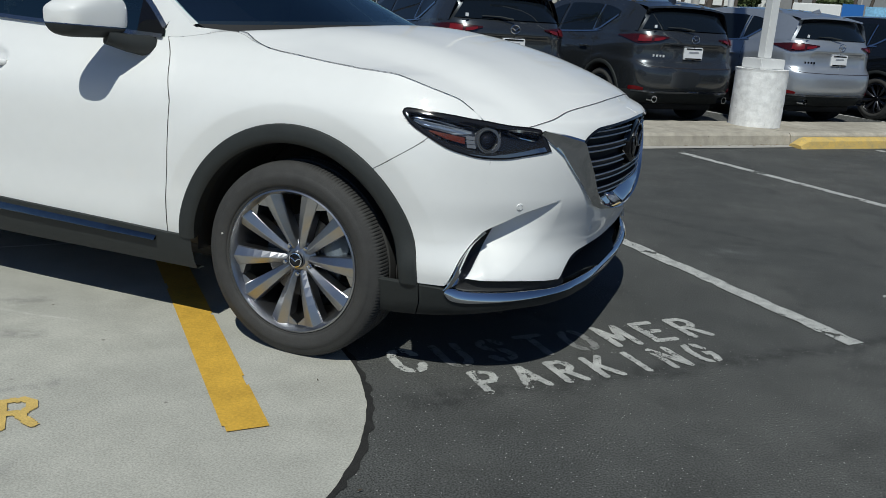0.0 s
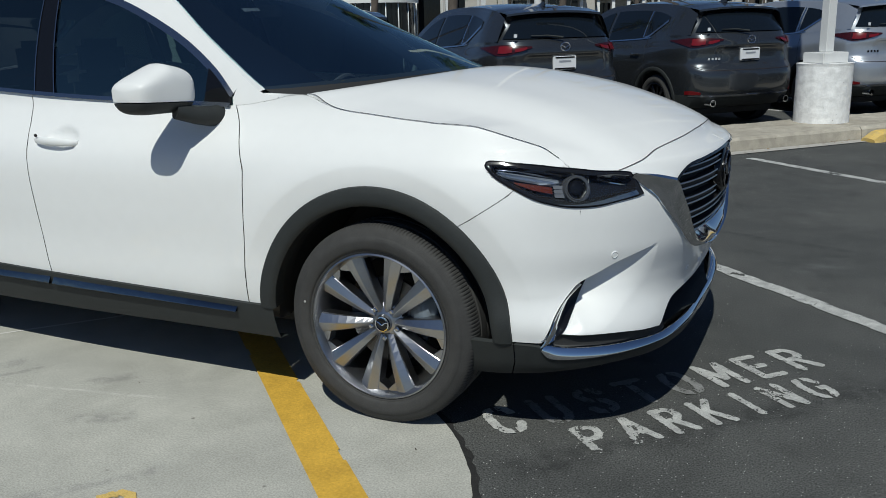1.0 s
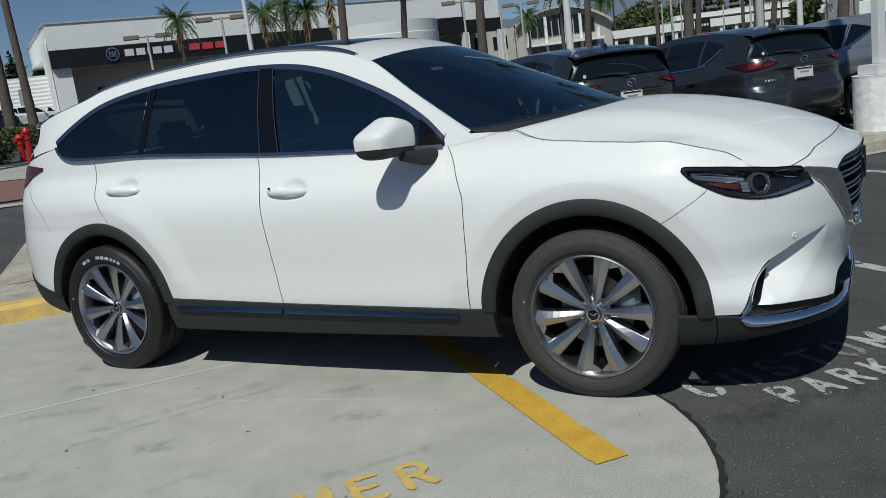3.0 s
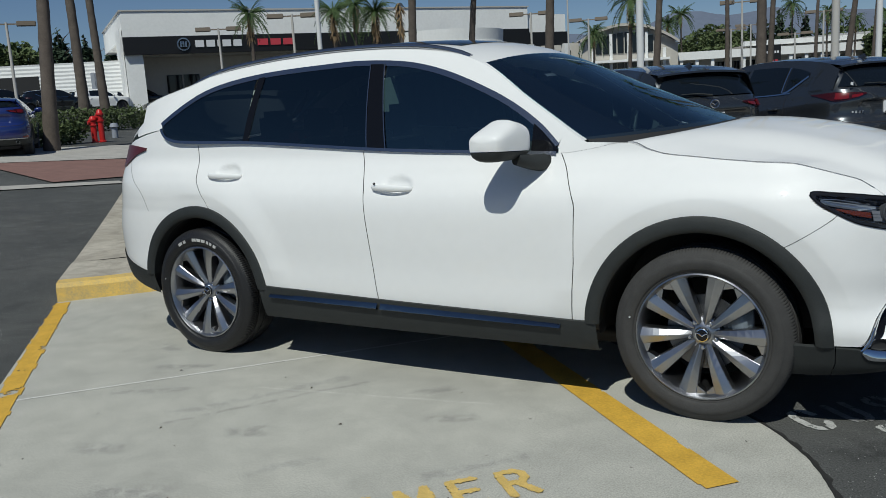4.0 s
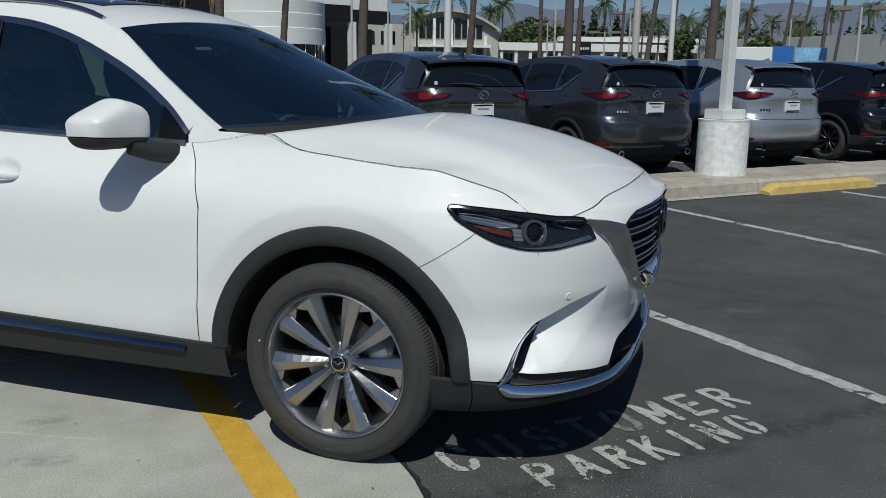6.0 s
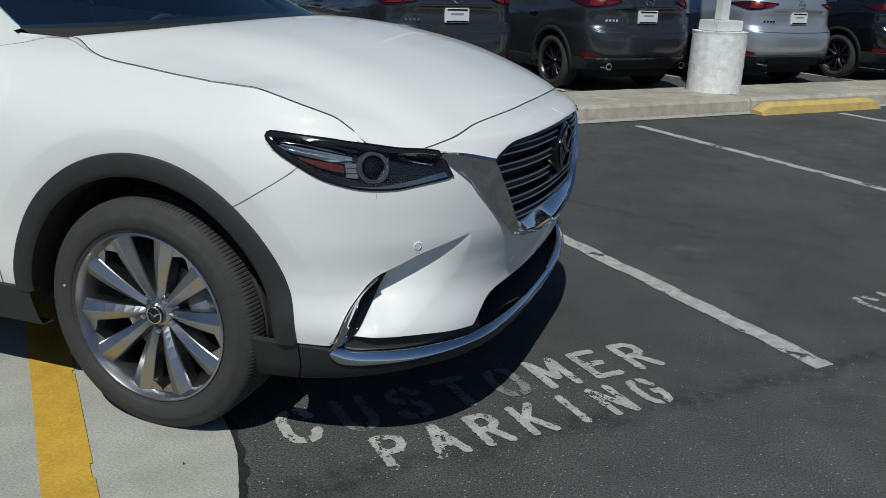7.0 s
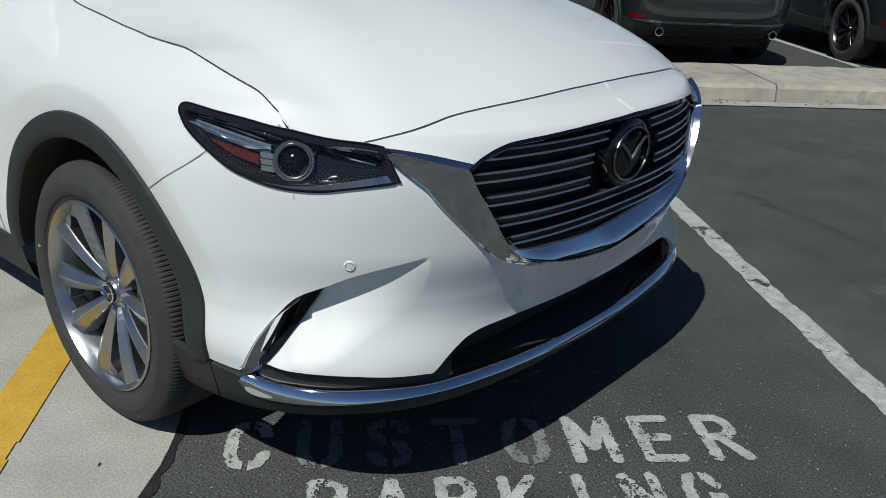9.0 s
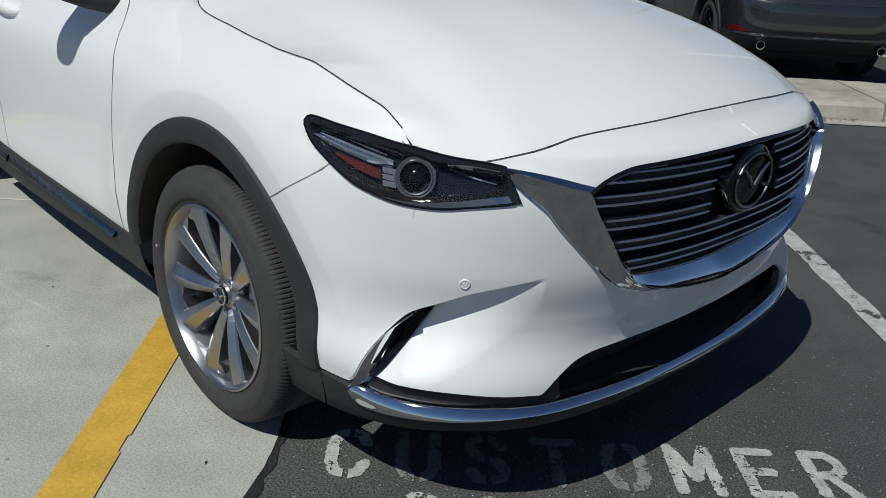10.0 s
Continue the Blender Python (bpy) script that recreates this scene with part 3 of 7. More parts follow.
part("foot_plate", box(bmesh.new(), -0.2, 0.2, -0.17, 0.17, 0.0, 0.13, 0.01, Matrix.Translation(PC + Vector((0, 0, 0.72))) @ Matrix.Rotation(LOT, 4, "Z")), POST_WHITE, pillar, smooth=False)
part("post", box(bmesh.new(), -0.062, 0.062, -0.062, 0.062, 0.0, 7.0, 0.008, Matrix.Translation(PC + Vector((0, 0, 0.85))) @ Matrix.Rotation(LOT, 4, "Z")), POST_WHITE, pillar, smooth=False)
part("lamp_head", box(bmesh.new(), -0.9, 0.9, -0.2, 0.2, 7.0, 7.2, 0.03, Matrix.Translation(PC + Vector((0, 0, 0.85))) @ Matrix.Rotation(LOT, 4, "Z")), STEEL_LAMP, pillar, smooth=False)

# yellow wheel stop against the kerb
bm = bmesh.new()
rows = []
for u, k in ((6.62, 0.0), (6.62, 0.35), (6.72, 0.9), (6.8, 1.0), (7.6, 1.0), (8.45, 1.0), (8.55, 0.9), (8.64, 0.35), (8.64, 0.0)):
    rows.append([lot(u, kerb_v(u) + 0.10 + dv, h * k) for dv, h in ((0.0, 0.0), (0.02, 0.10), (0.05, 0.125), (0.13, 0.125), (0.19, 0.09), (0.21, 0.0))])
sheet(bm, rows)
tagged(part("wheel_stop", bm, KERB_YELLOW, smooth=False), "worn yellow concrete wheel stop at the kerb", "wheel stop")


# driveway, brick crossing and far pavement on the rising land
def draped(name, pts, material, label, category, lift=0.02):
    bm = bmesh.new()
    (a, b, c, d) = (Vector((*p, 0)) for p in pts)
    rows = []
    for t in np.linspace(0, 1, 24):
        rows.append([Vector((q.x, q.y, rise(q.x, q.y) + lift)) for q in (a.lerp(d, t).lerp(b.lerp(c, t), k) for k in np.linspace(0, 1, 24))])
    sheet(bm, rows)
    return tagged(part(name, bm, material, smooth=False), label, category, kind="structure")


draped("crossing", [(-18.6, 7.0), (-15.5, 11.0), (-12.8, 8.8), (-13.8, 5.6)], BRICK_PAVING, "red brick paved crossing on the driveway", "paving", 0.025)
draped("far_pavement", [(-25.5, 5.0), (-16.5, 19.0), (-14.9, 12.2), (-20.4, 4.5)], GUTTER, "pale concrete pavement beyond the driveway", "pavement", 0.03)
draped("gutter", [(-16.5, 1.5), (-12.9, 6.4), (-12.5, 6.2), (-15.4, 1.4)], GUTTER, "pale concrete gutter across the driveway", "gutter", 0.022)

# ---- cars ----
class Shape:
    """A car's skin. X ahead from the front axle, Y to its left, Z up from the ground; only the right half is described."""

    def __init__(self, p):
        self.p = p
        self.a = table(p["nose"], 0, 1.8)
        self.n = table(p["corner"], 0, 1.8)
        self.w = table(p["side"], 0, 2.0)
        self.r = table(p["tail"], 0, 2.0)
        self.taper = table(p["taper"], -5, 1.2)
        self.top = table(p["shoulder"], -5, 1.2)
        self.xf, self.xr, self.nr = p["xf"], p["xr"], p["nr"]

    def width(self, x, z):
        return self.core(x, z) + self.bulge(x, z)

    def bulge(self, x, z):
        """The raised band round the wheel arches."""
        w = 0.0
        for cx in (0.0, self.p["base"]):
            r = math.hypot(x - cx, z - self.p["hub"])
            rise_ = max(0.0, min(1.0, (z - 0.40) / 0.15))
            if "brow" in self.p:
                brow = self.p["brow"]
                k = max(0.0, min(1.0, (brow + 0.17 - r) / 0.17))
                w += self.p["flare"] * k * k * (3 - 2 * k) * max(0.2, min(1.0, 1 - (brow - r) / 0.095)) * rise_
            else:
                k = max(0.0, min(1.0, (self.p["arch"] + 0.128 - r) / 0.045))
                w += self.p["flare"] * k * k * (3 - 2 * k) * rise_
        return w

    def core(self, x, z):
        w = self.w(z) * self.taper(x)
        h = self.p.get("haunch", 0)
        if h and x < -2.3:
            k = min(1, (-x - 2.3) / 1.0)
            q = max(0.0, min(1, (z - 0.92) / 0.2))
            w += h * k * k * (3 - 2 * k) * q * q * (3 - 2 * q)
        f = self.p.get("foot", 0)
        if f and x > -0.1 and z < 0.54:
            k, q = min(1, (x + 0.1) / 0.3), min(1, (0.54 - z) / 0.12)
            w += f * k * k * (3 - 2 * k) * q * q * (3 - 2 * q)
        return w

    def skin(self, s, z):
        """s: 0 at the nose's middle to 1 at the front corner, 1 to 2 along the side, 2 to 3 round the tail."""
        if s <= 1:
            f = s * math.pi / 2
            n = self.n(z)
            x = self.xf + self.a(z) * max(0.0, math.cos(f)) ** (2 / n)
            y = self.core(self.xf, z) * math.sin(f) ** (2 / n) + self.bulge(x, z) * math.sin(f)
        elif s <= 2:
            x = self.xf + (self.xr - self.xf) * (s - 1)
            y = self.width(x, z)
        else:
            f = (3 - s) * math.pi / 2
            x = self.xr - self.r(z) * max(0.0, math.cos(f)) ** (2 / self.nr)
            y = self.width(self.xr, z) * max(0.0, math.sin(f)) ** (2 / self.nr)
        return Vector((x, -y, z))

    def s_front(self, x, y, z):
        """The s of a place near the front corner."""
        n = self.n(z)
        return math.atan2((abs(y) / self.core(self.xf, z)) ** (n / 2), (max(0.0, x - self.xf) / self.a(z)) ** (n / 2)) / (math.pi / 2)

    def s_side(self, x):
        return 1 + (x - self.xf) / (self.xr - self.xf)

    def s_rear(self, y, z):
        f = math.asin(min(1, (abs(y) / self.width(self.xr, z)) ** (self.nr / 2)))
        return 3 - f / (math.pi / 2)

    def on(self, s, z, out=0.0):
        """A place on the skin, moved out along its normal."""
        p = self.skin(s, z)
        if out:
            e = 1e-3
            ds = self.skin(min(3, s + e), z) - self.skin(max(0, s - e), z)
            dz = self.skin(s, z + 0.004) - self.skin(s, z - 0.004)
            n = ds.cross(dz)
            if n.length > 0:
                n.normalize()
                mid = Vector(((self.xf + self.xr) / 2 if s > 1 else 0.0, 0, p.z))
                if s <= 1 or s >= 2:
                    mid = Vector((self.xf if s <= 1 else self.xr, 0, p.z))
                if n.dot(p - mid) < 0:
                    n = -n
                p = p + n * out
        return p

    def crown(self, s):
        """Height of the skin's upper edge."""
        if s <= 1 and "front_edge" in self.p:
            return spline(self.p["front_edge"], s)
        x = self.skin(s, self.p["edge_z"]).x
        return self.top(x)


def flipped(bm):
    """The same piece for the other side."""
    other = bm.copy()
    for v in other.verts:
        v.co.y = -v.co.y
    return other


def pair(name, bm, material, parent, label="", smooth=True):
    """A right-hand and a left-hand part."""
    other = flipped(bm)
    return part(name, bm, material, parent, label, smooth), part(name, other, material, parent, label, smooth)


def mirrored(bm):
    """Adds the left half."""
    g = bmesh.ops.duplicate(bm, geom=bm.verts[:] + bm.edges[:] + bm.faces[:])["geom"]
    for v in [v for v in g if isinstance(v, bmesh.types.BMVert)]:
        v.co.y = -v.co.y
    bmesh.ops.remove_doubles(bm, verts=[v for v in bm.verts if abs(v.co.y) < 2e-4], dist=5e-4)
    return bm


def patch(shape, low, high, ns=24, nz=6, out=0.004, thick=0.0, both=True):
    """A piece that lies on the skin between two lines of (s, z)."""
    lo, hi = path_points(low, ns), path_points(high, ns)
    push = out if callable(out) else (lambda s, z: out)
    rows = []
    for t in np.linspace(0, 1, nz):
        row = []
        for a, b in zip(lo, hi):
            s, z = a[0] + (b[0] - a[0]) * t, a[1] + (b[1] - a[1]) * t
            row.append(shape.on(s, z, push(s, z)))
        rows.append(row)
    bm = bmesh.new()
    sheet(bm, rows)
    if thick:
        bmesh.ops.recalc_face_normals(bm, faces=bm.faces[:])
        bmesh.ops.solidify(bm, geom=bm.faces[:], thickness=thick)
    return mirrored(bm) if both else bm


def blade(shape, low, high, ns, profile):
    """A moulded strip on the skin between two lines; profile: (share of the way up, height over the skin)."""
    lo, hi = path_points(low, ns), path_points(high, ns)
    bm = bmesh.new()
    sheet(bm, [[shape.on(a[0] + (b[0] - a[0]) * t, a[1] + (b[1] - a[1]) * t, o) for a, b in zip(lo, hi)] for t, o in profile])
    return bm


def ribbon(place, keys, width, n=40, lift=0.0015):
    """A thin strip on a surface: place(a, b, out) maps the line's two values to space."""
    pts = path_points(keys, n)
    rows = [[], []]
    for i, p in enumerate(pts):
        c = place(p[0], p[1], lift)
        q = place(*pts[min(i + 1, n - 1)][:2], lift) - place(*pts[max(i - 1, 0)][:2], lift)
        nrm = (place(p[0], p[1], lift + 0.01) - c).normalized()
        side = q.cross(nrm).normalized() * width / 2
        rows[0].append(c + side)
        rows[1].append(c - side)
    bm = bmesh.new()
    sheet(bm, rows)
    return bm



def panel(shape, left, right, low, high, ns, nz, dent=None, ridge=None, flange=0.012, open_top=False):
    """A body panel between two cut lines s(z) and two edges z(s), its rim folded in. ridge: an edge z(s) that one row follows."""
    cols = [(0.0, 1)] + [(a, 0) for a in np.linspace(0, 1, ns)] + [(1.0, 1)]
    rows_ = [(0.0, 1)] + [(b, 0) for b in np.linspace(0, 1, nz)] + [(1.0, 1)]
    grid = []
    for a, ea in cols:
        col = []
        for b, eb in rows_:
            s, z = 0.0, 0.7
            for _ in range(4):
                s = left(z) + (right(z) - left(z)) * a
                z0, z1 = low(s), high(s)
                if ridge:
                    zr = min(max(ridge(s), z0 + 0.004), z1 - 0.02)
                    z = z0 + (zr - 0.002 - z0) * b / 0.4 if b <= 0.4 else zr + 0.002 + (z1 - zr - 0.002) * (b - 0.4) / 0.6
                else:
                    z = z0 + (z1 - z0) * b
            out = -flange if ea or (eb and not (open_top and b > 0.5)) else (-dent(s, z) if dent else 0.0)
            col.append(shape.on(s, z, out))
        grid.append(col)
    bm = bmesh.new()
    sheet(bm, grid)
    return bm


def cut_arches(bm, shape, r):
    dead = []
    for f in bm.faces:
        c = f.calc_center_median()
        if abs(c.y) > 0.5 and any(math.hypot(c.x - x, c.z - shape.p["hub"]) < r for x in (0, shape.p["base"])):
            dead.append(f)
    bmesh.ops.delete(bm, geom=dead, context="FACES")
    return bm


def at_side(shape, x, z):
    """The s of a place on the flank, also where it turns the corners."""
    if x >= shape.xf:
        return math.acos(min(1, ((x - shape.xf) / shape.a(z))) ** (shape.n(z) / 2)) / (math.pi / 2)
    if x <= shape.xr:
        return 3 - math.acos(min(1, ((shape.xr - x) / shape.r(z))) ** (shape.nr / 2)) / (math.pi / 2)
    return shape.s_side(x)


def arch_trim(shape, cx, r0, r1, z_front, z_rear):
    """Wheel-arch moulding with a rounded lip, from its foot ahead of the wheel to that behind."""
    bm = bmesh.new()
    rows = []
    for k, (f, o) in enumerate(((0.0, -0.05), (0.0, 0.004), (0.12, 0.013), (0.35, 0.017), (0.75, 0.015), (0.95, 0.010), (1.0, -0.006))):
        r = r0 + (r1 - r0) * f
        a0 = -math.degrees(math.asin((shape.p["hub"] - z_front) / r))
        a1 = 180 + math.degrees(math.asin((shape.p["hub"] - z_rear) / r))
        row = []
        for a in np.linspace(a0, a1, 72):
            x, z = cx + r * math.cos(radians(a)), shape.p["hub"] + r * math.sin(radians(a)) * (1.012 if a > 0 else 1.0)
            row.append(shape.on(at_side(shape, x, z), z, o))
        rows.append(row)
    sheet(bm, rows)
    return bm


def liner(shape, cx, r, y0, y1):
    """The dark inner wheel house."""
    bm = bmesh.new()
    arc = [(cx + r * math.cos(radians(a)), shape.p["hub"] + r * math.sin(radians(a))) for a in np.linspace(-4, 184, 40)]
    rows = [[Vector((x, y, z)) for x, z in arc] for y in np.linspace(y0, y1, 10)]
    for k, row in enumerate(rows):
        if k % 3 == 1:
            for v in row:
                v.x, v.z = cx + (v.x - cx) * 0.975, shape.p["hub"] + (v.z - shape.p["hub"]) * 0.975
    vs = sheet(bm, rows)
    bm.faces.new(vs[-1])
    return bm


def tyre_mesh(r, rim, w, fine=True):
    """A tyre about Y, its outer wall at y = 0 and -Y outwards, with shoulder blocks and grooves."""
    seg = 720 if fine else 60
    prof = [(rim - 0.012, 0.014), (rim + 0.002, 0.006), (rim + 0.008, 0.001), (rim + 0.012, 0.001), (rim + 0.015, -0.004), (rim + 0.022, -0.008), (rim + 0.045, -0.012), (rim + 0.060, -0.0105), (rim + 0.063, -0.0075), (r - 0.034, -0.0045), (r - 0.024, 0.0), (r - 0.012, 0.008), (r - 0.004, 0.018), (r, 0.032), (r + 0.001, 0.066), (r - 0.008, 0.069), (r - 0.008, 0.077), (r + 0.001, 0.080), (r + 0.002, w / 2 - 0.006), (r - 0.007, w / 2 - 0.004), (r - 0.007, w / 2 + 0.004), (r + 0.002, w / 2 + 0.006), (r, w - 0.05), (r - 0.01, w - 0.01), (r - 0.05, w + 0.005), (rim, w - 0.01)]
    rows = []
    for i, (rr, y) in enumerate(prof):
        ring = []
        for k in range(seg):
            a = 2 * math.pi * k / seg
            q = rr - (0.0035 if fine and 12 <= i <= 14 and k % 4 == 0 else 0)
            ring.append(Vector((q * math.cos(a), y, q * math.sin(a))))
        rows.append(ring)
    bm = bmesh.new()
    sheet(bm, rows, close=True)
    return bm


def spoke(bm, a0, a1, r0, r1, k, y0, y1, depth, e):
    """One ridged spoke from the hub (angle a0) to the rim (angle a1), its outer side spread into a web at the rim."""
    rows = []
    p0 = Vector((r0 * math.cos(a0), r0 * math.sin(a0)))
    p1 = Vector((r1 * math.cos(a1), r1 * math.sin(a1)))
    d = (p1 - p0).normalized()
    n = Vector((-d.y, d.x)) * e
    for t in (0.0, 0.08, 0.16, 0.3, 0.45, 0.6, 0.72, 0.79, 0.83, 0.86, 0.93, 1.0):
        p = p0.lerp(p1, t)
        r, a = p.length, math.atan2(p.y, p.x)
        inner = (0.014 + 0.026 * t) * k
        web = max(0.0, min(1.0, (t - 0.80) / 0.05))
        outer = (0.015 + 0.027 * t) * k
        reach = outer + (max(outer, r * math.sin(math.pi / 5 - abs(a)) + 0.001) - outer) * web
        y = y0 + (y1 - y0) * t ** 0.8 - 0.006 * math.sin(math.pi * t)
        prof = [(-inner, depth), (-inner, 0.020), (-inner * 0.90, 0.014), (-0.001, 0.0), (0.003, 0.0), (outer * 0.92, 0.011), (outer, 0.014), (reach, 0.016), (reach, depth)]
        rows.append([Vector((p.x + n.x * q, y + h, p.y + n.y * q)) for q, h in prof])
    vs = sheet(bm, rows, close=True)
    bm.faces.new(vs[0])
    bm.faces.new(vs[-1])


def wheel_parts(car, x, side, y, r, rim, w, metal, fine, turn=0.0, rear=False):
    """Alloy wheel with five pairs of spokes, and its tyre, disc and caliper."""
    bm = bmesh.new()
    lathe(bm, [(rim + 0.002, 0.012), (rim + 0.001, 0.0), (rim - 0.005, -0.003), (rim - 0.009, 0.003), (rim - 0.020, 0.03), (rim - 0.03, 0.10), (rim - 0.05, 0.20), (rim - 0.02, w - 0.01)], "y", 72)
    wheel = part("wheel", bm, metal, car)
    wheel.location = (x, side * y, r)
    wheel.rotation_euler = (0, 0, 0 if side < 0 else math.pi)
    tyre = part("tyre", tyre_mesh(r, rim, w, fine), BLACK_RUBBER if rear else RUBBER, wheel, "shiny black rubber tyre" if rear else "dull grey-black rubber tyre")
    if rear:
        for a0, a1 in ((96, 90), (89, 84), (82.5, 77), (75, 72), (70.5, 67), (65, 61), (118, 112), (110, 106)):
            bm = bmesh.new()
            sheet(bm, [[Vector((q * math.cos(radians(a)), -0.0135, q * math.sin(radians(a)))) for a in np.linspace(a0, a1, 5)] for q in (rim + 0.034, rim + 0.052)])
            part("tyre_lettering", bm, LINE_WHITE, tyre, "plain pale raised bar", smooth=False)
    k = rim / 0.276
    part("hub", lathe(bmesh.new(), [(0.0, 0.044), (0.03, 0.044), (0.034, 0.052), (0.046, 0.056), (0.060, 0.066), (0.072, 0.072), (0.078, 0.10)], "y", 40), metal, wheel)
    arms = []
    for e in (-1, 1):
        bm = bmesh.new()
        spoke(bm, e * 0.30, e * 0.318, 0.046, rim - 0.006, k, 0.050, 0.012, 0.06, e)
        arms.append(part("spoke", bm, metal, wheel, smooth=False))
    for q in range(5):
        for arm in arms:
            if q:
                arm = arm.copy()
                scene.collection.objects.link(arm)
            arm.rotation_euler = (0, math.radians(-90 - 72 * q - turn), 0)
    bm = lathe(bmesh.new(), [(0.0, 0.088), (0.075, 0.088), (0.08, 0.1), (0.165, 0.1), (0.165, 0.115), (0.0, 0.115)], "y", 48)
    part("brake_disc", bm, DISC_IRON, wheel)
    if fine:
        part("centre_cap", lathe(bmesh.new(), [(0.0, 0.036), (0.024, 0.036), (0.029, 0.039), (0.030, 0.055)], "y", 32), GLOSS_BLACK, wheel, "dark round centre cap")
        cap = bmesh.new()
        lathe(cap, [(0.0235, 0.037), (0.0245, 0.0335), (0.028, 0.0345), (0.028, 0.040)], "y", 32)
        for e in (-1, 1):
            tube(cap, [(0, 0.0345, -0.004), (e * 0.012, 0.0345, 0.006), (e * 0.022, 0.0345, 0.008)], [0.003, 0.003, 0.002], 6)
        part("emblem", cap, CHROME, wheel, "plain bright ring with a wing shape")
        for k in range(5):
            a = math.radians(90 + 36 + 72 * k)
            bm = bmesh.new()
            lathe(bm, [(0.0, 0.032), (0.006, 0.032), (0.0105, 0.036), (0.0105, 0.08)], "y", 6, Matrix.Translation((0.058 * math.cos(a), 0.012, 0.058 * math.sin(a))))
            part("lug_nut", bm, DARK_CHROME, wheel, smooth=False)
        bm = box(bmesh.new(), 0.10, 0.20, 0.06, 0.14, -0.02, 0.13, 0.02)
        part("caliper", bm, mat("caliper_grey", (0.16, 0.19, 0.22), 0.5, vary=0.1, scale=30), wheel)
        bm = lathe(bmesh.new(), [(0.0, -0.0095), (0.0042, -0.0095), (0.0042, 0.0)], "y", 12, Matrix.Translation((-0.300, -0.003, 0.068)))
        part("tyre_mark", bm, LINE_WHITE, wheel, "small round white paint dot")
    return wheel


SUV = dict(
    base=-2.93, hub=0.375, arch=0.47, flare=0.015, brow=0.592, xf=0.2, xr=-3.1, nr=2.8, edge_z=0.99, haunch=0.075, foot=0.012,
    nose=[(0.2, 0.74), (0.3, 0.79), (0.375, 0.79), (0.48, 0.785), (0.57, 0.82), (0.66, 0.85), (0.76, 0.862), (0.88, 0.866), (0.93, 0.865), (0.95, 0.860), (0.967, 0.845), (0.98, 0.815), (0.993, 0.787), (1.01, 0.768), (1.03, 0.748), (1.1, 0.6)],
    corner=[(0.2, 3.3), (0.40, 3.5), (0.55, 2.6), (0.7, 2.5), (0.85, 2.44), (0.905, 2.36), (0.945, 2.25), (0.97, 2.24), (1.1, 2.3)],
    side=[(0.2, 0.915), (0.28, 0.93), (0.40, 0.958), (0.47, 0.967), (0.6, 0.968), (0.75, 0.972), (0.88, 0.968), (0.96, 0.953), (1.02, 0.925), (1.08, 0.885), (1.16, 0.84), (1.25, 0.825), (1.4, 0.80)],
    taper=[(-4, 0.97), (-3.1, 0.985), (-2.4, 1.01), (-1.6, 1.025), (-0.8, 1.012), (0, 1.0), (0.3, 0.995), (1, 0.99)],
    tail=[(0.25, 0.80), (0.45, 0.94), (0.7, 0.98), (0.95, 0.92), (1.1, 0.90), (1.25, 0.84), (1.45, 0.66)],
    shoulder=[(-3.95, 1.22), (-3.7, 1.275), (-3.4, 1.33), (-3.2, 1.345), (-2.5, 1.25), (-1.6, 1.19), (-0.65, 1.160), (-0.5, 1.178), (-0.4, 1.197), (-0.32, 1.196), (-0.26, 1.171), (-0.172, 1.147), (-0.04, 1.132), (0.08, 1.119), (0.2, 1.108), (0.5, 1.06), (1.0, 0.985)],
    front_edge=[(0.0, 1.023), (0.09, 1.021), (0.17, 1.0145), (0.268, 1.005), (0.342, 0.994), (0.41, 0.978), (0.475, 0.963), (0.522, 0.950), (0.535, 0.950), (0.58, 0.9555), (0.62, 0.962), (0.644, 0.968), (0.649, 0.984), (0.66, 1.000), (0.6939, 1.031), (0.72, 1.044), (0.77, 1.064), (0.82, 1.083), (0.87, 1.098), (0.92, 1.103), (1.0, 1.108)],
)
S = Shape(SUV)

# grille outline, lamp outline and other lines on the nose, as (s, z)
GRILLE_TOP = [(0.341, 0.886), (0.333, 0.897), (0.325, 0.907), (0.300, 0.925), (0.272, 0.9365), (0.20, 0.944), (0.138, 0.949), (0.083, 0.952), (0.0, 0.955)]
GRILLE_SIDE = [(0.341, 0.885), (0.331, 0.8565), (0.300, 0.797), (0.260, 0.7175), (0.225, 0.6715), (0.2045, 0.652), (0.137, 0.621), (0.06, 0.597), (0.0, 0.582)]
LAMP_UP = [(0.857, 0.980), (0.847, 0.992), (0.783, 0.985), (0.725, 0.977), (0.68, 0.9685), (0.6435, 0.9635), (0.583, 0.952), (0.526, 0.946), (0.495, 0.940)]
LAMP_LOW = [(0.857, 0.972), (0.8385, 0.940), (0.802, 0.9045), (0.7585, 0.873), (0.7155, 0.857), (0.682, 0.8485), (0.648, 0.845), (0.595, 0.846), (0.545, 0.855), (0.4835, 0.865), (0.460, 0.869)]
SCOOP = table([(0.393, 0.688), (0.4827, 0.660), (0.5326, 0.640), (0.5825, 0.610), (0.634, 0.577), (0.665, 0.536), (0.6925, 0.503), (0.7385, 0.450), (0.78, 0.402), (0.80, 0.380)], 0.2, 1.0)
LIP = table([(0.0, 0.457), (0.10, 0.465), (0.167, 0.465), (0.20, 0.462), (0.227, 0.452), (0.2485, 0.433), (0.295, 0.389), (0.315, 0.390), (0.38, 0.397), (0.5, 0.411), (0.65, 0.417), (0.735, 0.417), (0.78, 0.392), (0.84, 0.388), (1.0, 0.388)], 0, 1.2)


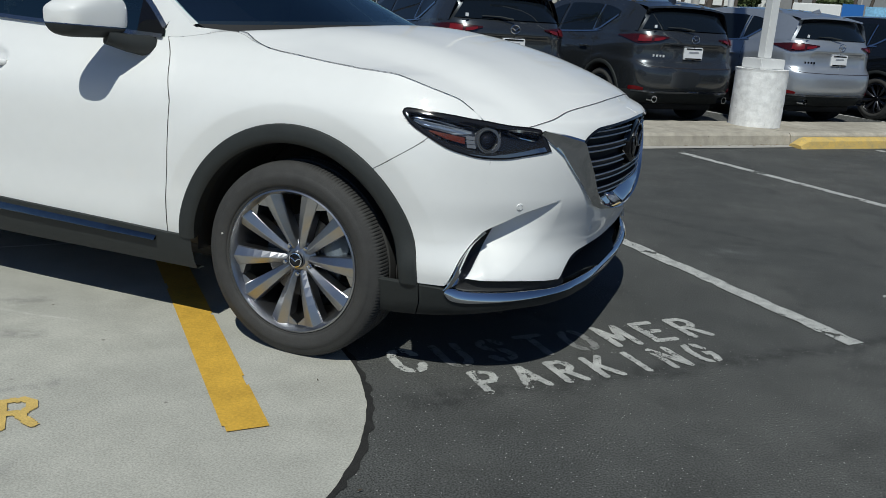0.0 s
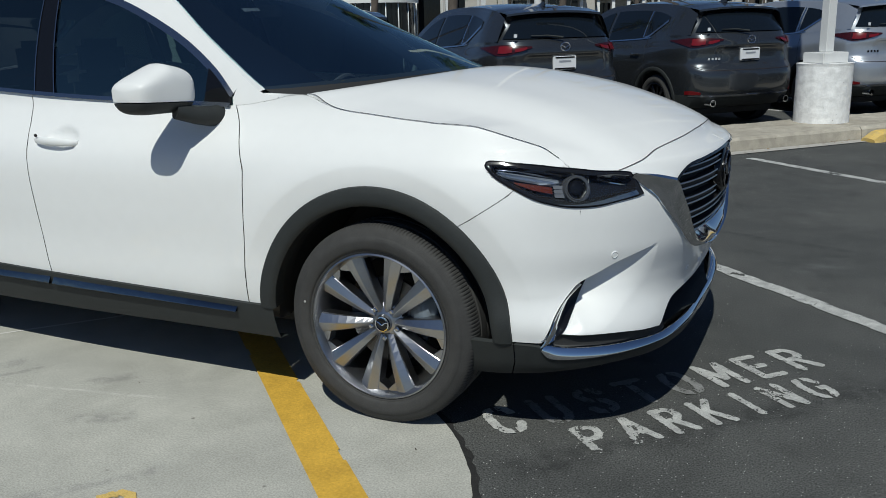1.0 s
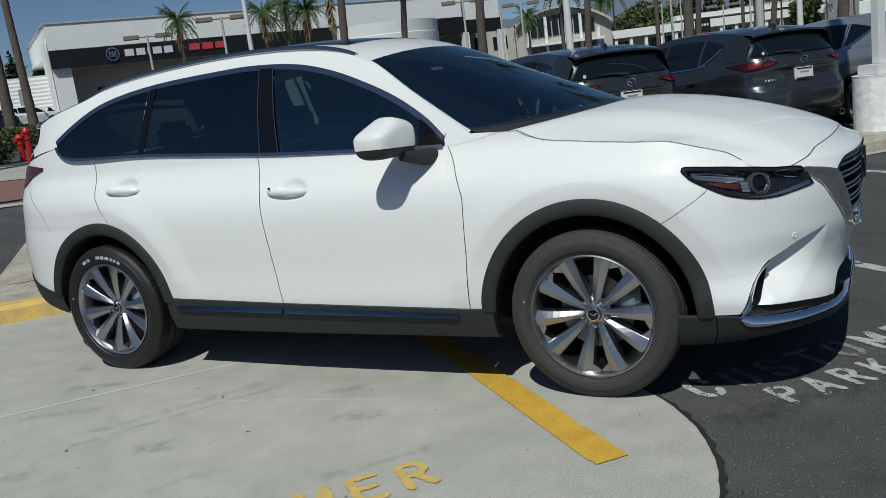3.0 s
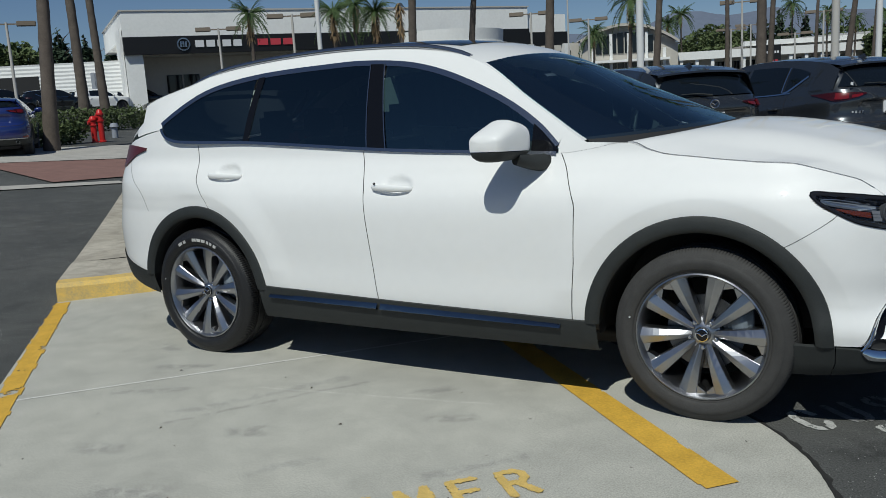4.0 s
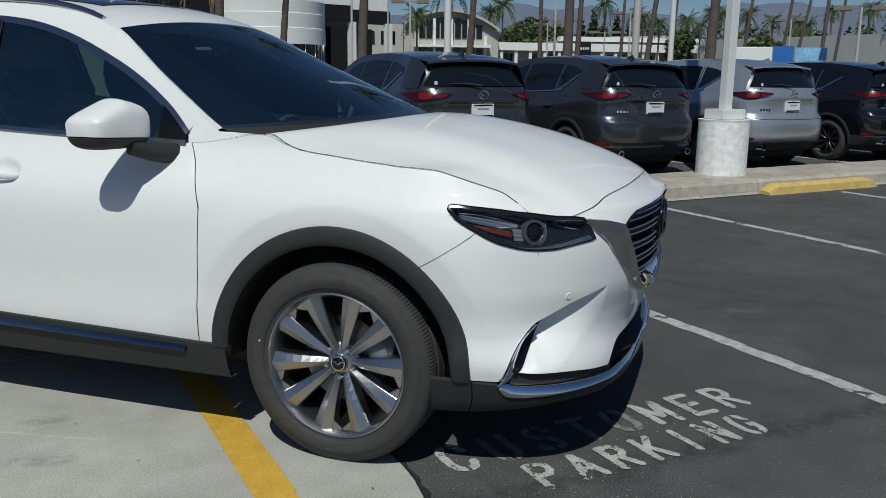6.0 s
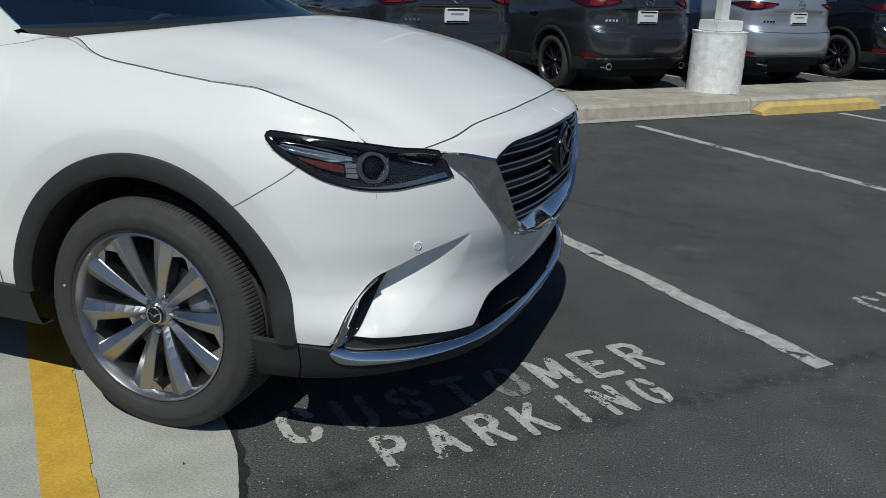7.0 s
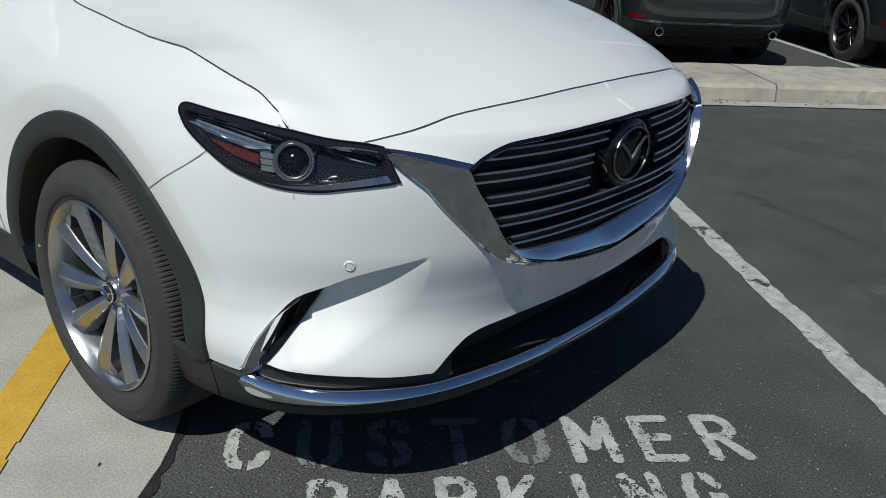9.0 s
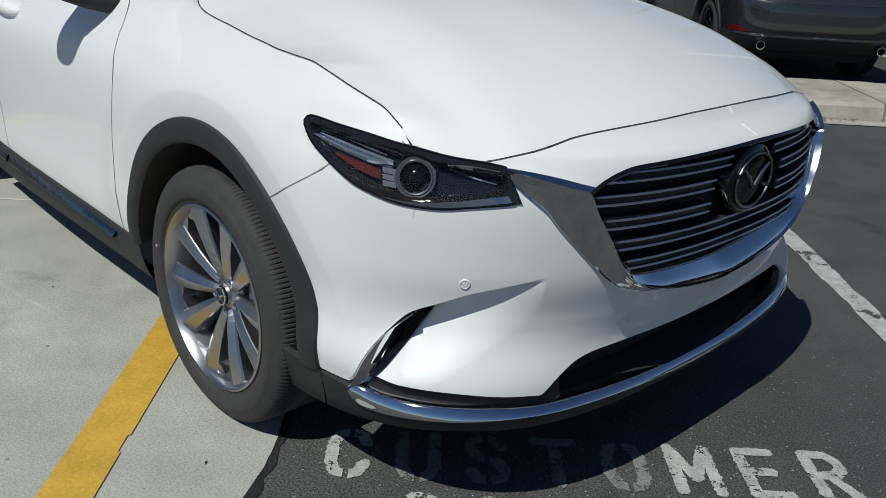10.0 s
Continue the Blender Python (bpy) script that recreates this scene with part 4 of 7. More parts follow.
def scoop_depth(s, z):
    top = SCOOP(s)
    if not 0.395 < s < 0.8 or z > top:
        return 0.0
    d = spline([(0.39, 0.0), (0.45, 0.020), (0.55, 0.062), (0.62, 0.082), (0.68, 0.078), (0.74, 0.05), (0.80, 0.0)], s)
    h = spline([(0.39, 0.12), (0.5, 0.19), (0.6, 0.18), (0.7, 0.09), (0.8, 0.03)], s)
    t = min(1, (top - z) / h)
    return d * (1 - t) ** 1.3


LAMP_FLOOR, LAMP_CEIL = (sorted(path_points(line, 80)) for line in (LAMP_LOW, LAMP_UP))


def lamp_inset(s, z):
    """How far inside the headlamp's outline a place lies."""
    if not 0.475 < s < 0.857:
        return 0.0
    lo = np.interp(s, [k[0] for k in LAMP_FLOOR], [k[1] for k in LAMP_FLOOR])
    hi = np.interp(s, [k[0] for k in LAMP_CEIL], [k[1] for k in LAMP_CEIL])
    return min(z - lo, hi - z, (0.857 - s) * 1.2, (s - 0.475) * 1.2)


def lamp_depth(s, z):
    """The pocket in the panels behind the headlamp."""
    return 0.07 * max(0.0, min(1.0, (lamp_inset(s, z) - 0.006) / 0.006))


def lamp_floor(s, z):
    """Height of the headlamp's dark inner face over the skin."""
    k = max(0.0, min(1.0, (lamp_inset(s, z) - 0.013) / 0.014))
    return 0.0045 - 0.032 * k * k * (3 - 2 * k)


def roof_edge():
    return table([(-3.74, 1.25), (-3.56, 1.355), (-3.38, 1.455), (-3.16, 1.565), (-2.9, 1.655), (-2.4, 1.708), (-1.85, 1.715), (-1.4, 1.675), (-1.13, 1.595), (-0.85, 1.41), (-0.70, 1.311), (-0.56, 1.218), (-0.52, 1.200), (-0.45, 1.196)], -3.8, -0.4)


ROOFLINE = roof_edge()
BELT = table([(-3.26, 1.36), (-3.20, 1.305), (-3.08, 1.275), (-2.6, 1.256), (-2.17, 1.230), (-1.6, 1.195), (-1.15, 1.177), (-0.66, 1.162)], -3.3, -0.6)
DLO = table([(-3.26, 1.362), (-3.15, 1.434), (-2.97, 1.531), (-2.77, 1.585), (-2.49, 1.619), (-2.1, 1.635), (-1.87, 1.637), (-1.58, 1.612), (-1.36, 1.560), (-1.145, 1.480), (-0.94, 1.383), (-0.77, 1.272), (-0.655, 1.163)], -3.3, -0.6)


def cabin(x, z, out=0.0):
    """A place on the cabin's flank."""
    d = z - S.top(x)
    x1 = max(x, SUV["xr"])
    y = S.width(x1, S.top(x1)) if x >= SUV["xr"] else -S.skin(at_side(S, x, S.top(x)), S.top(x)).y
    back = max(0.0, min(1.0, (-x - 2.5) / 0.8))
    return Vector((x, -(y - (0.30 + 0.12 * back) * d - 0.35 * d * d + out), z + out * 0.4))


ROOF_TAIL = table([(-3.6, 1.480), (-3.36, 1.540), (-3.1, 1.602), (-2.9, 1.657), (-2.8, 1.60), (-2.6, 1.0)], -3.7, -2.5)


def lerp_keys(keys):
    return lambda z: float(np.interp(z, [k[0] for k in keys], [k[1] for k in keys]))


def hero():
    car = thing("suv", "pearl white SUV parked across the pale concrete pad", "car")
    # cut lines, as s at each height
    side = S.s_side
    bumper_end = lerp_keys([(0.3, 1.03), (0.72, 1.03), (0.772, 0.947), (0.795, 0.920), (0.841, 0.8725), (0.905, 0.803), (0.966, 0.645), (1.03, 0.60)])
    door_front = lerp_keys([(0.38, side(-0.578)), (0.68, side(-0.553)), (0.935, side(-0.552)), (1.10, side(-0.617)), (1.16, side(-0.652))])
    door_mid = lerp_keys([(0.38, side(-1.632)), (0.74, side(-1.669)), (0.995, side(-1.701)), (1.10, side(-1.735)), (1.2, side(-1.768))])
    door_back = lerp_keys([(0.38, side(-2.40)), (0.6, side(-2.47)), (0.86, side(-2.80)), (0.96, side(-2.868)), (1.045, side(-2.92)), (1.26, side(-2.95))])
    sill = lambda s: 0.404 + 0.046 * max(0, min(1, (s - side(-0.57)) / (side(-2.46) - side(-0.57))))
    gap = 0.0022 / 3.3
    crown = lambda s: S.crown(s) - 0.001

    def skirt_top(s):
        return sill(s) if s < 2.05 else 0.45 + 0.13 * min(1, (s - 2.05) / 0.5)

    bm = panel(S, lambda z: 0.0, lambda z: bumper_end(z) - 0.0015, LIP, crown, 250, 170, lambda s, z: scoop_depth(s, z) + lamp_depth(s, z), SCOOP, open_top=True)
    # the grille's opening
    def in_grille(p):
        if p.x < 0.7:
            return False
        s = S.s_front(p.x, p.y, p.z)
        top = np.interp(s, [k[0] for k in GRILLE_TOP[::-1]], [k[1] for k in GRILLE_TOP[::-1]])
        low = np.interp(s, [k[0] for k in GRILLE_SIDE[::-1]], [k[1] for k in GRILLE_SIDE[::-1]])
        return s < 0.341 and low - 0.012 < p.z < top - 0.004
    bmesh.ops.delete(bm, geom=[f for f in bm.faces if in_grille(f.calc_center_median())], context="FACES")
    cut_arches(bm, S, 0.485)
    part("front_bumper", mirrored(bm), WHITE, car, "white front bumper with sharp scoops")
    wing = panel(S, lambda z: bumper_end(z) + 0.0015, lambda z: door_front(z) - gap, lambda s: 0.39, lambda s: S.crown(s) - 0.002, 130, 110, lamp_depth)
    pair("front_wing", cut_arches(wing, S, 0.485), WHITE, car)
    dip = lambda cx, cz: (lambda s, z: 0.026 * max(0.0, 1 - ((S.skin(s, z).x - cx) / 0.085) ** 2 - ((z - cz) / 0.042) ** 2) ** 0.7)
    front_doors = pair("front_door", panel(S, lambda z: door_front(z) + gap, lambda z: door_mid(z) - gap, sill, S.crown, 90, 80, dip(-1.50, 1.022)), WHITE, car)
    rear_doors = pair("rear_door", cut_arches(panel(S, lambda z: door_mid(z) + gap, lambda z: door_back(z) - gap, sill, S.crown, 100, 80, dip(-2.69, 1.088)), S, 0.485), WHITE, car)
    bm = panel(S, lambda z: door_back(z) + gap, lambda z: 3.0, skirt_top, S.crown, 130, 70)
    part("rear_body", mirrored(cut_arches(bm, S, 0.485)), WHITE, car)
    # bar handles in their dished cups
    for doors, hx, hz in ((front_doors, -1.53, 1.012), (rear_doors, -2.71, 1.074)):
        bm = bmesh.new()
        rows = []
        for t in np.linspace(0, 1, 15):
            x = hx - 0.125 + 0.25 * t
            base = S.on(side(x), hz - 0.008 * t, 0.0)
            o = 0.034 * math.sin(math.pi * min(1, max(0, t))) ** 0.35 - 0.004
            h = 0.017 * (0.55 + 0.45 * math.sin(math.pi * t) ** 0.4)
            ring = []
            for a in np.linspace(0, 2 * math.pi, 12, endpoint=False):
                ring.append(base + Vector((0, -o - 0.009 * math.cos(a), h * math.sin(a))))
            rows.append(ring)
        vs = sheet(bm, rows, close=True)
        bm.faces.new(vs[0])
        bm.faces.new(vs[-1])
        for door, b in zip(doors, (bm, flipped(bm))):
            h = part("handle", b, WHITE, door)
            if doors is front_doors:
                k = lathe(bmesh.new(), [(0.0, -0.002), (0.006, -0.002), (0.006, 0.004)], "y", 12)
                sy = -1 if door is front_doors[0] else 1
                c = S.on(side(-1.615), 1.013, 0.040)
                bmesh.ops.translate(k, verts=k.verts[:], vec=(c.x, c.y * -sy, c.z))
                part("key_button", k, GAP, door)

    # bonnet, laid between the wings, the scuttle and the nose
    corner = 0.6445
    edge = [S.on(s, S.crown(s)) for s in list(np.linspace(side(-0.355), 1.0, 26)) + list(np.linspace(1.0, corner, 60))[1:]]
    for p in edge:
        k = max(0.0, min(1.0, (-0.20 - p.x) / 0.14))
        p.y += 0.036 * k * k * (3 - 2 * k)
    nose_ = [S.on(s, S.crown(s)) for s in np.linspace(corner, 0, 36)]
    front = nose_ + [Vector((p.x, -p.y, p.z)) for p in nose_[-2::-1]]
    nf = len(front)
    back = []
    for k in range(nf):
        f = -1 + 2 * k / (nf - 1)
        back.append(Vector((edge[0].x + 0.30 * (1 - abs(f) ** 2.2), -f * edge[0].y, edge[0].z + 0.044 * (1 - f * f))))
    lens_ = [0.0]
    for a, b in zip(edge, edge[1:]):
        lens_.append(lens_[-1] + (b - a).length)
    rows = []
    for i, e in enumerate(edge):
        g = lens_[i] / lens_[-1]
        row = []
        for k in range(nf):
            h = -1 + 2 * k / (nf - 1)
            c = back[k].lerp(front[k], g)
            for sgn, q in ((-1, 0), (1, nf - 1)):
                w = max(0.0, h * sgn) ** 3
                d = e - back[0].lerp(front[0], g)
                c += Vector((d.x, d.y * (1 if sgn < 0 else -1), d.z)) * w
            c.z += 0.070 * (1 - abs(h) ** 3.0) * (4 * g * (1 - g)) ** 0.8 + 0.012 * math.exp(-((abs(h) - 0.62) / 0.14) ** 2) * (4 * g * (1 - g))
            row.append(c)
        rows.append([row[0] + Vector((0, 0.004, -0.02))] + row + [row[-1] + Vector((0, -0.004, -0.02))])
    lip_row = [S.on(s, S.crown(s) - 0.002, -0.010) for s in np.linspace(corner, 0, 36)]
    lip_row = lip_row + [Vector((p.x, -p.y, p.z)) for p in lip_row[-2::-1]]
    bm = bmesh.new()
    sheet(bm, rows + [[lip_row[0]] + lip_row + [lip_row[-1]]])
    part("bonnet", bm, WHITE, car)
    # the wing's flat top beside the bonnet and under the screen's corner
    bm = bmesh.new()
    strip = []
    for x in np.linspace(-0.70, -0.18, 24):
        o_ = S.on(side(x), S.crown(side(x)) - 0.001)
        i_ = Vector((x, -float(np.interp(x, [-0.70, -0.542, -0.355, -0.27, -0.18], [0.815, 0.806, 0.798, 0.822, 0.850])), float(np.interp(x, [-0.70, -0.60, -0.542, -0.355, -0.26, -0.18], [1.19, 1.20, 1.204, 1.198, 1.171, 1.147])) - 0.002))
        strip.append([o_, o_.lerp(i_, 0.5) + Vector((0, 0, 0.001)), i_, i_ + Vector((0, 0.02, -0.03))])
    sheet(bm, strip)
    pair("wing_top", bm, WHITE, car)
    # dark seam under the bonnet's edges
    seam = [S.on(s, S.crown(s) - 0.012, -0.008) for s in np.linspace(side(-0.34), 0.70, 80)]
    bm = bmesh.new()
    sheet(bm, [[p + Vector((0, 0, 0.011)) for p in seam], [p + Vector((-0.03, 0.035, 0.002)) for p in seam]])
    pair("bonnet_seal", bm, GAP, car)

    hood_line = [S.on(q_, S.crown(q_)) for q_ in np.linspace(0.524, 0, 40)]
    for pts_ in (edge[:-2], hood_line):
        bm = bmesh.new()
        rows_ = [[], []]
        for k_, p in enumerate(pts_):
            t_ = (pts_[min(k_ + 1, len(pts_) - 1)] - pts_[max(k_ - 1, 0)]).normalized()
            sd = t_.cross(Vector((0.15, -0.35, 1)).normalized()).normalized() * 0.0014
            rows_[0].append(p + sd + Vector((0, -0.001, 0.002)))
            rows_[1].append(p - sd + Vector((0, -0.001, 0.002)))
        sheet(bm, rows_)
        if pts_ is not hood_line:
            pair("bonnet_gap", bm, GAP, car)
        else:
            part("bonnet_gap", mirrored(bm), GAP, car)
    for line_ in ([(door_front(z), z) for z in np.linspace(0.41, 1.15, 14)], [(door_mid(z), z) for z in np.linspace(0.43, 1.185, 14)], [(door_back(z), z) for z in np.linspace(0.83, 1.24, 10)]):
        pair("panel_gap", ribbon(S.on, line_, 0.0027, 40, 0.0008), GAP, car)
    pair("bumper_gap", ribbon(S.on, [(0.803, 0.905), (0.838, 0.872), (0.8725, 0.841), (0.912, 0.804), (0.950, 0.768)], 0.0026, 20, 0.0008), GAP_GREY, car)
    # cabin: belt band, upper frame, roof, screens
    xs = np.linspace(-3.73, -0.46, 150)
    bm = bmesh.new()
    for lo, hi in ((lambda x: S.top(x) - 0.001, lambda x: BELT(x)), (lambda x: max(DLO(x), BELT(x)), lambda x: max(ROOFLINE(x), S.top(x) + 0.002))):
        grid = []
        for x in xs:
            z0, z1 = lo(x), hi(x)
            if x < -3.255 or x > -0.66:
                m_ = (S.top(x) + max(ROOFLINE(x), S.top(x) + 0.002)) / 2
                z0, z1 = (S.top(x) - 0.001, m_) if hi(x) < ROOFLINE(x) - 0.001 and lo(x) <= S.top(x) else (m_, max(ROOFLINE(x), S.top(x) + 0.002))
            grid.append([cabin(x, z0 + (max(z1, z0) - z0) * t) for t in np.linspace(0, 1, 6)])
        sheet(bm, grid)
    part("cabin_frame", mirrored(bm), WHITE, car)

    def top_edge(x):
        return cabin(x, max(S.top(x) + 0.002, ROOFLINE(x)))

    def roof_row(x, lift=0.0):
        e = top_edge(x)
        bow = 0.1 if x > -2.2 else -0.06
        high = ROOF_TAIL(x)
        if high > e.z:
            e = Vector((x, e.y * (1 - 0.5 * (high - e.z)), high))
        return [Vector((x + bow * (1 - f * f), -f * e.y, e.z + lift + 0.05 * (1 - abs(f) ** 2.6))) for f in np.linspace(-1, 1, 33)]

    bm = bmesh.new()
    sheet(bm, [roof_row(x) for x in np.linspace(-3.36, -1.13, 60)])
    part("roof", bm, WHITE, car)
    bm = bmesh.new()
    sheet(bm, [r[4:-4] for r in (roof_row(x, 0.004) for x in np.linspace(-2.15, -1.40, 16))])
    part("sunroof", bm, GLOSS_BLACK, car, "dark glass sunroof panel")
    # spoiler, tail screen and tail panel
    bm = bmesh.new()
    e = roof_row(-3.36)
    sheet(bm, [e, [Vector((p.x - 0.16, p.y * 0.99, p.z - 0.035)) for p in e], [Vector((p.x - 0.17, p.y * 0.99, p.z - 0.06)) for p in e], [Vector((p.x - 0.02, p.y * 0.97, p.z - 0.075)) for p in e]])
    part("spoiler", bm, WHITE, car)
    bm = bmesh.new()
    sheet(bm, [[top_edge(x).lerp(roof_row(x)[0], t) + Vector((0, 0.004, 0)) for t in (-0.05, 0.5, 1.0)] for x in np.linspace(-3.5, -2.82, 16)])
    pair("spoiler_cheek", bm, WHITE, car)
    rim_ = [S.on(s, S.crown(s)) for s in np.linspace(at_side(S, -3.55, 1.36), 3, 14)]
    low_row = rim_ + [Vector((p.x, -p.y, p.z)) for p in rim_[-2::-1]]
    hatch = []
    for x in np.linspace(-3.70, -2.86, 20):
        e = top_edge(x)
        hatch.append([Vector((x - 0.16 * (1 - f * f), -f * (e.y + 0.004), e.z - 0.003 + 0.03 * (1 - abs(f) ** 2.6))) for f in np.linspace(-1, 1, len(low_row))])
    bm = bmesh.new()
    sheet(bm, [low_row] + hatch)
    part("tail_screen", bm, PRIVACY_GLASS, car, "dark tinted rear window").visible_shadow = False
    bm = bmesh.new()
    grid = []
    for x in np.linspace(-1.13, -0.545, 24):
        e = top_edge(x)
        g = (x + 1.13) / 0.585
        grid.append([Vector((x + (0.1 + 0.36 * g) * (1 - abs(f) ** (2 + g)), -f * e.y * (0.985 - 0.020 * g ** 4), e.z + 0.003 + (0.05 - 0.018 * g) * (1 - abs(f) ** 2.4))) for f in np.linspace(-1, 1, 33)])
    sheet(bm, grid)
    foot = bmesh.new()
    sheet(foot, [[top_edge(x), top_edge(x).lerp(row[0] + Vector((0, 0, 0.003)), 0.5), row[0] + Vector((0, 0.012, 0.004))] for x, row in list(zip(np.linspace(-1.13, -0.545, 24), grid))])
    pair("pillar_foot", foot, WHITE, car)
    screen = part("windscreen", bm, SCREEN_GLASS, car, "blue-tinted windscreen")
    screen.visible_shadow = False
    for rows_f in ([r[:4] for r in grid], [r[-4:] for r in grid], [r[3:-3] for r in grid[-2:]]):
        bm = bmesh.new()
        sheet(bm, [[p + Vector((-0.003, 0, -0.003)) for p in r] for r in rows_f])
        part("screen_border", bm, GLOSS_BLACK, screen, "black printed border of the glass")
    lining = bmesh.new()
    sheet(lining, [[top_edge(x) + Vector((0, 0.012, -0.012)), row[0] + Vector((0, 0.03, -0.006)), row[0] + Vector((-0.03, 0.05, -0.06))] for x, row in zip(np.linspace(-1.13, -0.545, 24), grid)])
    pair("pillar_lining", lining, TRIM_DARK, car)
    bm = bmesh.new()
    sheet(bm, [[p + Vector((0, 0, -0.004)) for p in grid[-2]], [p + Vector((0.10, 0, -0.035)) for p in grid[-1]], [p + Vector((0.24, 0, -0.075)) for p in grid[-1]]])
    part("scuttle", bm, INTAKE_BLACK, car, "black plastic scuttle panel")
    for y0, y1, x0, x1 in ((-0.62, 0.02, -0.42, -0.30), (0.06, 0.66, -0.33, -0.44)):
        bm = bmesh.new()
        row = lambda y, k: Vector((np.interp(abs(y), [0, 0.4, 0.85], [-0.10, -0.16, -0.44]) + k, y, np.interp(abs(y), [0, 0.85], [1.238, 1.205]) + 0.016))
        tube(bm, [row(y, -0.02) for y in np.linspace(y0, y1, 8)], [0.006] + [0.009] * 6 + [0.004], 6)
        part("wiper", bm, BLACK_PLASTIC, car)

    # side glass, pillar blanks and bright surround
    def pane(x0, x1, lo_in=0.004, hi_in=0.004, n=40, out=0.003):
        bm = bmesh.new()
        grid = []
        for t in np.linspace(0, 1, n):
            col = []
            for k in np.linspace(0, 1, 8):
                x = x0 + (x1 - x0) * t
                x = min(x, -0.662)
                z0, z1 = BELT(x) + lo_in - 0.01, DLO(x) - hi_in + 0.01
                col.append(cabin(x, z0 + max(0.0, z1 - z0) * k, out))
            grid.append(col)
        sheet(bm, grid)
        return bm

    for name, x0, x1, m_ in (("front_window", -1.70, -0.665, SIDE_GLASS), ("rear_window", -2.57, -1.75, PRIVACY_GLASS), ("quarter_window", -3.25, -2.60, PRIVACY_GLASS)):
        for p in pair(name, pane(x0, x1), m_, car):
            p.visible_shadow = name == "quarter_window"
    def slanted(b0, b1, t0, t1, out):
        """A strip of window from belt to roof, its foot and head given along the car."""
        bm = bmesh.new()
        grid = []
        for k in np.linspace(0, 1, 10):
            row = []
            for t in np.linspace(0, 1, 6):
                x = (b0 + (b1 - b0) * t) * (1 - k) + (t0 + (t1 - t0) * t) * k
                row.append(cabin(x, BELT(x) - 0.004 + (DLO(x) - BELT(x) + 0.008) * k, out))
            grid.append(row)
        sheet(bm, grid)
        return bm
    pair("centre_pillar", slanted(-1.738, -1.618, -1.808, -1.718, 0.006), GLOSS_BLACK, car, "gloss black door pillar trim")
    pair("window_divider", slanted(-2.612, -2.570, -2.582, -2.535, 0.006), GLOSS_BLACK, car)
    place = lambda x, z, o: cabin(x, z, o)
    xs_ = np.linspace(-3.255, -0.674, 60)
    line = [(x, BELT(x) - 0.006) for x in xs_]
    pair("belt_trim", ribbon(place, line, 0.017, 90, 0.009), SATIN_TRIM, car, "satin chrome strip under the windows")
    line = [(x, DLO(x) + 0.008) for x in xs_]
    pair("window_trim", ribbon(place, line, 0.030, 110, 0.007), SATIN_TRIM, car, "satin chrome strip over the windows")
    for b0, t0 in ((-1.738, -1.808), (-1.618, -1.718)):
        pair("pillar_strip", slanted(b0 - 0.003, b0 + 0.003, t0 - 0.003, t0 + 0.003, 0.009), SATIN_TRIM, car)
    bm = bmesh.new()
    grid = []
    for x in np.linspace(-0.80, -0.665, 8):
        grid.append([cabin(x, BELT(x) + max(0, DLO(x) - BELT(x)) * t, 0.008) for t in np.linspace(0, 1, 5)])
    sheet(bm, grid)
    pair("sail_panel", bm, GLOSS_BLACK, car)
    # roof rails and aerial fin
    bm = bmesh.new()
    pts = []
    for x in np.linspace(-3.1, -1.22, 30):
        e = top_edge(x)
        t = min(1, (x + 3.1) / 0.25, (-1.22 - x) / 0.3)
        pts.append(Vector((x, e.y * 0.962, e.z + 0.002 + 0.016 * max(0, t) ** 0.6)))
    tube(bm, pts, 0.015, 10)
    pair("roof_rail", bm, SATIN_TRIM, car, "satin grey roof rail")
    bm = bmesh.new()
    c = roof_row(-2.95)[16]
    sheet(bm, [[Vector((c.x - 0.09 + 0.18 * t + 0.05 * h, s_ * 0.028 * (1 - h) * math.sin(math.pi * (0.08 + 0.9 * t)), c.z - 0.004 + 0.065 * h * (1 - t) ** 0.7)) for t in np.linspace(0, 1, 9)] for s_, h in ((-1, 0), (-1, 0.6), (0, 1), (1, 0.6), (1, 0))])
    part("aerial_fin", bm, WHITE, car)

    # black cladding
    foot_z = table([(0.0, 0.262), (0.375, 0.280), (0.52, 0.283), (0.70, 0.266), (0.80, 0.253), (0.95, 0.237), (1.1, 0.24)], 0, 1.1)
    brow_z = table([(0.0, 0.312), (0.25, 0.338), (0.5, 0.342), (0.74, 0.340), (0.775, 0.352), (0.792, 0.372), (0.81, 0.381), (0.95, 0.384)], 0, 1.0)

    def skirt(s0, s1, n):
        bm = bmesh.new()
        sheet(bm, [[S.on(s, z, o) for z, o in ((foot_z(s), -0.08), (foot_z(s) + 0.006, -0.012), (foot_z(s) + 0.02, 0.0), ((foot_z(s) + brow_z(s)) / 2, 0.006), (brow_z(s) - 0.003, 0.006), (brow_z(s), -0.010))] for s in np.linspace(s0, s1, n)])
        return bm
    part("front_skirt", mirrored(skirt(0.0, 0.868, 80)), BLACK_PLASTIC, car, "grained black lower bumper skirt")
    pair("skirt_end", skirt(0.871, at_side(S, 0.335, 0.30), 16), BLACK_PLASTIC, car)
    bm = bmesh.new()
    sheet(bm, [[S.on(s, z, o) for z, o in ((0.338, -0.006), (0.352, -0.018), (0.380, -0.022), (0.430, -0.022))] for s in np.linspace(0.24, 0.765, 50)])
    pair("lip_recess", bm, INTAKE_BLACK, car)
    bm = bmesh.new()
    sheet(bm, [[S.on(s, z, o) for z, o in ((0.336, -0.004), (0.350, -0.05), (0.362, -0.10))] for s in np.linspace(0, 0.33, 24)])
    part("intake_shelf", mirrored(bm), BLACK_PLASTIC, car)
    bm = bmesh.new()
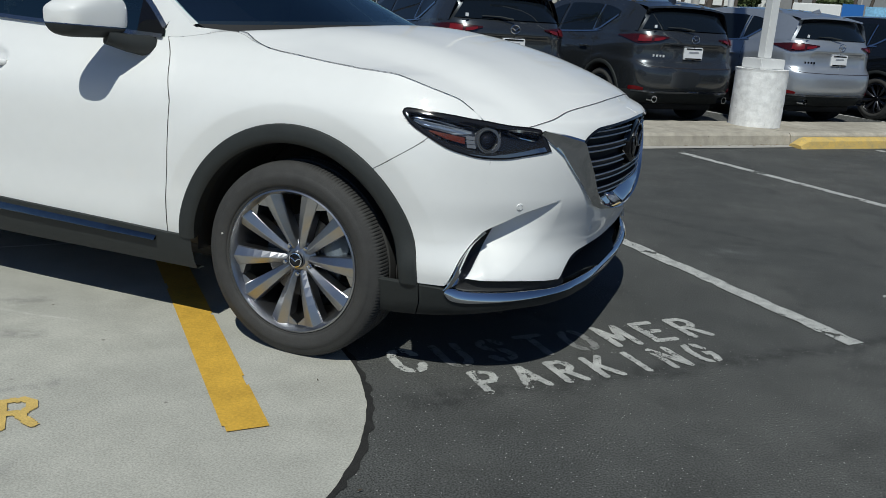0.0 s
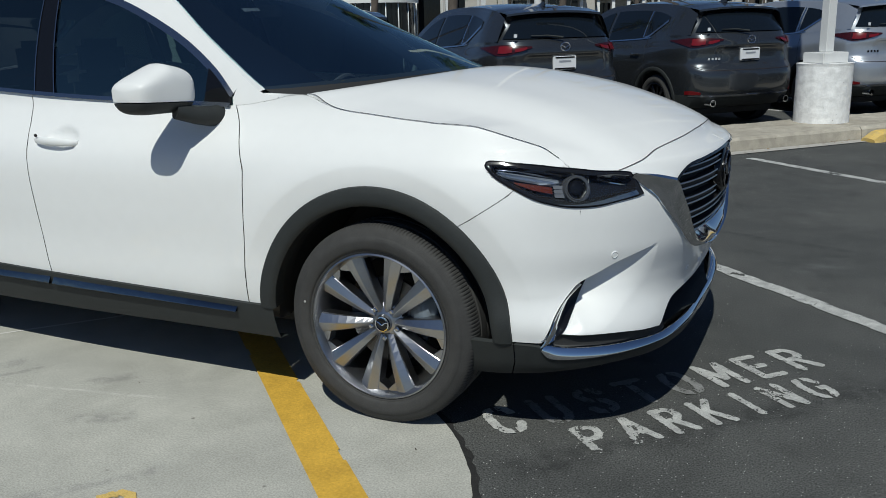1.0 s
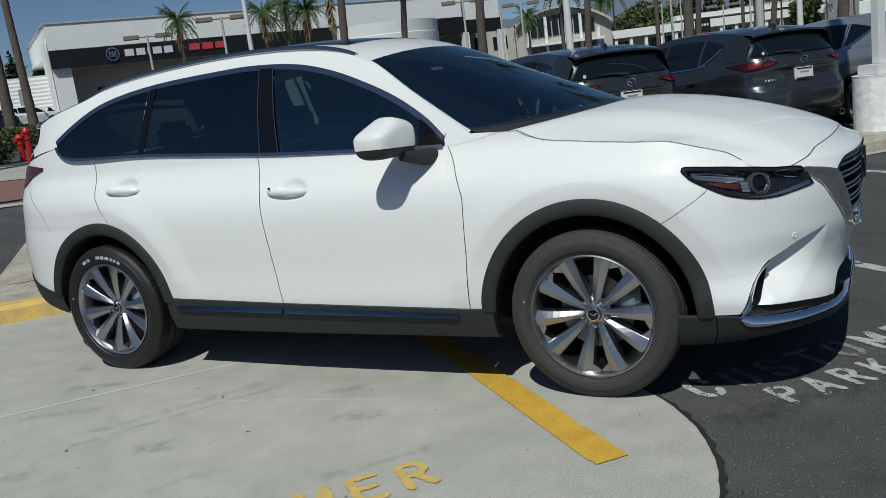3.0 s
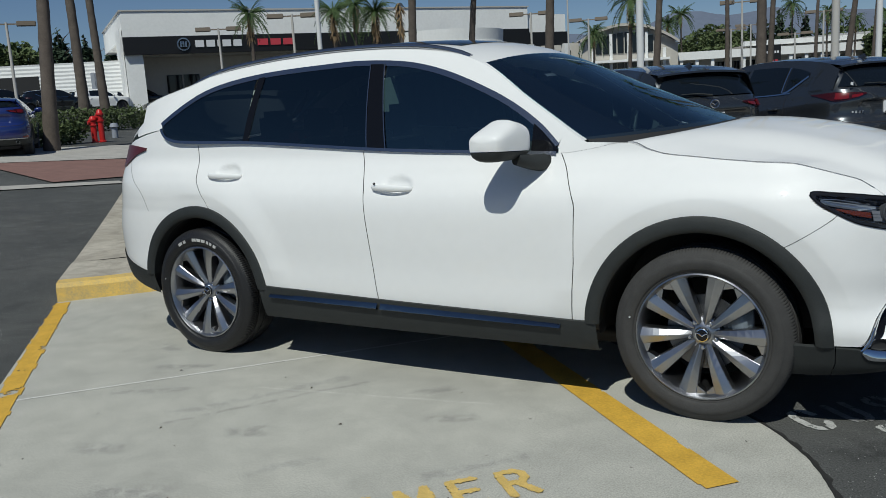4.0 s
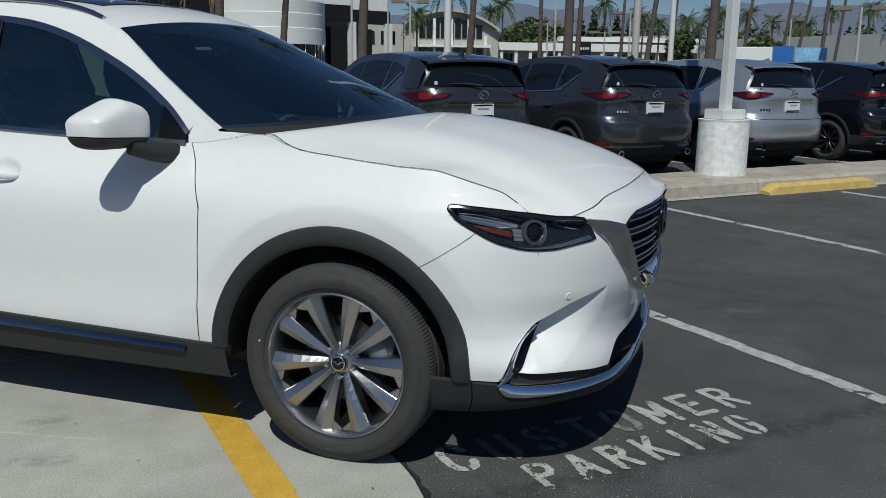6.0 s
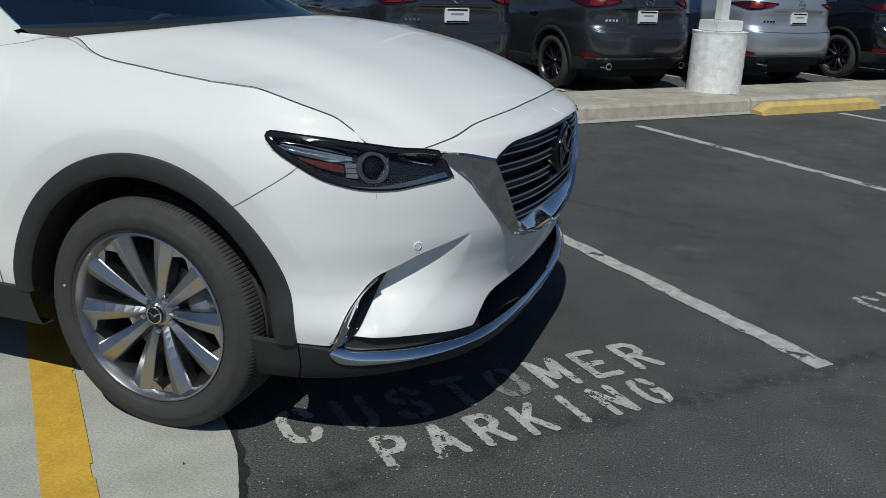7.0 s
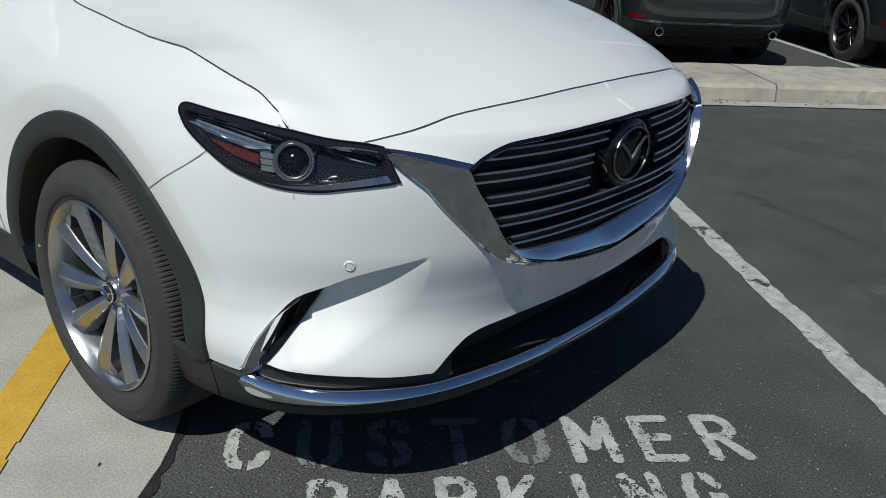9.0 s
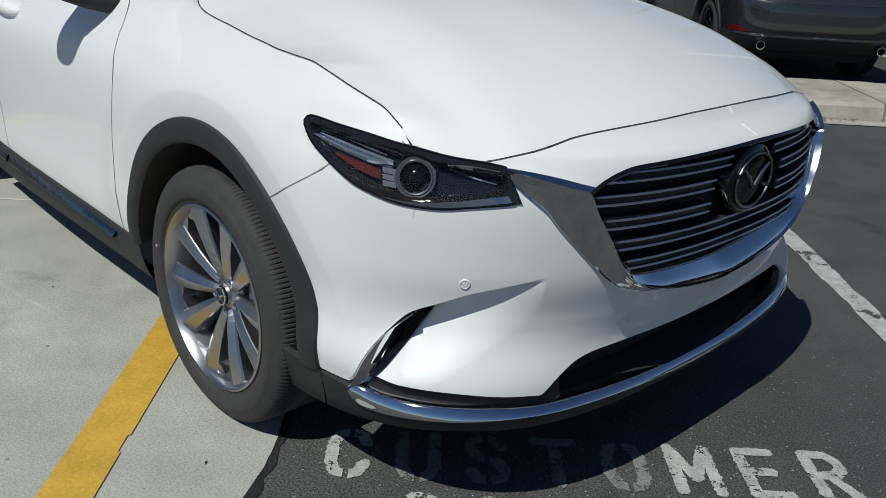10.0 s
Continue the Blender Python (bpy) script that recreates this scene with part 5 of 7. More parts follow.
    sheet(bm, [[S.on(s, z, o) for z, o in ((0.335, -0.002), (0.34, -0.10), (0.42, -0.12), (0.53, -0.10))] for s in np.linspace(0, 0.32, 24)])
    part("lower_intake", mirrored(bm), INTAKE_BLACK, car, "deep black lower air intake")
    bm = bmesh.new()
    sheet(bm, [[S.on(s, z, o) for z, o in ((0.25, -0.05), (0.262, 0.0), (0.30, 0.010), (0.36, 0.012), (sill(s) - 0.012, 0.010), (sill(s) + 0.002, 0.008), (sill(s) + 0.006, -0.004))] for s in np.linspace(side(-0.462), side(-2.47), 70)])
    pair("sill_cladding", bm, BLACK_PLASTIC, car, "black plastic sill cladding")
    bm = bmesh.new()
    sheet(bm, [[S.on(s, z0 + (skirt_top(s) + 0.004 - z0) * t, 0.007) for t in np.linspace(0, 1, 8)] for s, z0 in ((s, 0.335 + 0.08 * max(0, min(1, (s - 2.1) / 0.3))) for s in np.linspace(at_side(S, -3.36, 0.4), 3, 60))])
    part("rear_skirt", mirrored(bm), BLACK_PLASTIC, car)
    for cx, zf, zr in ((0.0, 0.385, 0.40), (SUV["base"], 0.43, 0.46)):
        pair("arch_trim", arch_trim(S, cx, 0.447, 0.518, zf, zr), BLACK_PLASTIC, car, "grained black wheel-arch moulding")
        pair("wheel_house", liner(S, cx, 0.462, -0.93, -0.56), INTAKE_BLACK, car)
    bm = box(bmesh.new(), -3.7, 0.75, -0.62, 0.62, 0.20, 0.30, 0.03)
    part("floor_pan", bm, INTAKE_BLACK, car)
    # bright strips on the sills
    for x0, x1, a0, a1, b0, b1 in ((-2.39, -1.645, 0.396, 0.385, 0.414, 0.419), (-1.625, -0.632, 0.384, 0.372, 0.418, 0.390)):
        bm = blade(S, [(side(x0), a0), (side((x0 + x1) / 2), (a0 + a1) / 2), (side(x1), a1)], [(side(x0), b0), (side((x0 + x1) / 2), (b0 + b1) / 2), (side(x1), b1)], 40, ((0.0, 0.0), (0.0, 0.026), (0.10, 0.029), (0.20, 0.028), (1.0, 0.006), (1.0, 0.0)))
        pair("sill_strip", bm, SILL_CHROME, car, "bright chrome sill strip")

    # nose: grille, wing-shaped frame, emblem
    bm = bmesh.new()
    sheet(bm, [[S.on(s, z, -0.055) for z in np.linspace(0.56, 0.97, 10)] for s in np.linspace(0, 0.36, 26)])
    grille = part("grille", mirrored(bm), INTAKE_BLACK, car, "black grille with paired bright bars")
    def gtop(s):
        return float(np.interp(s, [k[0] for k in GRILLE_TOP[::-1]], [k[1] for k in GRILLE_TOP[::-1]]))
    def gside(z):
        return float(np.interp(z, [k[1] for k in GRILLE_SIDE[::-1]], [k[0] for k in GRILLE_SIDE[::-1]]))
    for zc, stop in ((0.918, 0.05), (0.865, 0.075), (0.806, 0.075), (0.750, 0.0), (0.695, 0.0)):
        ends = []
        for z in (zc + 0.0105, zc - 0.0105):
            s1 = gside(z) - 0.008
            while s1 > 0.05 and gtop(s1) < z + 0.006:
                s1 -= 0.004
            ends.append((z, s1))
        (zu, su), (zl, sl) = ends
        loop = [S.on(s, zu, -0.014) for s in np.linspace(stop, su, 24)] + [S.on(s, zl, -0.014) for s in np.linspace(sl, stop, 24)]
        bm = tube(bmesh.new(), loop, 0.0032, 6)
        if stop:
            for b in (bm, flipped(bm)):
                part("grille_bar", b, GRILLE_CHROME, grille)
        else:
            part("grille_bar", mirrored(bm), GRILLE_CHROME, grille)
        bm = bmesh.new()
        sheet(bm, [[S.on(s, zc + a, o) for a, o in ((-0.010, -0.05), (-0.008, -0.020), (0.008, -0.020), (0.010, -0.05))] for s in np.linspace(stop, min(su, sl), 20)])
        if stop:
            for b in (bm, flipped(bm)):
                part("grille_slat", b, INTAKE_BLACK, grille)
        else:
            part("grille_slat", mirrored(bm), INTAKE_BLACK, grille)
    bm = bmesh.new()
    foot = path_points([(0.262, 0.735), (0.235, 0.682), (0.184, 0.641), (0.098, 0.614), (0.0, 0.585)], 40)
    sheet(bm, [[S.on(a, b + dz, o) for a, b in foot] for dz, o in ((-0.004, 0.008), (0.010, -0.004), (0.028, -0.050))])
    part("grille_ledge", mirrored(bm), CHROME, grille, "bright ledge along the grille's foot")
    outer = path_points([(0.492, 0.922), (0.474, 0.905), (0.456, 0.888), (0.432, 0.867), (0.4127, 0.849), (0.390, 0.817), (0.339, 0.754), (0.287, 0.689), (0.246, 0.651), (0.206, 0.630), (0.135, 0.612), (0.066, 0.590), (0.0, 0.570)], 110)
    inner = path_points([(0.493, 0.930), (0.455, 0.921), (0.420, 0.912), (0.385, 0.903), (0.352, 0.893), (0.341, 0.878), (0.328, 0.850), (0.295, 0.787), (0.252, 0.704), (0.2045, 0.652), (0.137, 0.621), (0.06, 0.597), (0.0, 0.582)], 110)
    bm = bmesh.new()
    rows_ = []
    for k_, ((a, b), (c_, d_)) in enumerate(zip(outer, inner)):
        w_ = max(0.0, 1 - k_ / 60)
        p, q = S.on(a, b, 0.010 - 0.006 * w_), S.on(c_, d_, 0.014 + 0.012 * w_)
        rows_.append([S.on(a, b, -0.012), S.on(a, b, 0.006), p, p.lerp(q, 0.08) - Vector((0.003, 0, 0)), p.lerp(q, 0.5), p.lerp(q, 0.94), q + Vector((0.002, 0, 0)), S.on(c_, d_, 0.008), S.on(c_, d_, -0.05)])
    sheet(bm, rows_)
    part("grille_frame", mirrored(bm), CHROME, car, "wide chrome wing-shaped grille frame")
    bm = blade(S, [(0.486, 0.922), (0.41, 0.904), (0.352, 0.886)], [(0.4965, 0.941), (0.415, 0.925), (0.336, 0.902)], 30, ((0.0, 0.0), (0.0, 0.016), (0.15, 0.018), (1.0, 0.002), (1.0, -0.01)))
    pair("frame_top", bm, CHROME, car)
    bm = ribbon(S.on, GRILLE_TOP, 0.010, 40, 0.003)
    part("grille_edge", mirrored(bm), GLOSS_BLACK, car)
    c = S.on(0.0, 0.852, -0.008)
    m_ = Matrix.Translation(c) @ Matrix.Rotation(radians(-90), 4, "Z") @ Matrix.Rotation(radians(0), 4, "X")
    bm = lathe(bmesh.new(), [(0.0, 0.004), (0.085, 0.002), (0.098, -0.006), (0.104, -0.03)], "y", 48)
    bmesh.ops.scale(bm, verts=bm.verts[:], vec=(1.08, -1, 0.92))
    bmesh.ops.transform(bm, matrix=m_ @ Matrix.Rotation(math.pi, 4, "Z"), verts=bm.verts[:])
    emb = part("emblem_plate", bm, GLOSS_BLACK, car, "gloss black round plate")
    bm = bmesh.new()
    ring = [Vector((0.088 * math.cos(a), 0, 0.070 * math.sin(a))) for a in np.linspace(0, 2 * math.pi, 40)]
    tube(bm, ring, 0.0042, 8, cap=False)
    for e in (-1, 1):
        tube(bm, [(0, 0, -0.018), (e * 0.03, 0, 0.012), (e * 0.062, 0, 0.036), (e * 0.078, 0, 0.030)], [0.006, 0.006, 0.005, 0.003], 8)
    bmesh.ops.transform(bm, matrix=Matrix.Translation(c + Vector((0.006, 0, 0))) @ Matrix.Rotation(radians(90), 4, "Z"), verts=bm.verts[:])
    part("emblem", bm, EMBLEM_METAL, emb, "plain bright ring with a wing shape")

    # headlamps
    lo_pts, hi_pts = path_points(LAMP_LOW, 80), path_points(LAMP_UP, 80)
    bowl = bmesh.new()
    rows_ = []
    for t in np.linspace(0, 1, 23):
        row = []
        for a, b in zip(lo_pts, hi_pts):
            q, z = a[0] + (b[0] - a[0]) * t, a[1] + (b[1] - a[1]) * t
            row.append(S.on(q, z, lamp_floor(q, z)))
        rows_.append(row)
    sheet(bowl, rows_)
    lamps = pair("headlamp", bowl, LAMP_BLACK, car, "slim dark headlamp with a projector")
    def into_lamps(name, bm, material, label=""):
        for lamp, b in zip(lamps, (bm, flipped(bm))):
            part(name, b, material, lamp, label)
    def inlay(low, high, n, profile):
        """A moulded piece on the lamp's inner face."""
        lo, hi = path_points(low, n), path_points(high, n)
        bm = bmesh.new()
        rows = []
        for t, o in profile:
            row = []
            for a, b in zip(lo, hi):
                q, z = a[0] + (b[0] - a[0]) * t, a[1] + (b[1] - a[1]) * t
                row.append(S.on(q, z, min(0.006, lamp_floor(q, z) + o)))
            rows.append(row)
        sheet(bm, rows)
        return bm
    into_lamps("daylight_bar", inlay([(0.838, 0.957), (0.809, 0.942), (0.7092, 0.918), (0.690, 0.915)], [(0.832, 0.966), (0.780, 0.955), (0.720, 0.943), (0.687, 0.936)], 36, ((0.0, 0.0), (0.0, 0.007), (0.30, 0.011), (0.45, 0.004), (0.75, 0.013), (1.0, 0.010), (1.0, 0.0))), LAMP_TUBE, "glassy daylight bar with the sky's reflected blue in its colour")
    into_lamps("daylight_edge", inlay([(0.838, 0.968), (0.780, 0.959), (0.70, 0.943)], [(0.838, 0.971), (0.780, 0.963), (0.70, 0.947)], 30, ((0.0, 0.0), (0.0, 0.006), (1.0, 0.008), (1.0, 0.0))), CHROME)
    into_lamps("side_marker", patch(S, [(0.800, 0.926), (0.7577, 0.903), (0.7116, 0.890)], [(0.800, 0.931), (0.75, 0.921), (0.7105, 0.912)], 24, 5, -0.013, 0.003, both=False), AMBER, "amber side reflector")
    for z_ in (0.8775, 0.892, 0.9065):
        into_lamps("lamp_cell", patch(S, [(0.707, z_), (0.695, z_ - 0.001), (0.682, z_ - 0.002)], [(0.707, z_ + 0.012), (0.695, z_ + 0.0115), (0.682, z_ + 0.011)], 8, 4, -0.012, 0.003, both=False), LAMP_WHITE)
    into_lamps("lamp_fin", inlay([(0.588, 0.934), (0.55, 0.930), (0.504, 0.923)], [(0.590, 0.937), (0.55, 0.938), (0.502, 0.931)], 24, ((0.0, 0.0), (0.0, 0.008), (1.0, 0.012), (1.0, 0.0))), CHROME)
    into_lamps("lamp_fin", inlay([(0.588, 0.931), (0.55, 0.919), (0.504, 0.905)], [(0.590, 0.934), (0.55, 0.9225), (0.504, 0.909)], 24, ((0.0, 0.0), (0.0, 0.006), (1.0, 0.007), (1.0, 0.0))), CHROME)
    into_lamps("lamp_base", inlay([(0.70, 0.8545), (0.65, 0.848), (0.596, 0.849), (0.545, 0.857), (0.475, 0.870)], [(0.70, 0.856), (0.65, 0.853), (0.5964, 0.860), (0.539, 0.872), (0.4835, 0.884)], 34, ((0.0, 0.0), (0.0, 0.002), (1.0, 0.010), (1.0, 0.0))), SATIN_TRIM)
    c0, c1 = S.on(0.645, 0.905, 0.0), S.on(0.645, 0.905, 0.05)
    nrm = (c1 - c0).normalized()
    nrm = Vector((nrm.x + 0.15, nrm.y + 0.05, nrm.z)).normalized()
    m_ = Matrix.Translation(c0 - nrm * 0.019) @ nrm.to_track_quat("Z", "Y").to_matrix().to_4x4()
    into_lamps("lens_ring", lathe(bmesh.new(), [(0.033, 0.004), (0.0345, 0.012), (0.038, 0.013), (0.040, 0.010), (0.045, 0.011), (0.047, 0.005), (0.048, -0.015)], "z", 48, m_), LAMP_GREY, "round grey projector surround")
    into_lamps("projector_lens", lathe(bmesh.new(), [(0.0, 0.020), (0.011, 0.0185), (0.021, 0.014), (0.029, 0.007), (0.0335, -0.002)], "z", 36, m_), GLOSS_BLACK, "dark glass projector lens")
    cover = patch(S, LAMP_LOW, LAMP_UP, 48, 10, lambda s, z: 0.0045, 0.0, both=False)
    into_lamps("lamp_cover", cover, CLEAR, "clear lamp cover")
    for lamp in lamps:
        for ch in lamp.children:
            if ch.name.startswith("lamp_cover"):
                ch.visible_shadow = False
    bm = bmesh.new()
    pts = [S.on(a, b, 0.003) for a, b in [q for seg in (path_points(LAMP_LOW, 40), path_points([LAMP_LOW[-1], LAMP_UP[-1]], 4)[1:], path_points(LAMP_UP[::-1], 40)[1:]) for q in seg]]
    tube(bm, pts + [pts[0]], 0.0034, 6)
    into_lamps("lamp_seal", bm, GLOSS_BLACK)

    # scoop trims, chrome lip, parking sensors
    sunk = lambda s, z: 0.007 - scoop_depth(s, min(z, SCOOP(s) - 0.003))
    dark = patch(S, [(0.740, 0.412), (0.715, 0.425), (0.675, 0.463), (0.622, 0.530), (0.574, 0.606)], [(0.740, 0.416), (0.708, 0.456), (0.672, 0.510), (0.634, 0.562), (0.576, 0.609)], 30, 6, sunk, 0.0, both=False)
    pair("scoop_insert", dark, GLOSS_BLACK, car)
    bm = blade(S, [(0.800, 0.372), (0.741, 0.446), (0.694, 0.500), (0.666, 0.534), (0.626, 0.579)], [(0.748, 0.394), (0.716, 0.440), (0.682, 0.487), (0.655, 0.528), (0.622, 0.577)], 44, ((0.0, -0.01), (0.0, 0.005), (0.10, 0.008), (0.25, 0.006), (1.0, -0.020), (1.0, -0.06)))
    pair("scoop_trim", bm, CHROME, car, "chrome blade along the bumper scoop")
    bm = blade(S, [(0.797, 0.364), (0.780, 0.337), (0.737, 0.330), (0.66, 0.334), (0.51, 0.340), (0.37, 0.341), (0.285, 0.337), (0.162, 0.331), (0.045, 0.317), (0.0, 0.306)], [(0.784, 0.382), (0.752, 0.374), (0.714, 0.371), (0.6476, 0.371), (0.561, 0.371), (0.434, 0.369), (0.296, 0.359), (0.19, 0.356), (0.09, 0.346), (0.0, 0.332)], 80, ((0.0, -0.03), (0.0, 0.008), (0.10, 0.013), (0.22, 0.012), (0.88, 0.000), (1.0, -0.008), (1.0, -0.04)))
    part("lip_strip", mirrored(bm), CHROME, car, "chrome strip along the bumper's lip")
    for s, z in ((0.5401, 0.673), (0.17, 0.535)):
        c0, c1 = S.on(s, z, 0.0), S.on(s, z, 0.05)
        m_ = Matrix.Translation(c0) @ (c1 - c0).to_track_quat("Z", "Y").to_matrix().to_4x4()
        pair("parking_sensor", lathe(bmesh.new(), [(0.0, 0.0022), (0.0075, 0.0022), (0.0082, 0.0005), (0.0095, 0.0005), (0.0102, 0.003), (0.0125, 0.002), (0.0135, -0.003)], "z", 24, m_), WHITE, car)

    # tail lamps
    bm = patch(S, [(at_side(S, -3.41, 1.2), 1.226), (2.25, 1.190), (2.36, 1.130), (2.45, 1.118), (2.75, 1.13)], [(at_side(S, -3.41, 1.2), 1.240), (2.25, 1.252), (2.36, 1.256), (2.45, 1.252), (2.75, 1.225)], 30, 6, 0.010, 0.012, both=False)
    pair("tail_lamp", bm, mat("wine_red_lamp", (0.085, 0.006, 0.010), 0.35, vary=0.4, scale=60, coat=0.1), car, "dark red tail lamp")
    pair("bumper_cut", ribbon(S.on, [(2.30, 1.16), (2.21, 1.05), (2.14, 0.97), (2.10, 0.86)], 0.003, 20), GAP_GREY, car)

    # door mirrors
    cap = bmesh.new()
    rows_c, rows_b = [], []
    cx, cy, cz = -0.862, -1.055, 1.228
    for u_ in np.linspace(-1, 1, 25):
        k = max(0.0, 1 - abs(u_) ** 5.0) ** (1 / 4.0)
        peak = 0.097 - 0.046 * max(0.0, u_ + 0.15) - 0.040 * max(0.0, -0.15 - u_)
        ring = []
        for a in np.linspace(0, 2 * math.pi, 40, endpoint=False):
            ca, sa = math.cos(a), math.sin(a)
            x = 0.088 * k * math.copysign(abs(ca) ** 0.75, ca)
            z = (peak if sa > 0 else 0.086) * k * math.copysign(abs(sa) ** 0.6, sa)
            if x < 0:
                x *= 0.95
            ring.append(Vector((cx + x - 0.032 * u_, cy - 0.122 * u_, cz + z + 0.012 * -u_ * k * max(0.0, sa) ** 0.6)))
        rows_c.append(ring)
    sheet(cap, rows_c, close=True)
    bmesh.ops.remove_doubles(cap, verts=cap.verts[:], dist=1e-4)
    low_ = cap.copy()
    bmesh.ops.bisect_plane(cap, geom=cap.verts[:] + cap.edges[:] + cap.faces[:], plane_co=(cx, cy, cz - 0.040), plane_no=(0, 0.05, 1), clear_inner=True)
    bmesh.ops.bisect_plane(low_, geom=low_.verts[:] + low_.edges[:] + low_.faces[:], plane_co=(cx, cy, cz - 0.044), plane_no=(0, 0.05, 1), clear_outer=True)
    mirrors = pair("mirror", cap, WHITE, car, "white door mirror with a black base")
    stem = bmesh.new()
    tube(stem, [(-0.80, -1.02, 1.150), (-0.765, -0.95, 1.128), (-0.74, -0.885, 1.118), (-0.73, -0.84, 1.118)], [0.030, 0.034, 0.040, 0.042], 12)
    for mirror, b, st in zip(mirrors, (low_, flipped(low_)), (stem, flipped(stem))):
        part("mirror_base", b, BLACK_PLASTIC, mirror, "black mirror base")
        part("mirror_stem", st, BLACK_PLASTIC, mirror)

    # inside: dash, seats, wheel, lining
    bm = bmesh.new()
    sheet(bm, [[Vector((x, y, z - 0.05 * (y / 0.75) ** 2)) for y in np.linspace(-0.75, 0.75, 13)] for x, z in ((-0.06, 1.145), (-0.22, 1.15), (-0.50, 1.135), (-0.72, 1.12), (-0.82, 1.07), (-0.84, 0.95), (-0.80, 0.6))])
    part("dashboard", bm, TRIM_DARK, car)
    for sx, ys in ((-1.55, (-0.38, 0.38)), (-2.45, (-0.42, 0.0, 0.42))):
        for sy in ys:
            bm = bmesh.new()
            w = 0.25 if sx > -2 else 0.21
            box(bm, sx - 0.27, sx + 0.25, sy - w, sy + w, 0.55, 0.72, 0.05)
            box(bm, sx - 0.33, sx - 0.19, sy - w * 0.95, sy + w * 0.95, 0.68, 1.22, 0.05)
            box(bm, sx - 0.33, sx - 0.22, sy - 0.13, sy + 0.13, 1.24, 1.42, 0.04)
            part("seat", bm, TRIM_DARK, car)
    bm = bmesh.new()
    ring = [Vector((-0.98 + 0.07 * math.sin(a), 0.38 + 0.185 * math.cos(a), 1.02 + 0.175 * math.sin(a))) for a in np.linspace(0, 2 * math.pi, 32)]
    tube(bm, ring, 0.015, 8, cap=False)
    tube(bm, [(-0.98, 0.2, 1.02), (-0.96, 0.38, 1.0), (-0.98, 0.56, 1.02)], [0.014, 0.04, 0.014], 8)
    part("steering_wheel", bm, TRIM_DARK, car)
    bm = bmesh.new()
    sheet(bm, [[p + Vector((0, 0, -0.035)) for p in roof_row(x)] for x in np.linspace(-3.3, -1.2, 12)])
    part("headlining", bm, mat("grey_lining", (0.30, 0.29, 0.28), 0.9), car)
    part("cabin_floor", box(bmesh.new(), -3.6, -0.5, -0.8, 0.8, 0.32, 0.5), TRIM_DARK, car)
    bm = bmesh.new()
    box(bm, -1.12, -1.08, -0.1, 0.1, 1.50, 1.555, 0.012)
    part("inner_mirror", bm, TRIM_DARK, car)
    for c_, w_, h_ in ((Vector((-0.869, -0.417, 1.531)), 0.05, 0.010),):
        du, dv = Vector((0.10, 1, 0.03)).normalized() * w_, Vector((0.74, 0.05, -0.67)).normalized() * h_
        c_ = c_ - du.cross(dv).normalized() * (0.012 if du.cross(dv).z > 0 else -0.012)
        bm = bmesh.new()
        sheet(bm, [[c_ - du - dv, c_ + du - dv], [c_ - du + dv, c_ + du + dv]])
        bmesh.ops.solidify(bm, geom=bm.faces[:], thickness=0.0006)
        part("window_sticker", bm, SIGN_GREY, car, "small grey sticker on the glass", smooth=False)

    for cx in (0.0, SUV["base"]):
        for sgn in (-1, 1):
            wheel_parts(car, cx, sgn, 0.974, 0.379, 0.276, 0.255, ALLOY, True, turn=4 if cx == 0 else 9, rear=cx < -1)
    return car


hero_car = hero()

# ---- the row of parked cars behind the kerb ----
WAGON = dict(
    base=-2.70, hub=0.358, arch=0.43, flare=0.012, xf=0.15, xr=-2.88, nr=3.4, edge_z=0.95,
    nose=[(0.2, 0.66), (0.5, 0.74), (0.8, 0.74), (0.95, 0.66), (1.1, 0.45)],
    corner=[(0.2, 2.8), (1.1, 2.6)],
    side=[(0.2, 0.86), (0.35, 0.90), (0.55, 0.905), (0.75, 0.915), (0.92, 0.915), (1.02, 0.895), (1.12, 0.85), (1.2, 0.82), (1.4, 0.80)],
    taper=[(-4, 0.95), (-2.9, 0.975), (-2.2, 1.0), (-1.0, 1.01), (0, 1.0), (1, 0.98)],
    tail=[(0.25, 0.55), (0.38, 0.68), (0.5, 0.76), (0.65, 0.78), (0.78, 0.76), (0.86, 0.69), (1.0, 0.67), (1.08, 0.68), (1.16, 0.67), (1.24, 0.62), (1.4, 0.5)],
    shoulder=[(-3.8, 1.235), (-3.0, 1.235), (-2.4, 1.19), (-1.5, 1.145), (-0.5, 1.115), (-0.2, 1.09), (0.3, 1.02), (0.9, 0.95)], haunch=0.055,
)


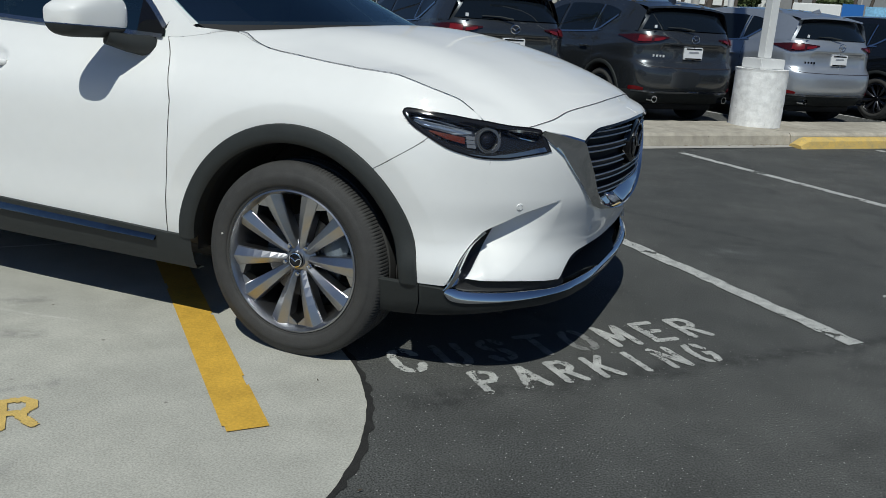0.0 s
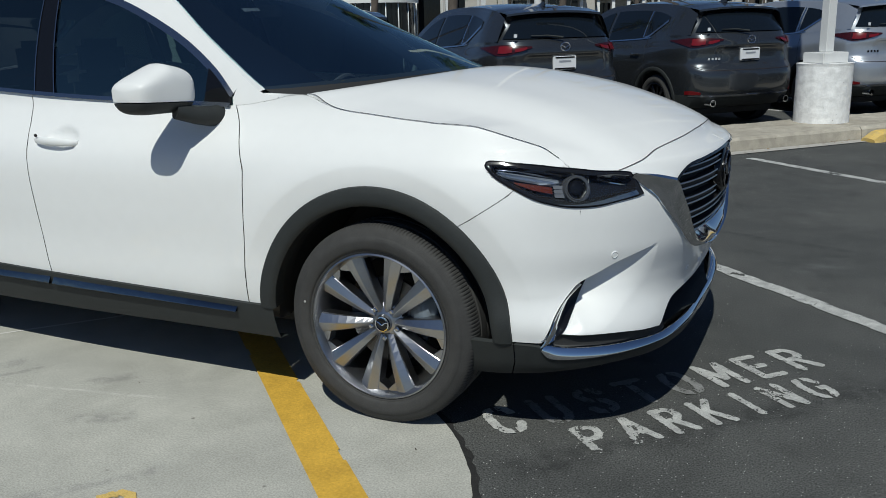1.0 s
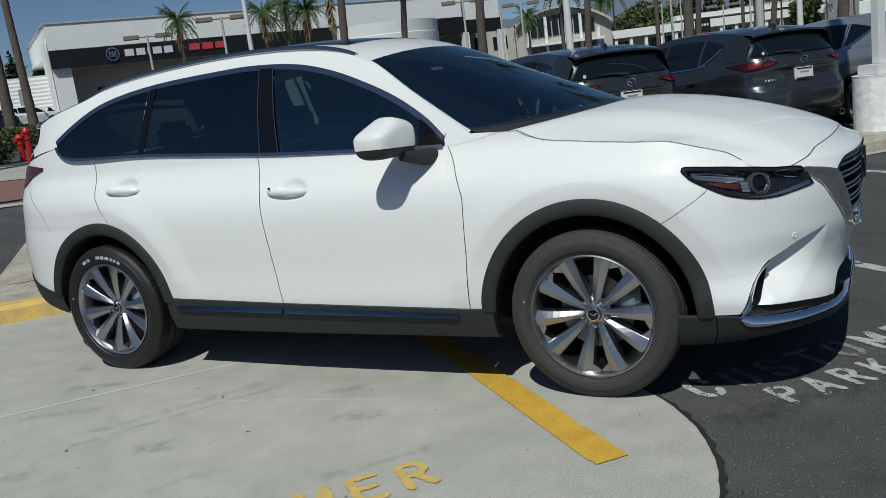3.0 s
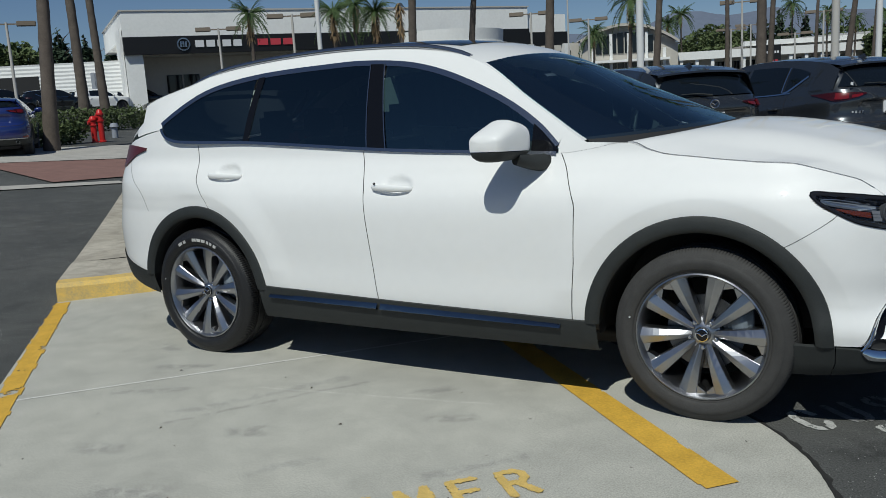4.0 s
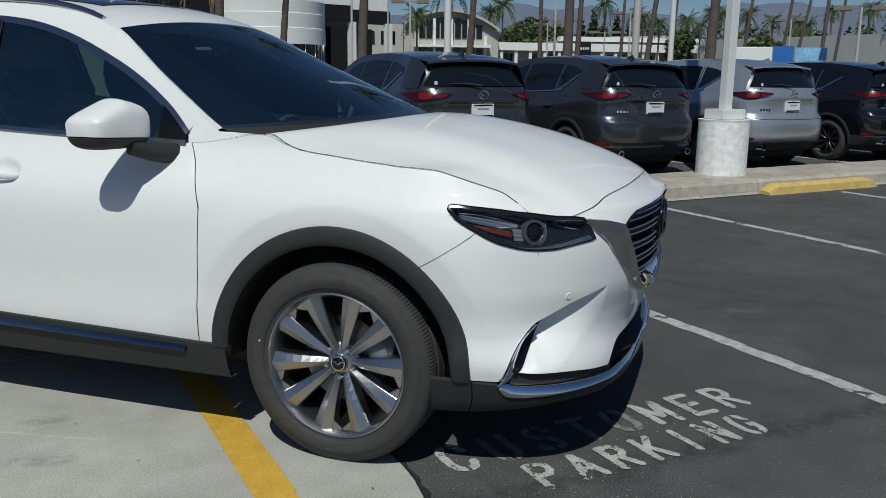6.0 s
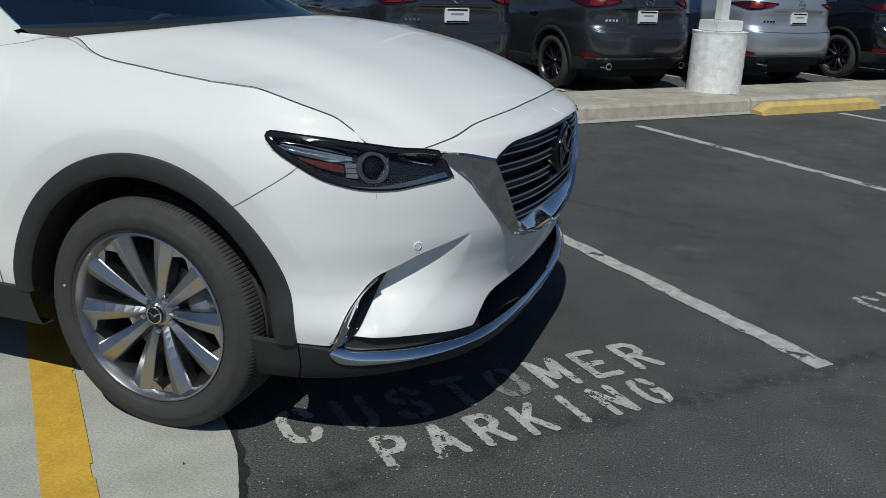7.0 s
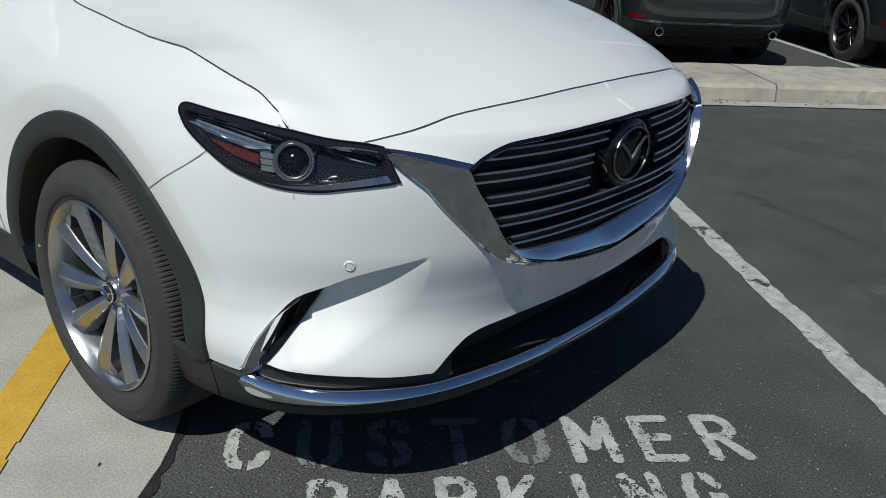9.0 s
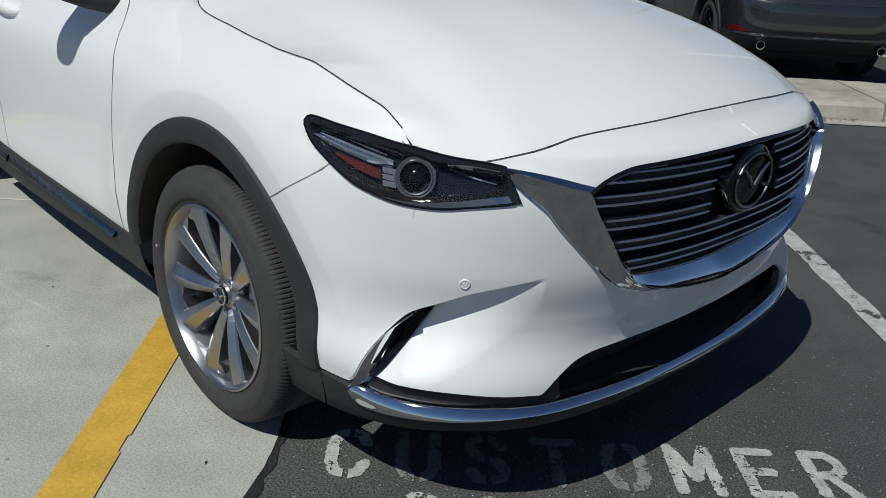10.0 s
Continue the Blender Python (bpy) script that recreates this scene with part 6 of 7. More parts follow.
def wagon(name, paint, label, low_roof=0.0, chrome_tips=True, wheels=None):
    """A parked five-door car: tail, flank and roof."""
    car = thing(name, label, "car", group="cars parked along the kerb")
    W = Shape(WAGON)

    def recess(s, z):
        """The plate's hollow in the tailgate."""
        if s < 2.5 or not 0.84 < z < 1.09:
            return 0.0
        y = abs(W.skin(s, z).y)
        k = max(0.0, min(1.0, (0.56 - y - 0.5 * abs(z - 1.0)) / 0.06, (z - 0.84) / 0.05, (1.09 - z) / 0.04))
        return 0.022 * k * k * (3 - 2 * k)
    hub, base = WAGON["hub"], WAGON["base"]
    f = lambda z: z if z < 1.2 else 1.2 + (z - 1.2) * (1 - low_roof)
    bm = panel(W, lambda z: 0.0, lambda z: 3.0, lambda s: 0.30 if s < 2.1 else 0.30 + 0.14 * min(1, (s - 2.1) / 0.25), W.crown, 150, 44, recess, flange=0.0)
    part("body_shell", mirrored(cut_arches(bm, W, 0.445)), paint, car)
    roofline = table([(-3.30, 1.50), (-3.1, 1.585), (-2.8, 1.63), (-2.3, 1.665), (-1.6, 1.67), (-1.1, 1.62), (-0.75, 1.46), (-0.3, 1.16), (-0.2, 1.09)], -3.4, -0.1)
    belt = table([(-3.12, 1.36), (-2.85, 1.285), (-2.5, 1.215), (-1.5, 1.165), (-0.45, 1.13)], -3.2, -0.3)
    dlo = table([(-3.12, 1.362), (-2.8, 1.50), (-2.4, 1.575), (-1.8, 1.60), (-1.3, 1.57), (-0.9, 1.43), (-0.45, 1.135)], -3.2, -0.3)

    def flank(x, z, out=0.0):
        d = z - W.top(x)
        x1 = max(x, WAGON["xr"])
        y = W.width(x1, W.top(x1)) - (0.30 * (WAGON["xr"] - x) ** 2 if x < WAGON["xr"] else 0)
        return Vector((x, -(y - 0.34 * d - 0.28 * d * d + out), f(z) + out * 0.4))

    def edge(x):
        return flank(x, max(W.top(x) + 0.002, roofline(x)))

    bm = bmesh.new()
    sheet(bm, [[flank(x, W.top(x) + (max(W.top(x) + 0.002, roofline(x)) - W.top(x)) * t) for t in np.linspace(0, 1, 10)] for x in np.linspace(-3.30, -0.2, 60)])
    part("cabin_frame", mirrored(bm), paint, car)
    row = lambda x, lift=0.0: [Vector((x + (0.08 if x > -2 else -0.05) * (1 - q * q), -q * edge(x).y, edge(x).z + lift + 0.035 * (1 - abs(q) ** 2.4))) for q in np.linspace(-1, 1, 17)]
    bm = bmesh.new()
    sheet(bm, [row(x) for x in np.linspace(-3.12, -1.05, 26)])
    part("roof", bm, paint, car)
    bm = bmesh.new()
    e = row(-3.12, 0.004)
    sheet(bm, [e, [Vector((p.x - 0.17, p.y * 0.97, p.z - 0.03)) for p in e], [Vector((p.x - 0.175, p.y * 0.97, p.z - 0.055)) for p in e], [Vector((p.x - 0.02, p.y * 0.96, p.z - 0.06)) for p in e]])
    part("spoiler", bm, paint, car)
    bm = bmesh.new()
    sheet(bm, [row(x, 0.004) for x in np.linspace(-1.05, -0.24, 14)])
    part("windscreen", bm, DARK_GLASS, car)
    bonnet = []
    for x in np.linspace(-0.3, 0.78, 16):
        w = -W.on(at_side(W, x, 0.95), W.top(x)).y
        bonnet.append([Vector((x, q * w, W.top(x) + 0.07 * (1 - q * q))) for q in np.linspace(-1, 1, 13)])
    bm = bmesh.new()
    sheet(bm, bonnet)
    part("bonnet", bm, paint, car)
    # tail: body band under the glass, the glass, wiper
    rim_ = [W.on(s, W.crown(s)) for s in np.linspace(at_side(W, -3.22, 1.23), 3, 12)]
    low = rim_ + [Vector((p.x, -p.y, p.z)) for p in rim_[-2::-1]]
    hi = [Vector((-3.20 - 0.03 * (1 - (y / 0.62) ** 2), y, f(1.545) + 0.03 * (1 - (y / 0.6) ** 2))) for y in np.linspace(-0.62, 0.62, len(low))]
    bm = bmesh.new()
    sheet(bm, [[a.lerp(b, t) for a, b in zip(low, hi)] for t in np.linspace(0, 1, 6)])
    part("tailgate_frame", bm, paint, car)
    bm = bmesh.new()
    n = len(low)
    sheet(bm, [[a.lerp(b, t) + Vector((-0.012 - 0.02 * math.sin(math.pi * t), 0, 0)) for a, b in zip(low[2:-2], hi[2:-2])] for t in np.linspace(0.10, 1.0, 8)])
    part("tail_screen", bm, DARK_GLASS, car, "dark glass rear window")
    bm = bmesh.new()
    tube(bm, [(-3.535, 0.02, 1.275), (-3.50, 0.20, 1.30), (-3.475, 0.42, 1.30)], [0.014, 0.010, 0.006], 6)
    part("wiper", bm, BLACK_PLASTIC, car)
    # side glass
    for nm, x0, x1 in (("front_window", -1.38, -0.5), ("rear_window", -2.28, -1.46), ("quarter_window", -2.80, -2.36)):
        foot = (lambda x: 1.225 + 0.215 * (-2.40 - x) / 0.40 if x < -2.40 else 1.225) if nm == "quarter_window" else belt
        bm = bmesh.new()
        sheet(bm, [[flank(x, foot(x) + max(0.0, dlo(x) - 0.02 - foot(x)) * t, 0.006) for t in np.linspace(0, 1, 6)] for x in np.linspace(x0, x1, 20)])
        pair(nm, bm, DARK_GLASS, car)
    pts = [(x, belt(x) - 0.008) for x in np.linspace(-2.5, -0.47, 12)]
    pair("belt_trim", ribbon(lambda a, b, o: flank(a, b, o), pts, 0.018, 30, 0.008), CHROME, car)
    pair("quarter_trim", ribbon(lambda a, b, o: flank(a, b, o), [(-2.34, 1.205), (-2.42, 1.222), (-2.60, 1.318), (-2.80, 1.430)], 0.030, 16, 0.010), CHROME, car)
    pair("pillar_strip", ribbon(lambda a, b, o: flank(a, b, o), [(-2.31, 1.21), (-2.32, 1.4), (-2.33, 1.56)], 0.022, 8, 0.010), CHROME, car)
    # lamps, badge, plate
    lamp = patch(W, [(at_side(W, -2.98, 1.17), 1.160), (2.22, 1.110), (2.36, 1.080), (2.52, 1.085), (W.s_rear(0.62, 1.12), 1.105), (W.s_rear(0.43, 1.16), 1.160)], [(at_side(W, -2.98, 1.17), 1.172), (2.22, 1.190), (2.36, 1.198), (2.52, 1.198), (W.s_rear(0.62, 1.18), 1.190), (W.s_rear(0.43, 1.17), 1.176)], 34, 6, 0.012, 0.012, both=False)
    a, b = pair("tail_lamp", lamp, SMOKED_RED, car, "dark tail lamp with a red core")
    core = patch(W, [(2.36, 1.102), (2.46, 1.100), (2.56, 1.112)], [(2.36, 1.178), (2.46, 1.180), (2.56, 1.172)], 12, 4, 0.0255, 0.004, both=False)
    inner_ = patch(W, [(2.60, 1.115), (2.68, 1.125), (2.74, 1.145)], [(2.60, 1.150), (2.68, 1.158), (2.74, 1.164)], 10, 3, 0.0255, 0.003, both=False)
    for lampo, c, c2 in zip((a, b), (core, flipped(core)), (inner_, flipped(inner_))):
        part("lamp_core", c, RED_LAMP, lampo, "bright red lamp core")
        part("lamp_core", c2, RED_LAMP, lampo)
    x_plate = W.on(3.0, 0.97).x
    bm = box(bmesh.new(), x_plate - 0.004, x_plate + 0.03, -0.155, 0.155, 0.895, 1.055, 0.006)
    plate = part("dealer_plate", bm, PLATE_WHITE, car, "white paper dealer plate", smooth=False)
    for z0, z1, y0, y1, m_ in ((1.03, 1.048, -0.13, 0.13, GLOSS_BLACK), (0.985, 1.005, -0.08, 0.08, SIGN_GREY), (0.90, 0.918, -0.14, 0.14, GLOSS_BLACK)):
        part("plate_bar", box(bmesh.new(), x_plate - 0.008, x_plate - 0.003, y0, y1, z0, z1), m_, plate, smooth=False)
    xe = W.on(3.0, 1.16).x - 0.012
    bm2 = bmesh.new()
    tube(bm2, [Vector((xe, 0.062 * math.cos(t), 1.165 + 0.050 * math.sin(t))) for t in np.linspace(0, 2 * math.pi, 28)], 0.007, 6, cap=False)
    for e_ in (-1, 1):
        tube(bm2, [(xe, 0, 1.150), (xe, e_ * 0.03, 1.175), (xe, e_ * 0.055, 1.182)], [0.007, 0.006, 0.003], 6)
    part("emblem", bm2, CHROME, car, "plain bright ring with a wing shape")
    part("window_sticker", box(bmesh.new(), -3.475, -3.469, 0.60, 0.64, 1.285, 1.325), PLATE_WHITE, car, smooth=False)
    bm = bmesh.new()
    for k in range(4):
        y = 0.62 - 0.045 * k
        q = W.on(W.s_rear(y, 0.93), 0.93, 0.003)
        box(bm, q.x - 0.004, q.x + 0.004, y - 0.016, y + 0.016, 0.915, 0.945)
    part("badge", bm, CHROME, car, "small bright badge bars", smooth=False)
    gapline = ribbon(W.on, [(W.s_rear(0.80, 0.9), 0.86), (W.s_rear(0.72, 0.8), 0.80), (W.s_rear(0.4, 0.78), 0.785), (3.0, 0.782)], 0.008, 24, 0.002)
    part("tailgate_cut", mirrored(gapline), GAP, car)
    pair("flank_crease", ribbon(W.on, [(at_side(W, -2.45, 1.0), 0.46), (at_side(W, -2.46, 1.0), 0.8), (at_side(W, -2.42, 1.1), 1.19)], 0.005, 16, 0.002), GAP, car)
    pair("door_cut", ribbon(W.on, [(at_side(W, -1.40, 1.0), 0.42), (at_side(W, -1.43, 1.0), 0.8), (at_side(W, -1.46, 1.1), 1.14)], 0.005, 16, 0.002), GAP, car)
    for hx in (-1.25, -2.25):
        q = W.on(W.s_side(hx), 0.985, 0.02)
        pair("handle", box(bmesh.new(), hx - 0.10, hx + 0.10, q.y - 0.012, q.y + 0.01, 0.968, 1.0, 0.008), paint, car)
    # cladding, reflectors, pipes
    bm = bmesh.new()
    sheet(bm, [[W.on(s, z, o) for z, o in ((0.27, -0.10), (0.275, -0.03), (0.32, 0.004), (0.44, 0.006), (0.47, 0.003))] for s in np.linspace(at_side(W, -3.12, 0.4), 3, 40)])
    part("rear_skirt", mirrored(bm), BLACK_PLASTIC, car)
    bm = patch(W, [(2.32, 0.452), (2.6, 0.450), (3.0, 0.450)], [(2.32, 0.470), (2.6, 0.475), (3.0, 0.475)], 30, 3, 0.010, 0.006)
    part("skirt_strip", bm, SATIN_TRIM, car, "satin strip along the rear bumper")
    bm = patch(W, [(2.26, 0.475), (2.36, 0.475), (2.5, 0.478)], [(2.26, 0.52), (2.36, 0.525), (2.5, 0.505)], 12, 3, 0.008, 0.006, both=False)
    pair("reflector", bm, RED_LAMP, car, "red bumper reflector")
    for sy in (-0.60, 0.60):
        bm = lathe(bmesh.new(), [(0.034, 0.10), (0.036, 0.0), (0.044, 0.0), (0.046, 0.12)], "z", 20)
        bmesh.ops.transform(bm, matrix=Matrix.Translation((-3.60, sy, 0.365)) @ Matrix.Rotation(radians(90), 4, "Y"), verts=bm.verts[:])
        part("tailpipe", bm, CHROME if chrome_tips else GLOSS_BLACK, car)
    bm = bmesh.new()
    sheet(bm, [[W.on(s, z, o) for z, o in ((0.25, -0.05), (0.26, 0.004), (0.36, 0.008), (0.40, 0.006), (0.405, -0.003))] for s in np.linspace(W.s_side(-0.38), W.s_side(-2.34), 24)])
    pair("sill_cladding", bm, BLACK_PLASTIC, car)
    for cx in (0.0, base):
        pair("arch_trim", arch_trim(W, cx, 0.405, 0.462, 0.33, 0.33), BLACK_PLASTIC, car)
        pair("wheel_house", liner(W, cx, 0.425, -0.87, -0.5), INTAKE_BLACK, car)
        for sgn in (-1, 1):
            wheel_parts(car, cx, sgn, 0.885, hub, 0.245, 0.225, wheels or DARK_ALLOY, False, turn=13)
    part("floor_pan", box(bmesh.new(), -3.35, 0.6, -0.6, 0.6, 0.20, 0.34, 0.02), INTAKE_BLACK, car)
    # mirrors and fin
    bm = bmesh.new()
    bmesh.ops.create_icosphere(bm, subdivisions=2, radius=1)
    bmesh.ops.transform(bm, matrix=Matrix.Translation((-0.62, -1.03, 1.19)) @ Matrix.Diagonal((0.08, 0.12, 0.075, 1)), verts=bm.verts[:])
    tube(bm, [(-0.6, -0.97, 1.15), (-0.58, -0.86, 1.12)], [0.03, 0.035], 8)
    pair("mirror", bm, paint, car)
    bm = bmesh.new()
    c = row(-2.92)[8]
    sheet(bm, [[Vector((c.x - 0.08 + 0.16 * t + 0.045 * h, s_ * 0.025 * (1 - h) * math.sin(math.pi * (0.08 + 0.9 * t)), c.z - 0.004 + 0.06 * h * (1 - t) ** 0.7)) for t in np.linspace(0, 1, 7)] for s_, h in ((-1, 0), (-1, 0.6), (0, 1), (1, 0.6), (1, 0))])
    part("aerial_fin", bm, paint, car)
    return car


def in_row(u, v0=-9.22, turn=0.0):
    """A place in the row, tail to the kerb."""
    m = Matrix((( -V.x, -U.x, 0, 0), (-V.y, -U.y, 0, 0), (0, 0, 1, 0), (0, 0, 0, 1)))
    return Matrix.Translation(lot(u, v0)) @ m @ Matrix.Rotation(radians(turn), 4, "Z")


grey = wagon("parked_suv", GREY_PAINT, "dark grey metallic SUV parked tail to the kerb")
grey.matrix_world = in_row(3.65)
for u in (6.43, 0.87, -1.95):
    copy_thing(grey, in_row(u))
silver = wagon("parked_suv", SILVER_PAINT, "silver metallic SUV parked tail to the kerb")
silver.matrix_world = in_row(9.18)
black = wagon("parked_suv", BLACK_PAINT, "black SUV parked tail to the kerb")
black.matrix_world = in_row(12.0)
blue = wagon("parked_suv", BLUE_PAINT, "dark blue SUV parked tail to the kerb")
blue.matrix_world = in_row(14.95)
pale = wagon("parked_suv", WHITE, "white SUV parked tail to the kerb")
pale.matrix_world = in_row(17.75)
# a car in the near bays, nose to the kerb
sedan = wagon("parked_car", BLACK_PAINT, "black car parked nose to the kerb", low_roof=0.45, wheels=ALLOY)
sedan.matrix_world = Matrix.Translation(lot(11.95, -3.05)) @ Matrix(((-V.x, -U.x, 0, 0), (-V.y, -U.y, 0, 0), (0, 0, 1, 0), (0, 0, 0, 1)))

# ---- beyond the lot: land, buildings, palms, lamps ----
EYE0 = Vector((0.86, -4.47, 0))


def bearing(deg, dist, z=None):
    """A place at a bearing and distance from where the walk turns back."""
    p = EYE0 + Vector((math.cos(radians(deg)), math.sin(radians(deg)), 0)) * dist
    p.z = rise(p.x, p.y) if z is None else z
    return p


def leaves(bm, centre, radii, n, size, rng, cone=False, droop=0.0):
    """Many small tilted leaf clumps in an uneven crown."""
    for _ in range(n):
        while True:
            q = Vector((rng.uniform(-1, 1), rng.uniform(-1, 1), rng.uniform(-1, 1)))
            k = q.length
            if cone:
                if math.hypot(q.x, q.y) > (1 - q.z) / 2 * (0.75 + 0.35 * rng.random()):
                    continue
                break
            lump = 0.8 + 0.35 * noise.noise(q.normalized() * 2.2 + centre * 0.37)
            if k < lump and k > 0.25:
                break
        p = centre + Vector((q.x * radii[0], q.y * radii[1], q.z * radii[2]))
        s = size * rng.uniform(0.6, 1.4)
        a = Vector((rng.gauss(0, 1), rng.gauss(0, 1), rng.gauss(0, 0.6))).normalized() * s
        b = a.cross(Vector((rng.gauss(0, 1), rng.gauss(0, 1), rng.gauss(0, 1)))).normalized() * s * 0.6
        bm.faces.new([bm.verts.new(p + v) for v in (a, b, -a * 0.8, -b)])
    return bm


def tree(at, height, radius, seed, cone=False, label="dark green tree behind the buildings"):
    rng = random.Random(seed)
    t = thing("tree", label, "tree", Matrix.Translation(at))
    bm = bmesh.new()
    tube(bm, [(0, 0, -0.2), (0.05, 0, height * 0.3), (0, 0.05, height * 0.7), (0, 0, height * 0.93)], [height * 0.03, height * 0.022, height * 0.012, 0.03], 7)
    for k in range(7):
        a = rng.uniform(0, 6.28)
        z = height * rng.uniform(0.3, 0.75)
        tube(bm, [(0, 0, z), (math.cos(a) * radius * 0.4, math.sin(a) * radius * 0.4, z + height * 0.08), (math.cos(a) * radius * 0.75, math.sin(a) * radius * 0.75, z + height * 0.14)], [0.09, 0.05, 0.02], 5)
    part("trunk", bm, BARK, t)
    bm = bmesh.new()
    if cone:
        leaves(bm, Vector((0, 0, height * 0.54)), (radius, radius, height * 0.47), 2600, 0.34, rng, True)
    else:
        leaves(bm, Vector((0, 0, height * 0.62)), (radius, radius, height * 0.38), 3400, 0.30, rng)
    part("crown", bm, CONIFER if cone else LEAF, t, smooth=False)
    return t


def frond(bm, base, direction, length, rise_, droop, rng, blade=0.34):
    """An arching palm leaf with rows of leaflets."""
    d = Vector((math.cos(direction), math.sin(direction), 0))
    side = Vector((-d.y, d.x, 0))
    pts = []
    for k in range(9):
        t = k / 8
        pts.append(base + d * length * (t * (1 - 0.22 * t)) + Vector((0, 0, rise_ * t - droop * t * t)))
    for k in range(8):
        p, q = pts[k], pts[k + 1]
        for e in (-1, 1):
            for h in (0.0, 0.5):
                c = p.lerp(q, h)
                w = blade * math.sin(math.pi * min(1, (k + h + 0.8) / 9)) * rng.uniform(0.8, 1.15)
                tip = c + (side * e * 0.8 + d * 0.6) * w + Vector((0, 0, -w * rng.uniform(0.25, 0.75)))
                v = [bm.verts.new(x) for x in (c, c + (q - p) * 0.28, tip)]
                bm.faces.new(v)
    tube(bm, pts, [0.028] * 5 + [0.015] * 4, 4, cap=False)


def palm(at, height, r0, seed, crown=1.9, lean=(0, 0), fronds=34, beard=True, dead=False, label="tall palm tree with a bare ringed trunk"):
    rng = random.Random(seed)
    t = thing("palm_tree", label, "palm", Matrix.Translation(at))
    bm = bmesh.new()
    n = 40
    pts, rad = [], []
    for k in range(n):
        h = k / (n - 1)
        pts.append(Vector((lean[0] * h + 0.05 * math.sin(h * 5 + seed), lean[1] * h, -0.2 + (height + 0.2) * h)))
        rad.append(r0 * (1.0 + 0.35 * (1 - h) ** 6 - 0.35 * h) * (1.04 if k % 2 else 0.97))
    tube(bm, pts, rad, 10)
    part("trunk", bm, BARK, t)
    top = pts[-1]
    if beard or dead:
        bm = bmesh.new()
        for _ in range(110):
            a, h = rng.uniform(0, 6.28), rng.uniform(0, 1.5 if not dead else 1.9)
            c = top + Vector((math.cos(a) * r0, math.sin(a) * r0, -h))
            o = Vector((math.cos(a), math.sin(a), 0)) * rng.uniform(0.08, 0.36) * (1.3 - h / 2)
            w = Vector((-math.sin(a), math.cos(a), 0)) * 0.06
            bm.faces.new([bm.verts.new(x) for x in (c + w, c - w, c + o - Vector((0, 0, rng.uniform(0.2, 0.55))))])
        part("dead_leaves", bm, DRY_LEAF, t, "hanging dry brown leaves", smooth=False)
    if not dead:
        bm = bmesh.new()
        for k in range(fronds):
            e = rng.uniform(-0.5, 1.25)
            frond(bm, top, rng.uniform(0, 6.28), crown * rng.uniform(0.75, 1.1), crown * e, crown * rng.uniform(0.5, 1.0), rng, 0.34 * crown / 1.9)
        part("crown", bm, FROND, t, smooth=False)
    return t


def lamp_post(at, height, turn, pole=POLE_GREY, heads=2, reach=1.05, label="twin-headed bronze lot lamp on a tall pole"):
    t = thing("street_lamp", label, "lamp", Matrix.Translation(at) @ Matrix.Rotation(radians(turn), 4, "Z"))
    bm = bmesh.new()
    tube(bm, [(0, 0, -0.2), (0, 0, height)], [0.11, 0.075], 10)
    part("pole", bm, pole, t)
    part("arm", box(bmesh.new(), -reach * 0.5, reach * 0.5, -0.04, 0.04, height - 0.14, height - 0.06), STEEL_LAMP, t, smooth=False)
    for e in (-1, 1)[:heads]:
        part("lamp_head", box(bmesh.new(), e * reach - 0.52, e * reach + 0.52, -0.24, 0.24, height - 0.22, height + 0.06, 0.03), STEEL_LAMP, t, smooth=False)
    return t


# showroom with the long black fascia
A0, A1 = Vector((-52.9, 40.3, 0)), Vector((-39.7, 59.8, 0))
ax = (A1 - A0).normalized()
ay = Vector((-ax.y, ax.x, 0))
if ay.dot(EYE0 - A0) > 0:
    ay = -ay
showroom = thing("showroom", "white car showroom with a long black sign band", "building", Matrix((( ax.x, ay.x, 0, A0.x), (ax.y, ay.y, 0, A0.y), (0, 0, 1, 0), (0, 0, 0, 1))))


def at_showroom(name, x0, x1, y0, y1, z0, z1, material, label="", parent=None, bevel=0.0):
    return part(name, box(bmesh.new(), x0, x1, y0, y1, z0, z1, bevel), material, parent or showroom, label, smooth=False)


at_showroom("parapet", -0.3, 35.4, 0.0, 18, 7.30, 9.25, WALL_WHITE)
at_showroom("parapet", 35.4, 39.8, 0.4, 16, 6.98, 8.62, WALL_WHITE)
at_showroom("coping", -0.4, 35.5, -0.08, 18.1, 9.25, 9.36, POLE_GREY)
band = at_showroom("sign_band", -0.35, 23.4, -0.35, 0.3, 6.02, 7.34, SIGN_BLACK, "long black sign band")
at_showroom("sign_band", 31.4, 35.4, -0.2, 0.4, 5.85, 7.30, SIGN_BLACK)
at_showroom("sign_band", 35.4, 39.8, 0.1, 0.7, 5.75, 6.98, SIGN_BLACK)
at_showroom("pier", -0.3, 1.0, 0.0, 3.0, 0.0, 6.02, WALL_WHITE)
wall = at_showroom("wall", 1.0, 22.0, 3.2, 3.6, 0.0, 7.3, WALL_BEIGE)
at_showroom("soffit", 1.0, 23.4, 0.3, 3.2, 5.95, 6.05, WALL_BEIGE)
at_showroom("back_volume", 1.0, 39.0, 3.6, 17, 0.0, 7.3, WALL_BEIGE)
for x0, x1 in ((3.0, 4.2), (4.35, 5.6), (9.0, 11.6), (12.0, 14.6), (15.0, 17.6)):
    w = at_showroom("window", x0, x1, 3.10, 3.22, 3.1, 4.55, DARK_GLASS, "", wall)
at_showroom("garden_wall", -0.5, -0.35, 0.2, 4.0, 0.0, 8.0, WALL_WHITE)
